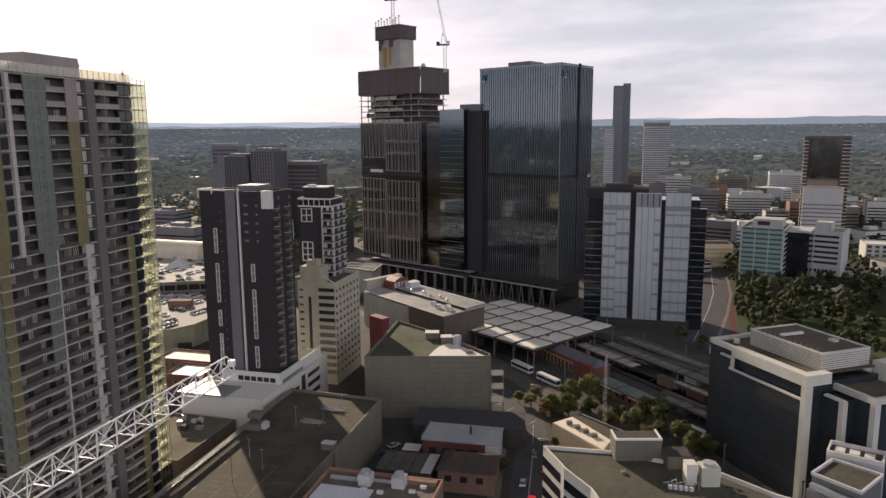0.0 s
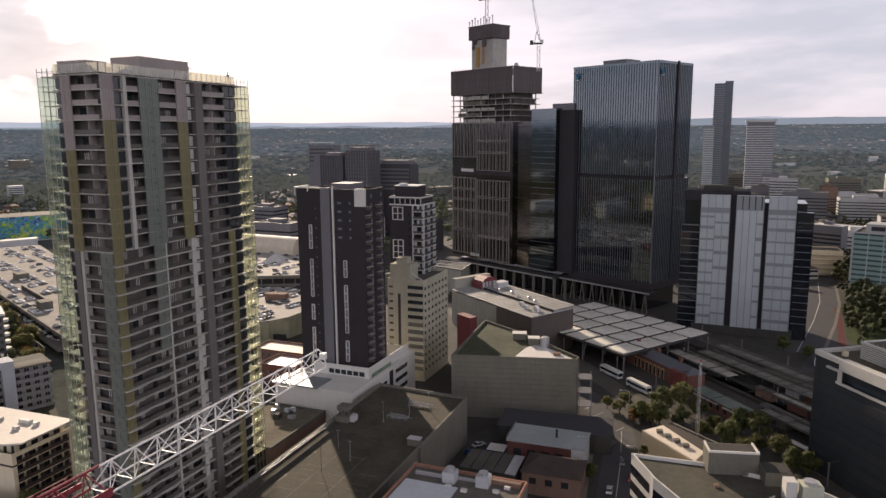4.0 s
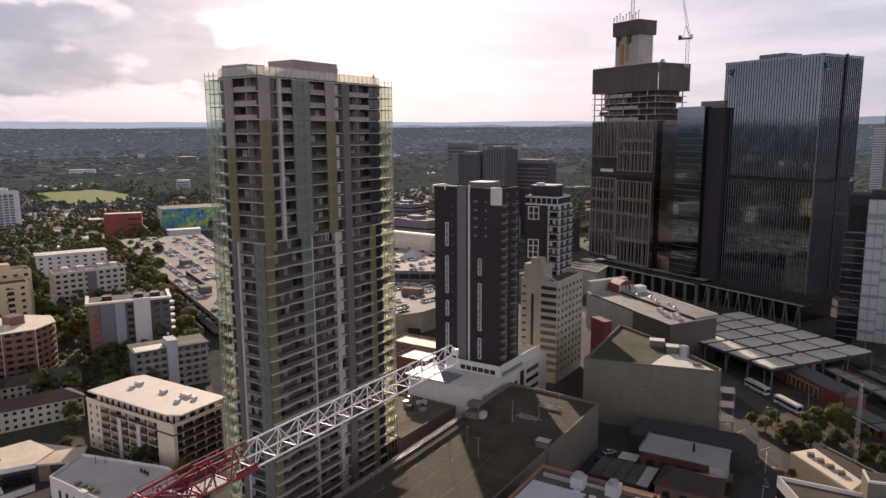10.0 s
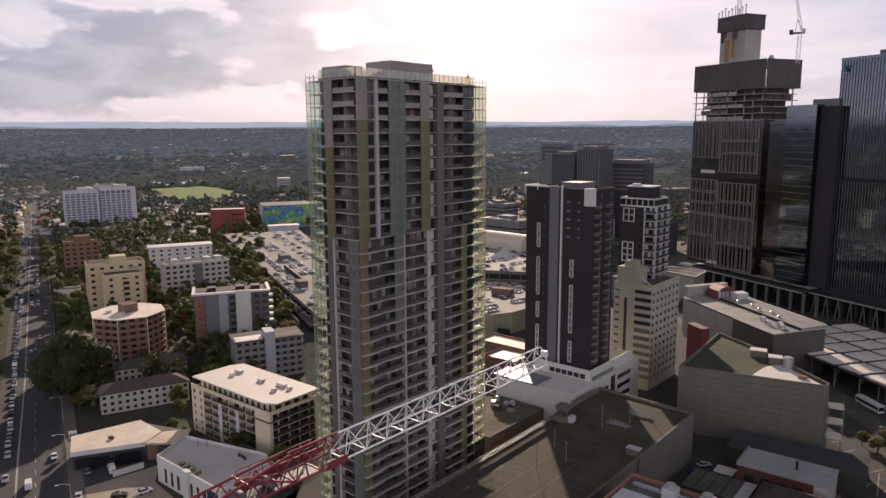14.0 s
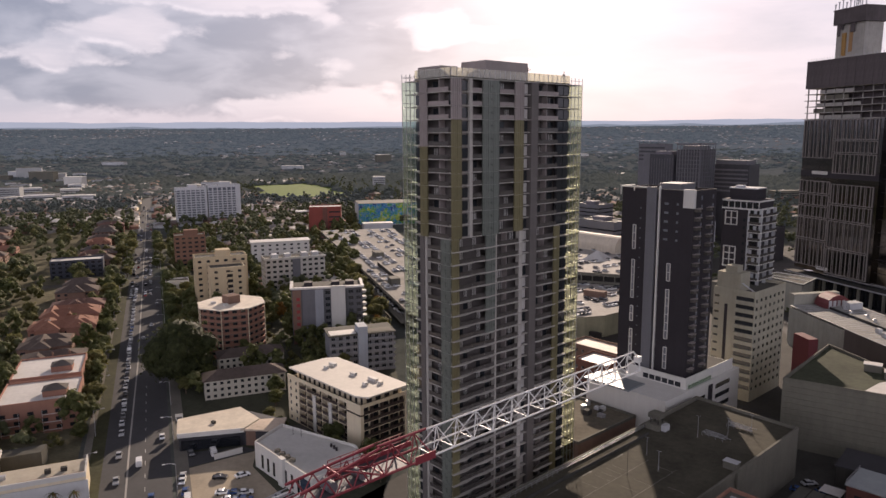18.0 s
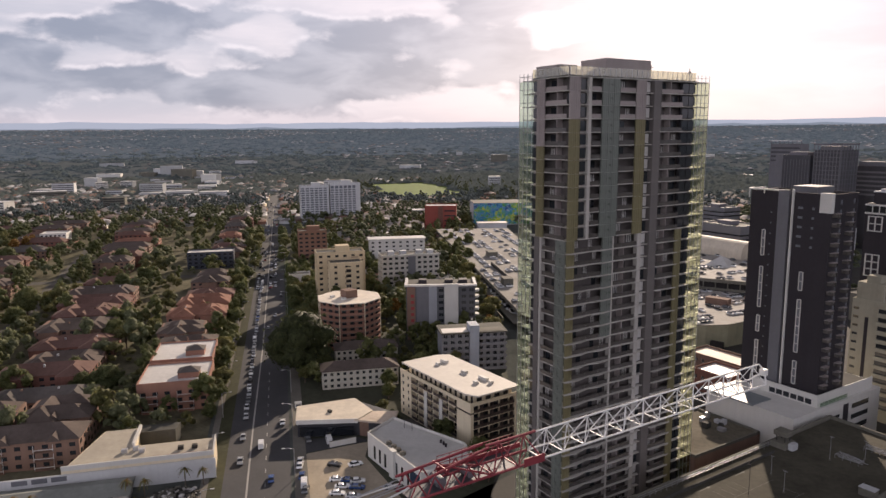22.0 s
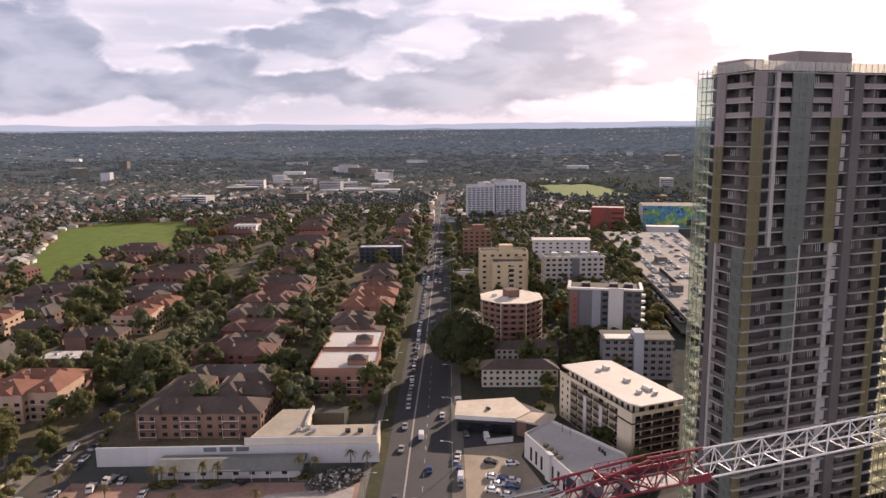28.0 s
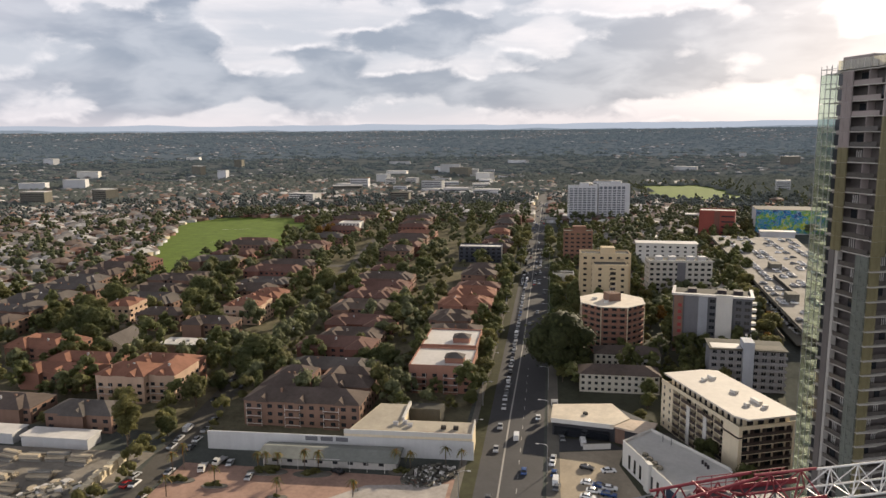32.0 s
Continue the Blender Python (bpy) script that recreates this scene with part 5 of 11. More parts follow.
def silver_tower():
    root = thing("silver_office_tower", 79.5, 360.9, 0, -16, "silver panelled office tower with three bright front bays", "office tower")
    SILVER = mat("silver_panel", (0.35, 0.38, 0.395), 0.4, 0.35, 1.0, 0.08, 0.02, 0.1)
    GREYSP = mat("grey_spandrel", (0.20, 0.215, 0.225), 0.4, 0.2, 1.0, 0.15, 0.02, 0.1)
    part("body", Geo().box(-8, 47, 5.5, 26, 0, 66), GLASS_DARK, root, "dark glass body behind the bays")
    part("west_wing", Geo().box(-9, -0.5, 1.5, 5.5, 0, 54), GLASS_DARK, root)
    part("east_wing", Geo().box(43, 50, 2.5, 5.5, 0, 62), GLASS_DARK, root)
    part("crown", Geo().box(-9, 22, 9, 26, 66, 71), DARK_PANEL, root)
    part("crown_lid", Geo().box(0, 14, 12, 22, 71, 73), CONC_DARK, root)
    part("dark_back", Geo().box(0, 42, 3, 5.5, 0, 66), DARK_PANEL, root)
    part("colonnade", Geo().box(-2, 44, 1.2, 5.4, 0, 4.5), CONC_DARK, root)
    for a, b, d, cols in ((0.0, 13.2, 0.0, (5.6, 5.6, 7.6, 7.6)), (16.2, 28.2, -0.6, (0, 0, 0, 7.6)), (30.4, 42.2, 0.0, (5.6, 5.6, 5.6))):
        bay = part("front_bay", Geo().box(a, b, d, 3, 4.5, 69.5), SILVER, root, "bay of pale silver panels")
        n = len(cols)
        for k in range(n + 1):
            x = a + (b - a) * k / n
            part("mullion", Geo().box(x - 0.16, x + 0.16, d - 0.25, d - 0.002, 4.5, 69.5), GREYSP, bay)
        for k, step in enumerate(cols):
            if not step:
                continue
            x0, x1 = a + (b - a) * k / n, a + (b - a) * (k + 1) / n
            z = 8.0 + 2.0 * (step > 6)
            while z < 62:
                part("spandrel", Geo().box(x0 + 0.17, x1 - 0.17, d - 0.14, d - 0.002, z, z + (1.0 if int(z) % 4 else 1.6)), GREYSP, bay)
                z += step
        if a > 10 and a < 20:
            part("top_louvre", Geo().box(a - 0.1, b + 0.1, d - 0.2, d - 0.001, 62.5, 69.5), GREYSP, bay, "grey louvred top")
            for k in range(4):
                part("louvre_slot", Geo().box(a + 2.8 * k + 2.4, a + 2.8 * k + 2.9, d - 0.24, d - 0.201, 63, 69.4), DARK_PANEL, bay)
        else:
            part("top_band", Geo().box(a - 0.05, b + 0.05, d - 0.2, d - 0.001, 60.8, 63.4), GREYSP, bay)
    fl = Geo().box(-9.0, -0.6, 1.38, 1.498, 0, 0.3).mesh("floor_line", FIN)
    f2 = Geo().box(43.1, 50.0, 2.38, 2.498, 0, 0.25).mesh("floor_line", FIN)
    for k in range(15):
        part("floor_line", fl, None, root, at=pose(0, 0, 5 + 3.5 * k))
        part("floor_line", f2, None, root, at=pose(0, 0, 8 + 3.5 * k))


silver_tower()


# ---- railway station ----
RN, RS = Vector((0.883, 0.47)), Vector((0.47, -0.883))


def rail(n, s):
    p = RN * n + RS * s
    return (p.x, p.y)


RAIL_TURN = math.degrees(math.atan2(RS.y, RS.x))
BALLAST = mat("ballast", (0.075, 0.068, 0.062), 0.95, 0, 4.0, 0.4, 0.4, 0.25)
RAILSTEEL = mat("rail_steel", (0.22, 0.20, 0.19), 0.4, 0.8)
strip("ground_rail_bed", [rail(202, -560), rail(202, -20)], 74, 0.03, BALLAST, "dark stone ballast between the platforms", "rail bed")
for n in (171.5, 190.4, 193.6, 207.0, 219.0, 232.0):
    for d in (-0.72, 0.72):
        strip("rail", [rail(n + d, -420), rail(n + d, -40)], 0.14, 0.2, RAILSTEEL, "worn steel rail on the ballast", "rail")


def platform(n0, n1, s0, s1, roof, label, z=4.6):
    w = n1 - n0
    x, y = rail((n0 + n1) / 2, s0)
    root = thing("platform", x, y, 0, RAIL_TURN, label, "railway platform", "platforms")
    L = s1 - s0
    part("slab", Geo().box(-30, L + 40, -w / 2, w / 2, 0, 1.0), CONC_DARK, root)
    g = part("awning", Geo().box(0, L, -w / 2 + 0.3, w * 0.12, z, z + 0.3), roof, root)
    part("inner_awning", Geo().box(4, L - 7, w * 0.2, w / 2 - 0.3, z - 0.5, z - 0.25), ROOF_GREY if roof is AWNING else AWNING, root)
    part("fascia", Geo().box(0, L, w / 2 - 0.3, w / 2 - 0.15, z - 0.25, z + 0.36), CONCRETE, g)
    part("fascia", Geo().box(0, L, -w / 2 + 0.15, -w / 2 + 0.3, z - 0.25, z + 0.36), CONCRETE, g)
    for k in range(int(L / 6)):
        part("post", Geo().box(3 + 6 * k - 0.1, 3 + 6 * k + 0.1, -0.1, 0.1, 1, z), GREY_PANEL, root)
        part("roof_seam", Geo().box(1 + 6 * k, 1.15 + 6 * k, -w / 2 + 0.35, w / 2 - 0.35, z + 0.3, z + 0.4), CONC_DARK, root)


AWNING = mat("weathered_awning_sheet", (0.135, 0.135, 0.115), 0.7, 0.1, 0.6, 0.35, 0.05, 0.5)
PALE_AWN = mat("pale_awning_sheet", (0.27, 0.255, 0.22), 0.7, 0.1, 0.6, 0.3, 0.05, 0.45)
platform(182.6, 188.6, -180, -120, AWNING, "platform with a long grey sheet awning")
platform(196.4, 205.6, -247, -211, PALE_AWN, "platform with a pair of pale ribbed awnings")
platform(208.6, 217.0, -242, -180, AWNING, "platform with grey awnings beside the tower")
platform(198.4, 203.0, -190, -160, PALE_AWN, "platform with a pale awning and cream kiosk roofs")
platform(221.0, 229.0, -246, -196, AWNING, "outer platform with a weathered awning")
x, y = rail(175.6, -205)
hall = thing("station_hall", x, y, 0, RAIL_TURN, "long red brick station hall with a faded green hipped roof", "station building")
part("wall", Geo().box(0, 23, 0, 6.0, 0, 4.2), BRICK, hall)
g = Geo()
g.quad((-0.5, -0.6, 4.2), (23.5, -0.6, 4.2), (21, 3, 6.2), (2, 3, 6.2))
g.quad((23.5, 6.6, 4.2), (-0.5, 6.6, 4.2), (2, 3, 6.2), (21, 3, 6.2))
g.quad((-0.5, 6.6, 4.2), (-0.5, -0.6, 4.2), (2, 3, 6.2), (2, 3, 6.21))
g.quad((23.5, -0.6, 4.2), (23.5, 6.6, 4.2), (21, 3, 6.2), (21, 3, 6.21))
part("roof", g, mat("faded_green_roof", (0.13, 0.16, 0.14), 0.7, 0.1, 0.8, 0.25, 0.05, 0.3), hall)
for k in range(6):
    part("window", Geo().box(1.5 + 3.6 * k, 3.0 + 3.6 * k, -0.06, -0.003, 1.2, 3.0), GLASS, hall)
for k, (a, b) in enumerate(((-208, -192), (-189, -178), (-160, -143))):
    x, y = rail(175.8, a)
    ob = thing("platform_shelter", x, y, 0, RAIL_TURN, "slim white shelter roof along the platform edge", "shelter", "platform shelters")
    part("roof", Geo().box(0, b - a, -1.1, 1.1, 3.3, 3.5), ROOF_WHITE, ob)
    for j in range(4):
        part("post", Geo().box(1 + (b - a - 2) * j / 3 - 0.08, 1 + (b - a - 2) * j / 3 + 0.08, -0.08, 0.08, 0, 3.3), STEEL, ob)


def brick_station():
    x, y = rail(188.5, -258)
    root = thing("brick_station_building", x, y, 0, RAIL_TURN, "old red brick station building with arched openings and a slate roof", "station building")
    SAND = mat("sandstone_trim", (0.40, 0.27, 0.14), 0.85)
    part("wall", Geo().box(0, 44, -8.5, 0, 0, 6.2), BRICK, root)
    r = Geo()
    r.quad((-0.5, -9.0, 6.2), (44.5, -9.0, 6.2), (42, -4.2, 8.6), (2, -4.2, 8.6))
    r.quad((44.5, 0.5, 6.2), (-0.5, 0.5, 6.2), (2, -4.2, 8.6), (42, -4.2, 8.6))
    r.quad((-0.5, 0.5, 6.2), (-0.5, -9.0, 6.2), (2, -4.2, 8.6), (2, -4.2, 8.6))
    r.quad((44.5, -9.0, 6.2), (44.5, 0.5, 6.2), (42, -4.2, 8.6), (42, -4.2, 8.6))
    part("roof", r, mat("slate_roof", (0.10, 0.105, 0.12), 0.7), root)
    for k in range(8):
        a = part("arch", Geo().prism([(10 + 2.6 * k, -8.62), (11.9 + 2.6 * k, -8.62), (11.9 + 2.6 * k, -8.503), (10 + 2.6 * k, -8.503)], 0.2, 4.6), SAND, root, "sandstone arched opening")
        # the arch is not cut through; its shade is a dark face
        part("dark_opening", Geo().box(10.35 + 2.6 * k, 11.55 + 2.6 * k, -8.7, -8.621, 0.3, 3.9), INTERIOR, a)
    part("red_bay", Geo().box(36, 43.5, -10.2, -8.5, 0, 6.8), mat("painted_red_brick", (0.17, 0.05, 0.042), 0.8), root)
    for k in range(3):
        part("chimney", Geo().box(6 + 14 * k, 7.2 + 14 * k, -4.8, -3.6, 8.2, 10.4), BRICK, root)


brick_station()


def canopy():
    n, r, f = Vector((36.0, 288.8)), Vector((79.4, 326.3)), Vector((35.0, 386.0))
    root = thing("station_canopy", n.x, n.y, 0, math.degrees(math.atan2((r - n).y, (r - n).x)), "broad flat station canopy of pale panels in dark frames", "canopy")
    lx, ly = (r - n).length, (f - r).length
    part("deck", Geo().box(0, lx, 0, ly, 8.2, 8.9), mat("black_canopy_steel", (0.03, 0.028, 0.026), 0.7), root)
    nx, ny = 4, 6
    PANEL = mat("pale_canopy_panel", (0.58, 0.56, 0.50), 0.7, 0, 0.5, 0.12, 0.05, 0.2)
    pw, ph = lx / nx, ly / ny
    pm = Geo().box(1.1, pw - 1.1, 1.3, ph - 1.3, 8.9, 9.3).mesh("roof_panel", PANEL)
    for i in range(nx):
        for j in range(ny):
            part("roof_panel", pm, None, root, at=pose(i * pw, j * ph, 0))
    for i in range(nx + 1):
        for j in range(0, ny + 1):
            part("post", Geo().box(i * pw * 0.96 + 0.6, i * pw * 0.96 + 1.1, j * ph * 0.97 + 0.6, j * ph * 0.97 + 1.1, 0, 8.2), GREY_PANEL, root)


canopy()

# overhead line portals, kiosks and stair heads between the platforms
for k in range(9):
    x, y = rail(167, -268 + 26 * k)
    ob = thing("overhead_line_portal", x, y, 0, RAIL_TURN, "grey steel portal carrying the overhead wires across the tracks", "line portal", "line portals")
    for n in (0.0, 34.0, 66.0):
        part("post", Geo().box(-0.16, 0.16, n - 0.16, n + 0.16, 0, 7.4), GREY_PANEL, ob)
    part("beam", Geo().box(-0.09, 0.09, -1.0, 67.0, 7.1, 7.3), CONC_DARK, ob)
for n in (171.5, 190.4, 193.6, 207.0, 219.0, 232.0):
    ob = solid("overhead_wire", Geo().tube((*rail(n, -268), 6.3), (*rail(n, -56), 6.3), 0.05, 4), DARK_PANEL, "dark overhead wire above the track", "wire", "overhead wires")
rk = random.Random(15)
for k in range(14):
    n, q = rk.choice((184.5, 199.5, 202, 211, 213, 224)), rk.uniform(-200, -110)
    x, y = rail(n, q)
    ob = thing("platform_kiosk", x, y, 1.0, RAIL_TURN, "small flat-roofed kiosk on the platform", "kiosk", "platform kiosks")
    w, d, h_ = rk.uniform(4, 9), rk.uniform(2.2, 3.6), rk.uniform(2.6, 3.4)
    part("wall", Geo().box(0, w, 0, d, 0, h_), rk.choice((BRICK_BROWN, CONCRETE, BRICK, PALE_GREY)), ob)
    part("roof", Geo().box(-0.4, w + 0.4, -0.4, d + 0.4, h_, h_ + 0.2), rk.choice((ROOF_GREY, AWNING, PALE_AWN)), ob)
for n, q, tone in ((190.4, -186, "dark"), (219.0, -215, "dark")):
    x, y = rail(n, q)
    ob = thing("parked_train", x, y, 0.25, RAIL_TURN, tone + " suburban train standing at the platform", "train", "trains")
    for j in range(3):
        c = part("carriage", Geo().box(20.4 * j, 20.4 * j + 20, -1.45, 1.45, 0.5, 3.9), STEEL if tone == "silver" else GREY_PANEL, ob)
        part("roof", Geo().box(20.4 * j + 0.3, 20.4 * j + 19.7, -1.2, 1.2, 3.9, 4.15), ROOF_GREY, c)
        part("window_strip", Geo().box(20.4 * j + 1, 20.4 * j + 19, -1.48, -1.452, 1.9, 2.8), GLASS, c)

# ---- streets round the station ----
strip("road_station", [(14, 100), (18, 150), (21.5, 182), (26.5, 213), (28.5, 235), (20, 262), (4, 292), (-24, 340), (-60, 420)], 10.5, 0.04, ASPHALT, "dark street with white lane lines", "road")
strip("road_bus", [(28, 233), (36, 262), (20, 300), (2, 330)], 9.0, 0.045, ASPHALT_OLD, "worn asphalt bus lane by the station", "road")
strip("road_bus_lower", [(40, 262), (58, 236), (84, 200)], 7.0, 0.05, ASPHALT_OLD, "worn asphalt lane beside the platforms", "road")
strip("road_tower_side", [(118, 300), (133, 334), (152, 385), (178, 465), (240, 640), (300, 820)], 16.0, 0.06, ASPHALT, "street running away past the silver tower", "road")
strip("bus_lane_red", [(128, 305), (139.5, 334), (157, 382), (170, 420)], 3.2, 0.075, mat("red_lane_paint", (0.10, 0.034, 0.030), 0.85), "faded red bus lane", "road marking")
for a, b in (((18.5, 150), (22, 182)), ((22, 184), (26.8, 213)), ((27, 216), (29, 232))):
    strip("lane_line", [a, b], 0.18, 0.07, LINE, "white painted lane line", "road marking")
for k in range(4):
    strip("lane_line", [(30.5 - k * 3.2, 236 + k * 6.0), (27 - k * 3.2, 232 + k * 6.0)], 0.2, 0.07, LINE, "white painted junction line", "road marking")
strip("pavement_station", [(29, 150), (33.5, 182), (37, 208)], 3.0, 0.12, FOOTPATH, "pale concrete footpath", "footpath")
strip("pavement_forecourt", [(8.5, 150), (12, 182), (16.5, 213)], 3.5, 0.12, FOOTPATH, "pale concrete footpath", "footpath")


# ---- black office ----
def black_office():
    root = thing("black_glass_office", 81.8, 213.7, 0, -71.0, "black glass office block framed in white concrete", "office building")
    lx, h = 37.6, 33.5
    GL = mat("black_glass", (0.045, 0.055, 0.066), 0.14, 0.35, 0.2, 0.25, 0.0, 0.1)
    OFFW = mat("offwhite_concrete", (0.47, 0.46, 0.42), 0.75, 0, 1.0, 0.10, 0.06, 0.12)
    GRAVEL = mat("brown_gravel_roof", (0.095, 0.086, 0.064), 0.95, 0, 1.5, 0.3, 0.3, 0.3)
    part("glass_front", Geo().box(0, lx - 1.2, 0, 30, 0, h - 3.6), GL, root)
    part("slot", Geo().box(0.0, lx - 1.2, 1.6, 30, h - 3.6, h), GL, root, "recessed dark glass storey")
    part("glass_front_top", Geo().box(0, 10.0, 0, 1.6, h - 3.6, h + 1.6), GL, root)
    part("parapet", Geo().box(10.0, lx + 0.4, -0.6, 2.2, h, h + 3.0), OFFW, root, "broad off-white roof band")
    part("parapet", Geo().box(lx - 2.4, lx + 0.4, 2.2, 8.0, h, h + 3.0), OFFW, root)
    part("parapet", Geo().box(-0.4, 1.0, 0, 30, h + 1.6, h + 3.0), OFFW, root)
    part("parapet", Geo().box(1.0, 10.0, -0.4, 1.0, h + 1.6, h + 3.0), OFFW, root)
    part("slot_sill", Geo().box(9.0, lx - 1.2, -0.5, 0, h - 4.2, h - 3.6), OFFW, root)
    part("bracket", Geo().box(5.5, 10.6, -0.9, 0, h - 0.6, h - 0.1), OFFW, root)
    part("bracket", Geo().box(9.6, 10.8, -0.5, 0, h - 3.6, h), OFFW, root)
    part("corner_column", Geo().box(lx - 1.2, lx + 0.4, -0.6, 1.8, 0, h), OFFW, root, "off-white corner column")
    part("roof", Geo().box(1.0, lx - 2.4, 1.0, 30, h + 1.6, h + 2.0), GRAVEL, root)
    plant = part("plant_room", Geo().box(7.2, 33.6, 8.6, 26.0, h + 2.0, h + 6.6), OFFW, root, "white ribbed roof plant room")
    for k in range(7):
        part("rib", Geo().box(7.1, 33.7, 8.48, 8.598, h + 2.5 + 0.6 * k, h + 2.62 + 0.6 * k), CONCRETE, plant)
        part("rib", Geo().box(33.602, 33.7, 8.6, 26, h + 2.5 + 0.6 * k, h + 2.62 + 0.6 * k), CONCRETE, plant)
    part("plant_lid", Geo().box(7.7, 33.1, 9.1, 25.5, h + 6.6, h + 6.65), GRAVEL, plant)
    part("plant_rim", Geo().box(7.1, 33.7, 8.5, 9.1, h + 6.6, h + 7.0).box(7.1, 33.7, 25.5, 26.1, h + 6.6, h + 7.0).box(33.1, 33.7, 9.1, 25.5, h + 6.6, h + 7.0).box(7.1, 7.7, 9.1, 25.5, h + 6.6, h + 7.0), OFFW, plant)
    part("skylight", Geo().box(15, 16.2, 12, 20, h + 6.66, h + 7.2), WHITE, plant)
    part("lid_hatch", Geo().box(24, 26, 21, 23, h + 6.66, h + 7.3), PALE_GREY, plant)
    part("roof_tank", Geo().tube((4.5, 6, h + 2.0), (4.5, 6, h + 3.2), 0.9, 12), CREAM, root, "small cream roof tank")
    # stepped side: a lower glass bay with its pillar, then the wing
    part("side_glass", Geo().box(lx - 1.2, 42.8, 6.4, 30, 0, h - 3.0), GL, root)
    part("side_cap", Geo().box(lx + 0.4, 44.2, 5.6, 7.0, h - 3.0, h - 2.5), OFFW, root)
    part("wing_column", Geo().box(42.8, 44.2, 5.6, 7.2, 0, h - 3.0), OFFW, root)
    part("wing", Geo().box(38.2, 48.4, 11.0, 44, 0, h - 2.2), GL, root, "lower black glass wing")
    part("wing_parapet", Geo().box(36.6, 49.4, 10.2, 11.4, h - 2.2, h - 0.6).box(48.2, 49.4, 11.4, 44, h - 2.2, h - 0.6), OFFW, root)
    part("wing_column", Geo().box(48.0, 49.6, 10.2, 12.0, 0, h - 2.2), OFFW, root)
    part("wing_roof", Geo().box(36.6, 48.2, 11.4, 43.5, h - 2.0, h - 1.6), GRAVEL, root)
    part("back_block", Geo().box(34.2, 44, 26.5, 40, h - 1.6, h + 3.4), OFFW, root)
    for k in range(9):
        part("floor_line", Geo().box(0.1, lx - 1.3, -0.02, -0.002, 2.5 + 3.1 * k, 2.56 + 3.1 * k), GLASS_DARK, root)
    for k in range(14):
        part("roof_rail_post", Geo().box(7.3 + 1.9 * k, 7.38 + 1.9 * k, 8.6, 8.68, h + 7.0, h + 7.9), STEEL, root)

black_office()


# ---- roofs close below ----
def striped_building():
    root = thing("striped_white_building", 0, 0, 0, 0, "white building with black window bands and a grey flat roof", "office building")
    foot = [(24.2, 172.5), (27.2, 162.0), (27.6, 160.0), (32.0, 150.0), (35.5, 128), (92, 120), (84, 140), (73.0, 147.0), (62.5, 160.0), (40.0, 169.6)]
    part("wall", Geo().prism(foot, 0, 19.2), WHITE, root)
    part("roof", Geo().prism([(25.2, 171.4), (28.2, 162.4), (32.9, 150.4), (36.2, 129), (90, 121.5), (83, 139.6), (72.3, 146.2), (61.8, 159.2), (40, 168.6)], 19.2, 19.4), mat("olive_grey_roof", (0.070, 0.067, 0.052), 0.9, 0, 0.8, 0.3, 0.2, 0.35), root)
    n = len(foot)
    for i in range(n):
        a, b = Vector(foot[i]), Vector(foot[(i + 1) % n])
        d = (b - a).normalized()
        mid = (a + b) / 2 + Vector((-d.y, d.x)) * 0.2
        part("parapet", Geo().obox(mid, d, (b - a).length, 0.4, 19.2, 20.1), WHITE, root)
        if i in (0, 2, 3):
            for k in range(4):
                part("window_band", Geo().obox((a + b) / 2 - Vector((-d.y, d.x)) * 0.04, d, (b - a).length * 0.97, 0.1, 2.2 + 4.2 * k, 4.7 + 4.2 * k), GLASS_DARK, root)
    part("plant_block", Geo().box(41, 52.5, 164.8, 170.5, 19.4, 24.8), CONCRETE, root, "pale concrete plant block")
    part("plant_lid", Geo().box(41.4, 52.1, 165.2, 170.1, 24.8, 24.9), CONC_DARK, root)
    part("plant_rim", Geo().box(41, 52.5, 164.7, 165.1, 24.8, 25.3).box(41, 41.4, 165.1, 170.5, 24.8, 25.3).box(52.1, 52.5, 165.1, 170.5, 24.8, 25.3), WHITE, root)
    part("second_block", Geo().box(52.6, 58.5, 160.2, 166.0, 19.4, 22.6), CONCRETE, root)
    part("second_lid", Geo().box(52.8, 58.3, 160.4, 165.8, 22.6, 22.7), CONC_DARK, root)
    ct = part("cooling_tower", Geo().box(57.7, 62.0, 151.6, 155.2, 19.4, 24.0), mat("faded_green_metal", (0.40, 0.41, 0.33), 0.6), root, "square pale green cooling tower")
    part("cowl", Geo().tube((59.8, 153.4, 24.0), (59.8, 153.4, 24.7), 1.4, 14), STEEL, ct)
    part("white_tank", Geo().box(54.6, 57.0, 152.6, 155.4, 19.4, 24.4), WHITE, root, "tall white ventilation shaft")
    for k in range(4):
        part("stain_patch", Geo().box(63.5 + 1.6 * (k % 2), 64.6 + 1.6 * (k % 2), 151.2 - 1.4 * k, 151.9 - 1.4 * k, 19.4, 19.7), CONC_DARK, root)
    r = random.Random(8)
    for k in range(7):
        x, y = 49.5 + k * 0.9, 153.4 - k * 0.35
        part("roof_pipe", Geo().tube((x, y, 19.6), (x + 1.6, y - 1.3, 20.4 + r.random()), 0.14, 6).tube((x + 1.6, y - 1.3, 19.4), (x + 1.6, y - 1.3, 21), 0.1, 6), STEEL, root)
    for k in range(5):
        part("roof_unit", Geo().box(50 + 1.1 * k, 50.8 + 1.1 * k, 150.6 - 0.3 * k, 151.4 - 0.3 * k, 19.4, 20.3), PALE_GREY, root)
    part("stain_vent", Geo().box(41, 42, 158, 159, 19.4, 20.0), BRICK_BROWN, root)


striped_building()


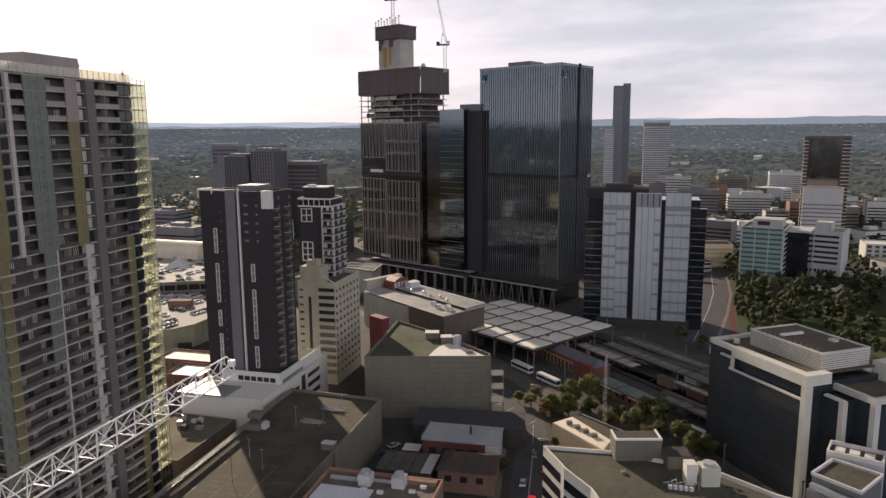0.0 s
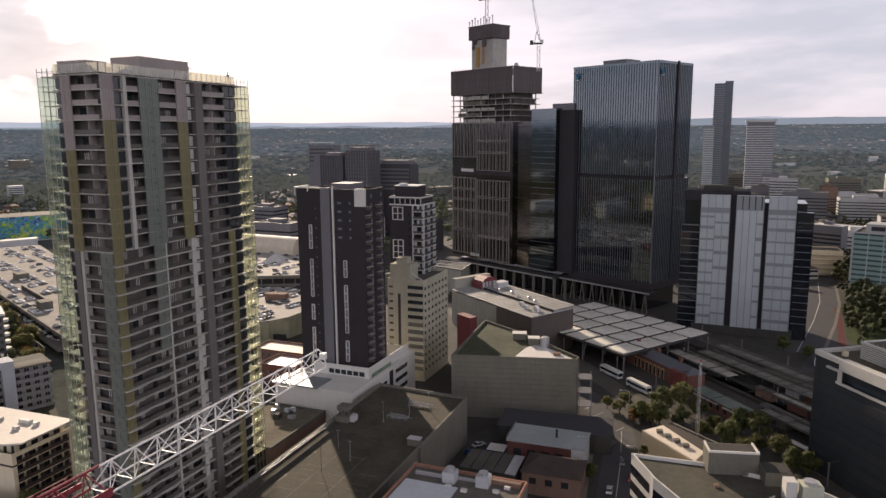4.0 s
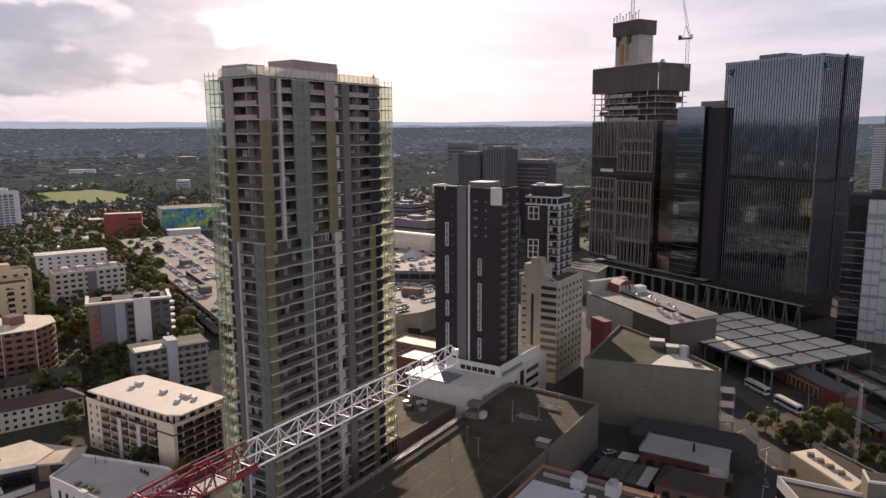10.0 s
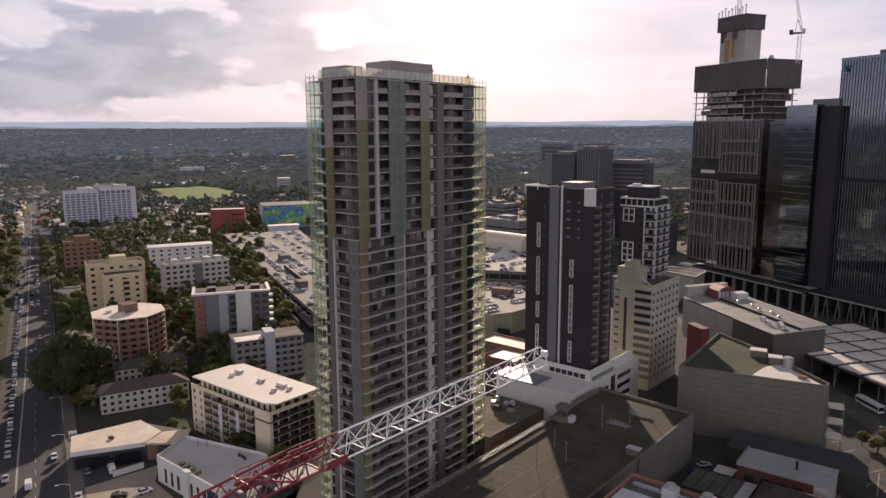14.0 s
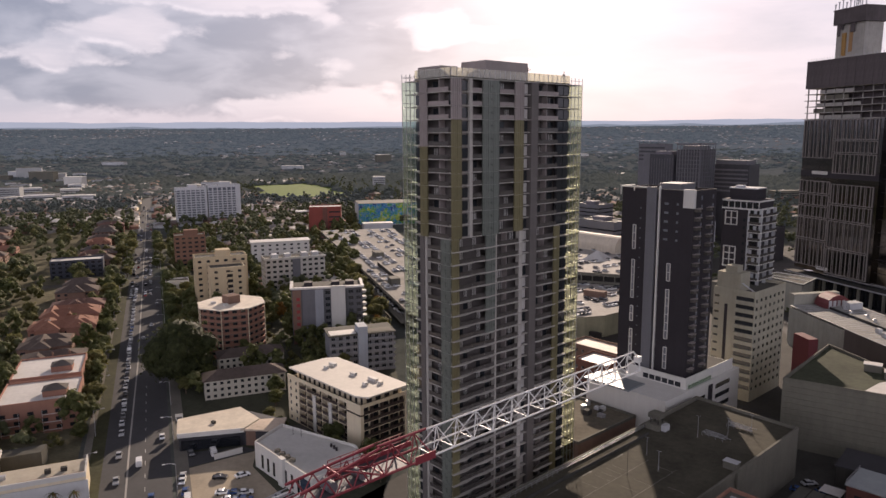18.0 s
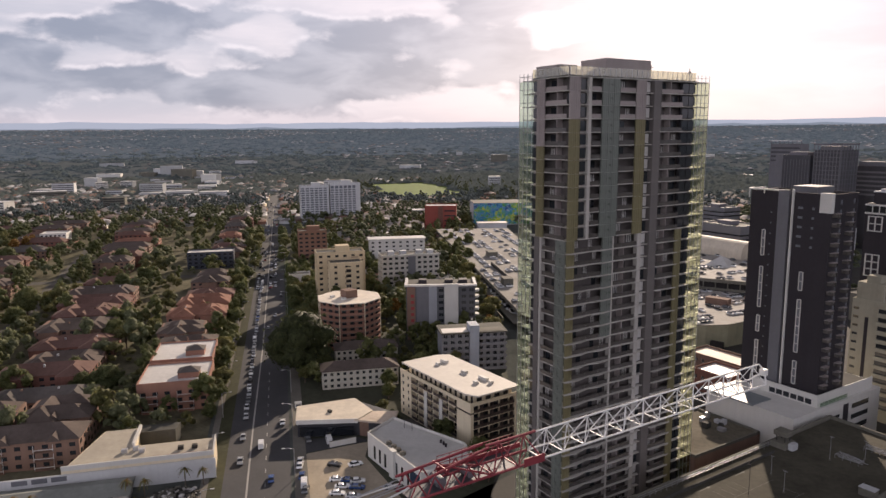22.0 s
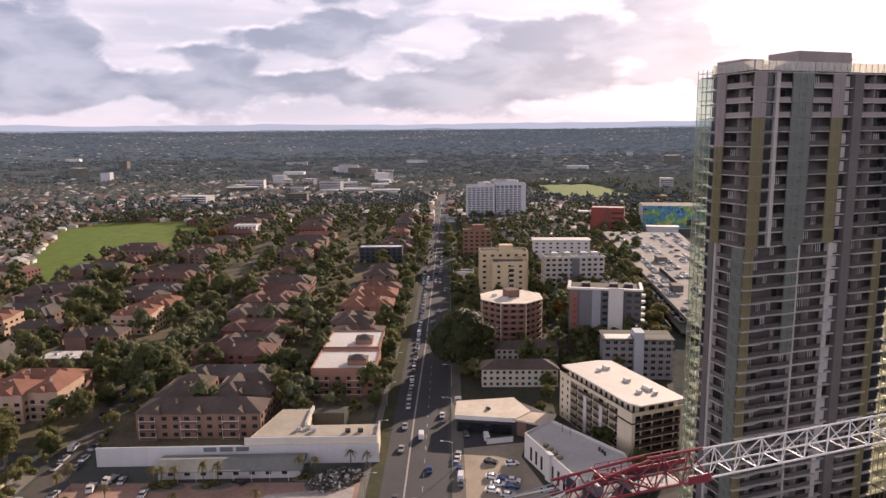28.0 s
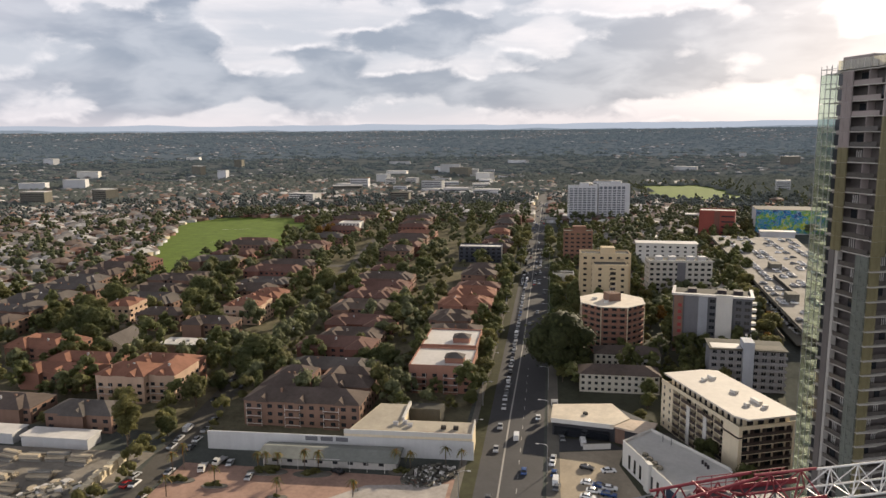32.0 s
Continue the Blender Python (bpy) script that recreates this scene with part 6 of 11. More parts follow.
def neighbour_roofs():
    """The roofs just beyond the striped building: a rimmed flat roof, its long duct, and a white framed terrace."""
    root = thing("grey_flat_roof_building", 0, 0, 0, 0, "grey building with an olive flat roof inside a pale rim", "building")
    q = [(83.4, 152.7), (89.5, 143.7), (98.9, 151.5), (91.8, 159.6)]
    part("wall", Geo().prism(q, 0, 21.8), GREY_PANEL, root)
    part("roof", Geo().prism([(84.2, 152.7), (89.7, 144.6), (98.0, 151.5), (91.7, 158.8)], 21.8, 21.95), MATS["olive_grey_roof"], root)
    for k in range(4):
        a, b = Vector(q[k]), Vector(q[(k + 1) % 4])
        part("rim", Geo().obox((a + b) / 2, (b - a).normalized(), (b - a).length, 0.5, 21.8, 22.5), PALE_GREY, root)
    part("roof_pipe", Geo().tube((90, 151, 21.9), (90, 151, 23.2), 0.07, 6).tube((93, 154, 21.9), (93, 154, 22.9), 0.07, 6), STEEL, root)
    ob = thing("roof_duct", 85.6, 147.6, 0, -55, "long pale blue-grey air duct beside the roof", "duct")
    part("duct", Geo().box(-5, 5, -0.7, 0.7, 19.0, 20.4), mat("pale_blue_metal", (0.30, 0.34, 0.37), 0.45, 0.4, 1.0, 0.15, 0, 0.15), ob)
    part("base", Geo().box(-5.4, 5.4, -1.2, 1.2, 0, 18.99), GREY_PANEL, ob)
    root = thing("white_terrace_roof", 98.5, 163.5, 0, -35, "white framed roof terrace with pale panels", "building")
    part("wall", Geo().box(-5, 7, -3.6, 3.6, 0, 21.6), PALE_GREY, root)
    part("terrace", Geo().box(-4.6, 6.6, -3.2, 3.2, 21.6, 21.8), ROOF_GREY, root)
    for x0, x1, y0, y1 in ((-5, 7, -3.6, -3.2), (-5, 7, 3.2, 3.6), (-5, -4.6, -3.2, 3.2), (6.6, 7, -3.2, 3.2)):
        part("rim", Geo().box(x0, x1, y0, y1, 21.6, 22.8), WHITE, root)
    for k in range(3):
        part("skylight", Geo().box(-3.6 + 3.2 * k, -1.4 + 3.2 * k, -1.4, 1.4, 21.8, 22.3), WHITE, root)


neighbour_roofs()


def cream_lowrise():
    root = thing("cream_flat_roof_building", 0, 0, 0, 0, "low building with a bright cream flat roof and dark walls", "building")
    part("wall", Geo().prism([(33.2, 215.6), (45.0, 195.2), (49.2, 202.0), (40.4, 220.8)], 0, 7.6), TAN, root)
    part("roof", Geo().prism([(33.4, 215.4), (45.0, 195.6), (48.9, 202.0), (40.3, 220.3)], 7.6, 7.9), mat("cream_roof", (0.66, 0.58, 0.47), 0.7), root)
    part("dark_wall", Geo().prism([(40.6, 221.2), (49.4, 202.0), (66, 186), (68, 190), (44, 222)], 0, 7.4), mat("dark_brown_wall", (0.07, 0.06, 0.052), 0.85), root)
    part("wall_cap", Geo().prism([(43.6, 222.2), (67.6, 190.2), (68.2, 190.7), (44.2, 222.8)], 7.4, 7.9), CONCRETE, root)
    for k in range(4):
        part("roof_unit", Geo().box(37.4 + 2.0 * k, 39.2 + 2.0 * k, 213.5 - 3.2 * k, 215 - 3.2 * k, 7.9, 8.9), CONCRETE, root)


cream_lowrise()


def brick_shop():
    root = thing("brick_shop", -8.4, 204.0, 0, -12, "red brick shop with a pale blue-grey sheet roof", "shop")
    part("wall", Geo().box(0, 23.0, 0, 12.5, 0, 7.4), mat("maroon_brick", (0.115, 0.048, 0.040), 0.88, 0, 5.0, 0.25, 0.2, 0.2), root)
    part("end_wall", Geo().box(19.5, 23.1, -0.1, 12.5, 0, 7.5), PALE_GREY, root)
    part("roof", Geo().box(-0.3, 23.4, -0.3, 12.8, 7.5, 7.9), mat("bluegrey_sheet", (0.30, 0.325, 0.33), 0.5, 0.1, 1.0, 0.1, 0.03, 0.15), root)
    part("flue", Geo().tube((14, 6, 7.9), (14, 6, 10.4), 0.35, 10), DARK_PANEL, root)
    for k in range(4):
        part("window", Geo().box(2 + 4.2 * k, 4.4 + 4.2 * k, -0.06, -0.002, 3.4, 5.4), GLASS, root)
    part("rail", Geo().tube((-0.2, 0, 8.9), (-0.2, 12, 8.9), 0.05, 5).tube((-0.2, 0, 8.4), (-0.2, 12, 8.4), 0.05, 5).tube((-0.2, 0, 7.9), (-0.2, 0, 8.9), 0.05, 5).tube((-0.2, 12, 7.9), (-0.2, 12, 8.9), 0.05, 5), STEEL, root)
    root = thing("dark_roof_shop", -12.0, 218.5, 0, -8, "low shop behind with a dark stained roof", "shop")
    part("wall", Geo().box(0, 36, 0, 14, 0, 6.0), CONC_DARK, root)
    part("roof", Geo().box(-0.3, 36.3, -0.3, 14.2, 6.0, 6.4), mat("dark_sheet_roof", (0.055, 0.054, 0.058), 0.8), root)
    root = thing("brown_cottage", -3.5, 186.5, 0, -12, "brown brick cottage with a dark tiled hip roof", "house")
    part("wall", Geo().box(0, 16, 0, 12, 0, 6.5), BRICK_BROWN, root)
    g = Geo()
    g.quad((-0.6, -0.6, 6.5), (16.6, -0.6, 6.5), (12, 6, 9.2), (4, 6, 9.2))
    g.quad((16.6, 12.6, 6.5), (-0.6, 12.6, 6.5), (4, 6, 9.2), (12, 6, 9.2))
    g.quad((-0.6, 12.6, 6.5), (-0.6, -0.6, 6.5), (4, 6, 9.2), (4, 6, 9.2))
    g.quad((16.6, -0.6, 6.5), (16.6, 12.6, 6.5), (12, 6, 9.2), (12, 6, 9.2))
    part("roof", g, mat("dark_brown_tiles", (0.065, 0.05, 0.045), 0.9, 0, 3.0, 0.3, 0.3, 0.25), root)
    for k in range(3):
        part("window", Geo().box(2 + 4.5 * k, 4 + 4.5 * k, -0.06, -0.002, 3.2, 5.0), GLASS, root)
    root = thing("panel_roof_shed", -22, 193, 0, -12, "low shed with grey roof panels", "shed")
    part("wall", Geo().box(0, 17, 0, 12, 0, 3.6), CONC_DARK, root)
    for k in range(5):
        part("roof_panel", Geo().box(0.2 + 3.4 * k, 3.3 + 3.4 * k, -0.2, 12.2, 3.6, 3.8), PALE_GREY if k == 4 else ROOF_GREY, root)
    root = thing("white_carport", -15, 207, 0, -12, "small white carport roof in the yard", "carport")
    part("roof", Geo().box(0, 5.5, 0, 5, 2.7, 2.85), ROOF_WHITE, root)
    for x in (0.2, 5.2):
        for y in (0.2, 4.7):
            part("post", Geo().box(x - 0.06, x + 0.06, y - 0.06, y + 0.06, 0, 2.7), STEEL, root)


brick_shop()


def plant_roof_building():
    root = thing("plant_roof_building", -31.5, 151.5, 0, -13.6, "office roof crowded with air handling units and ducts", "office building")
    lx, ly, h = 28.5, 9.5, 19.2
    part("wall", Geo().box(0, lx, -34, ly, 0, h), CONCRETE, root)
    part("roof", Geo().box(0.4, lx - 0.4, -33.6, ly - 0.4, h, h + 0.2), mat("brown_grey_roof", (0.125, 0.115, 0.10), 0.9, 0, 0.8, 0.3, 0.2, 0.35), root)
    for g in (Geo().box(0, lx, ly - 0.4, ly, h, h + 1.0), Geo().box(lx - 0.4, lx, -34, ly - 0.4, h, h + 1.0), Geo().box(0, 0.4, -34, ly - 0.4, h, h + 1.0)):
        part("parapet", g, BRICK_PINK, root)
    for k, (x, y) in enumerate(((9.5, 3.6), (17.5, 4.2))):
        u = part("air_handler", Geo().box(x, x + 3.0, y, y + 3.0, h + 0.2, h + 2.8), PALE_GREY, root, "grey cooling unit with a fan cowl")
        part("fan_cowl", Geo().tube((x + 1.5, y + 1.5, h + 2.8), (x + 1.5, y + 1.5, h + 3.6), 1.1, 14), STEEL, u)
    part("duct", Geo().box(2, 9, 5.2, 6.0, h + 0.3, h + 1.0).box(12.5, 17.5, 6.0, 6.6, h + 0.3, h + 0.9), STEEL, root)
    part("white_sheet_roof", Geo().box(1.0, 14, -8, 2.0, h + 0.3, h + 0.6), mat("bluewhite_sheet", (0.50, 0.53, 0.56), 0.5), root)
    for x, y in ((22, 3), (24, 5.5), (15, 1), (11, 1.5)):
        part("vent", Geo().box(x, x + 1.4, y, y + 0.8, h + 0.2, h + 0.9), ROOF_WHITE, root)
    part("brown_duct", Geo().box(20.5, 27.5, 6.9, 8.2, h + 0.2, h + 1.3), BRICK_BROWN, root)


plant_roof_building()


def lattice_mast():
    root = thing("lattice_mast", 49.6, 214.9, 0, 0, "slender grey lattice radio mast", "radio mast")
    g = Geo()
    H = 31.0
    c = [(0.75 * math.cos(a), 0.75 * math.sin(a)) for a in (0.3, 2.4, 4.5)]
    for x, y in c:
        g.tube((x, y, 0), (x * 0.5, y * 0.5, H), 0.06, 5)
    for k in range(20):
        z0, z1 = H * k / 20, H * (k + 1) / 20
        for i in range(3):
            a, b = c[i], c[(i + 1) % 3]
            f0, f1 = 1 - 0.5 * k / 20, 1 - 0.5 * (k + 1) / 20
            g.tube((a[0] * f0, a[1] * f0, z0), (b[0] * f1, b[1] * f1, z1), 0.035, 4)
    part("lattice", g, STEEL, root)
    part("red_lamp", Geo().box(-0.3, 0.3, -0.3, 0.3, H, H + 0.7), mat("red_paint", (0.22, 0.05, 0.05), 0.6), root)


lattice_mast()


def low_roof_by_tower():
    root = thing("flat_brown_hall", -97.5, 190.5, 0, -14.5, "low hall with a dirty brown flat roof beside the tower", "building")
    part("wall", Geo().box(0, 22, 0, 30, 0, 9.2), BRICK_BROWN, root)
    part("roof", Geo().box(0.5, 21.5, 0.5, 29.5, 9.2, 9.5), mat("dirty_brown_roof", (0.13, 0.115, 0.085), 0.95, 0, 0.6, 0.4, 0.2, 0.4), root)
    for g in (Geo().box(0, 22, 0, 0.5, 9.2, 10.1), Geo().box(21.5, 22, 0.5, 30, 9.2, 10.1), Geo().box(0, 22, 29.5, 30, 9.2, 10.1)):
        part("parapet", g, CONCRETE, root)
    r = random.Random(3)
    for k in range(9):
        x, y = r.uniform(3, 16), r.uniform(16, 27)
        part("roof_unit", Geo().box(x, x + r.uniform(0.8, 2.4), y, y + r.uniform(0.8, 1.8), 9.5, 10.4 + r.random()), r.choice((STEEL, CONC_DARK, PALE_GREY)), root)


low_roof_by_tower()

# ---- city ground ----
solid("pavement_city", Geo().prism([(-128, 60), (140, 60), (330, 300), (420, 760), (-60, 760), (-190, 420), (-112, 250)], -0.6, 0.012), CONC_DARK, "dark paved ground between the city buildings", "paved ground", kind="structure")
solid("pavement_apartments", Geo().prism([hw(-20, 13), hw(-20, 60), hw(60, 95), hw(300, 150), hw(560, 120), hw(560, 13)], -0.6, 0.012), mat("weedy_paving", (0.055, 0.058, 0.040), 0.95, 0, 0.3, 0.4, 0.2, 0.3), "weedy paved yards between the flats", "paved ground", kind="structure")


strip("road_park", [(118, 330), (146, 388), (166, 434), (186, 492), (205, 560)], 13.0, 0.045, ASPHALT, "dark street between the offices and the park", "road")
strip("path_park", [(127, 325), (155, 383), (175, 429), (195, 487)], 1.6, 0.12, FOOTPATH, "pale footpath beside the park", "footpath")
strip("lane_line_park", [(118, 330), (146, 388), (166, 434), (186, 492)], 0.35, 0.07, LINE, "white lane line on the street by the park", "road marking")


# ---- flats along the highway ----
def hip_roof(root, lx, ly, z, rise, material, over=0.6, x0=0.0, y0=0.0, name="roof", label=""):
    o, k = over, min(lx, ly) / 2
    a, b, c, d = (x0 - o, y0 - o, z), (x0 + lx + o, y0 - o, z), (x0 + lx + o, y0 + ly + o, z), (x0 - o, y0 + ly + o, z)
    if lx >= ly:
        p, q = (x0 + k, y0 + ly / 2, z + rise), (x0 + lx - k, y0 + ly / 2, z + rise)
        f = [(a, b, q, p), (c, d, p, q)]
        t = [(d, a, p), (b, c, q)]
    else:
        p, q = (x0 + lx / 2, y0 + k, z + rise), (x0 + lx / 2, y0 + ly - k, z + rise)
        f = [(b, c, q, p), (d, a, p, q)]
        t = [(a, b, p), (c, d, q)]
    g = Geo()
    for w in f:
        g.quad(*w)
    for w in t:
        n = len(g.v)
        g.v += list(w)
        g.f.append((n, n + 1, n + 2))
    g.quad(d, c, b, a)
    return part(name, g, material, root, label)


TILE_BROWN = mat("brown_roof_tiles", (0.098, 0.078, 0.068), 0.9, 0, 2.5, 0.25, 0.3, 0.3)
TILE_GREY = mat("grey_roof_tiles", (0.108, 0.096, 0.088), 0.9, 0, 2.5, 0.25, 0.3, 0.3)
TILE_TERRA = mat("terracotta_roof_tiles", (0.225, 0.112, 0.078), 0.9, 0, 2.5, 0.25, 0.3, 0.25)
TILE_RED = mat("dark_red_roof_tiles", (0.135, 0.080, 0.066), 0.9, 0, 2.5, 0.25, 0.3, 0.25)

for k, (s, n, lx) in enumerate(((87.6, 24.5, 30.5), (114.5, 32.0, 27.0))):
    x, y = hw(s, n)
    r_ = block("white_walkup_flats", x, y, 55.5, lx, 11, 7.2, mat("offwhite_brick", (0.44, 0.42, 0.36), 0.8, 0, 4, 0.12, 0.1, 0.1), "FL", "white walk-up flats with a brown tiled hip roof", "flats", fh=2.6, ww=1.2, wh=1.2, sill=0.7, bay=2.5, group="walk-up flats", up=0.1, simple=True)
    hip_roof(r_, lx, 11, 7.4, 2.6, TILE_BROWN)


def round_flats():
    cx, cy, R, h = -260.5, 211.8, 15.4, 22.6
    root = thing("octagonal_brick_flats", cx, cy, 0, 55.9 + 22.5, "octagonal brown brick flats with pale ribs and a cream roof", "flats")
    oct_ = [(R * math.cos(math.pi * k / 4), R * math.sin(math.pi * k / 4)) for k in range(8)]
    ins = [(x * 0.93, y * 0.93) for x, y in oct_]
    part("wall", Geo().prism(ins, 0, h), BRICK_PINK, root)
    band = Geo().prism(oct_, 0, 1.15).mesh("balcony_band", BRICK_PINK)
    slab = Geo().prism([(x * 1.01, y * 1.01) for x, y in oct_], 0, 0.22).mesh("balcony_slab", CONCRETE)
    for k in range(8):
        z = 0.4 + k * 2.78
        part("balcony_slab", slab, None, part("balcony_band", band, None, root, at=pose(0, 0, z)), at=pose(0, 0, -0.22))
    for k in range(8):
        x, y = oct_[k]
        part("rib", Geo().tube((x * 1.0, y * 1.0, 0), (x * 1.0, y * 1.0, h), 0.22, 6), CREAM, root)
        a, b = Vector(oct_[k]), Vector(oct_[(k + 1) % 8])
        for f in (0.33, 0.66):
            p = a.lerp(b, f)
            part("rib", Geo().tube((p.x, p.y, 0), (p.x, p.y, h), 0.16, 5), BRICK_PINK, root)
        d = (b - a).normalized()
        for j in range(8):
            for f in (0.17, 0.5, 0.83):
                p = a.lerp(b, f) * 0.95
                part("window", Geo().obox(p, d, 2.0, 0.3, 0.4 + j * 2.78 + 1.2, 0.4 + j * 2.78 + 2.5), GLASS, root)
    part("roof", Geo().prism([(x * 1.03, y * 1.03) for x, y in oct_], h, h + 0.4), mat("cream_membrane", (0.62, 0.56, 0.47), 0.8, 0, 0.6, 0.15, 0.1, 0.25), root)
    part("lift_room", Geo().box(-3, 3, -3, 3, h + 0.4, h + 4.0), BRICK_BROWN, root)
    for k in range(3):
        part("roof_mast", Geo().tube((1.5 * k - 1, 0.5 * k, h + 4), (1.5 * k - 1, 0.5 * k, h + 6.5 + k), 0.07, 5), STEEL, root)
    for x, y in ((-8, 3), (-6, -5), (5, 8)):
        part("roof_unit", Geo().box(x, x + 2, y, y + 1.5, h + 0.4, h + 1.4), WHITE, root)


round_flats()

b_ = block("tan_flats", -338, 251, 58, 29, 15, 30, TAN, "FL", "tan brick flats with stepped roof and balconies", "flats", ww=2.0, wh=1.4, bay=4.8, group="tan flats", simple=True)
part("stair_tower", Geo().box(12, 20, 3, 10, 30, 34), TAN, b_)
part("balcony_shaft", Geo().box(20.5, 24.5, -1.3, -0.01, 3, 28), mat("tan_balcony", (0.38, 0.30, 0.20), 0.85), b_)
b_ = block("tan_flats", -320, 247, 58, 19, 14, 26.5, TAN, "FR", "tan brick flats with a slot of dark balconies", "flats", ww=1.8, wh=1.4, bay=6.2, group="tan flats", simple=True)
# flat dark strip paints the shade of the balcony slot
part("balcony_slot", Geo().box(9.0, 12.0, -0.06, -0.003, 2, 25), INTERIOR, b_)
for k in range(8):
    part("balcony_rail", Geo().box(8.9, 12.1, -0.9, -0.07, 2.4 + 3.0 * k, 3.5 + 3.0 * k), TAN, b_)
b_ = block("red_brick_flats", -451, 318, 55.9, 22, 15, 26, mat("orange_brick", (0.20, 0.112, 0.078), 0.88, 0, 5, 0.2, 0.2, 0.15), "FL", "brown brick flats with pale balcony bands", "flats", ww=2.4, wh=1.4, bay=4.4, simple=True)
part("roof_room", Geo().box(7, 17, 4, 11, 26, 30), MATS["orange_brick"], b_)
block("small_white_shop", -389, 266, 55.9, 14, 10, 8, WHITE, "FL", "small white two-storey building by the highway", "building", ww=1.6, wh=1.3, bay=3.5)
b_ = block("pale_flats", -334, 299.5, 58, 38, 15, 22.5, mat("pale_beige_render", (0.48, 0.46, 0.41), 0.8, 0, 1.5, 0.1, 0.05, 0.12), "FL", "pale rendered flats with white roof edges", "flats", ww=2.2, wh=1.5, bay=3.9, simple=True)
part("balcony_bay", Geo().box(17, 22, -0.5, -0.01, 1, 22), GREY_PANEL, b_)
part("roof_edge", Geo().box(-0.8, 38.8, -0.8, -0.3, 22.6, 23.4), WHITE, b_)
for x in (5, 13, 24, 31):
    part("roof_room", Geo().box(x, x + 4, 4, 9, 22.5, 25), PALE_GREY, b_)
b_ = block("white_long_flats", -410, 355, 52, 43, 13, 19, WHITE, "FL", "long white flats behind the trees", "flats", ww=2.0, wh=1.3, bay=5.4, simple=True)
part("roof_edge", Geo().box(-0.9, 43.9, -0.9, 13.9, 19.92, 20.3), ROOF_WHITE, b_)


def grey_white_flats():
    root = thing("grey_white_flats", -243.1, 233.3, 0, 44.3, "grey and white flats with a broad white blade and round balconies", "flats")
    lx, ly, h = 33.7, 17.0, 26.6
    wall = Geo()
    for side in "RBL":
        plain_face(wall, *face_of(lx, ly, side), 0, h)
    plain_face(wall, (0, 0), (1, 0), 15.2, 0, h)
    plain_face(wall, (15.2, 0), (1, 0), lx - 15.2, 0, 2)
    facade(wall, root, (15.2, 0), (1, 0), lx - 15.2, 2, 3.07, 8, 5, 2.4, 1.7, 0.5, GREY_PANEL, GLASS, skip=lambda i, j: j == 2)
    part("wall", wall, mat("slate_render", (0.09, 0.092, 0.10), 0.7), root)
    part("core", Geo().box(0.4, lx - 0.4, 0.4, ly - 0.4, 0, h - 0.4), INTERIOR, root)
    part("grey_bay", Geo().box(5.0, 11.0, -0.4, -0.003, 0, h), GREY_PANEL, root)
    part("pale_bay", Geo().box(11.0, 15.0, -0.5, -0.003, 0, h), mat("mid_grey_render", (0.27, 0.28, 0.30), 0.7), root)
    part("brown_bay", Geo().box(0.4, 4.4, -0.3, -0.003, 0, h), BRICK_BROWN, root)
    part("white_blade", Geo().box(18.6, 25.4, -1.2, -0.003, 0, h + 1.6), WHITE, root, "broad white wall blade")
    part("roof", Geo().box(0, lx, 0, ly, h, h + 0.3), ROOF_GREY, root)
    part("roof_edge", Geo().box(-0.8, lx + 0.8, -0.8, 1.2, h + 0.3, h + 1.2), ROOF_WHITE, root)
    part("roof_edge", Geo().box(-0.8, 0.6, 1.2, ly, h + 0.3, h + 1.2), ROOF_WHITE, root)
    part("roof_edge", Geo().box(lx - 0.6, lx + 0.8, 1.2, ly, h + 0.3, h + 1.2), ROOF_WHITE, root)
    for x in (6, 19, 26):
        part("roof_room", Geo().box(x, x + 4, 6, 11, h + 0.3, h + 2.2), DARK_PANEL, root)
    bal = Geo().prism([(0, 0), (1.6, 0.4), (2.2, 2.2), (1.6, 4.0), (0, 4.4)], 0, 1.1).mesh("round_balcony", WHITE)
    for k in range(8):
        part("round_balcony", bal, None, root, at=pose(lx, 1.0, 2.2 + 3.07 * k))
    red = Geo().box(0.6, 2.2, -0.36, -0.301, 0, 1.5).mesh("red_panel", mat("red_panel", (0.28, 0.04, 0.04), 0.7))
    for k in range(7):
        part("red_panel", red, None, root, at=pose(1.6, 0, 3 + 3.07 * k))


grey_white_flats()


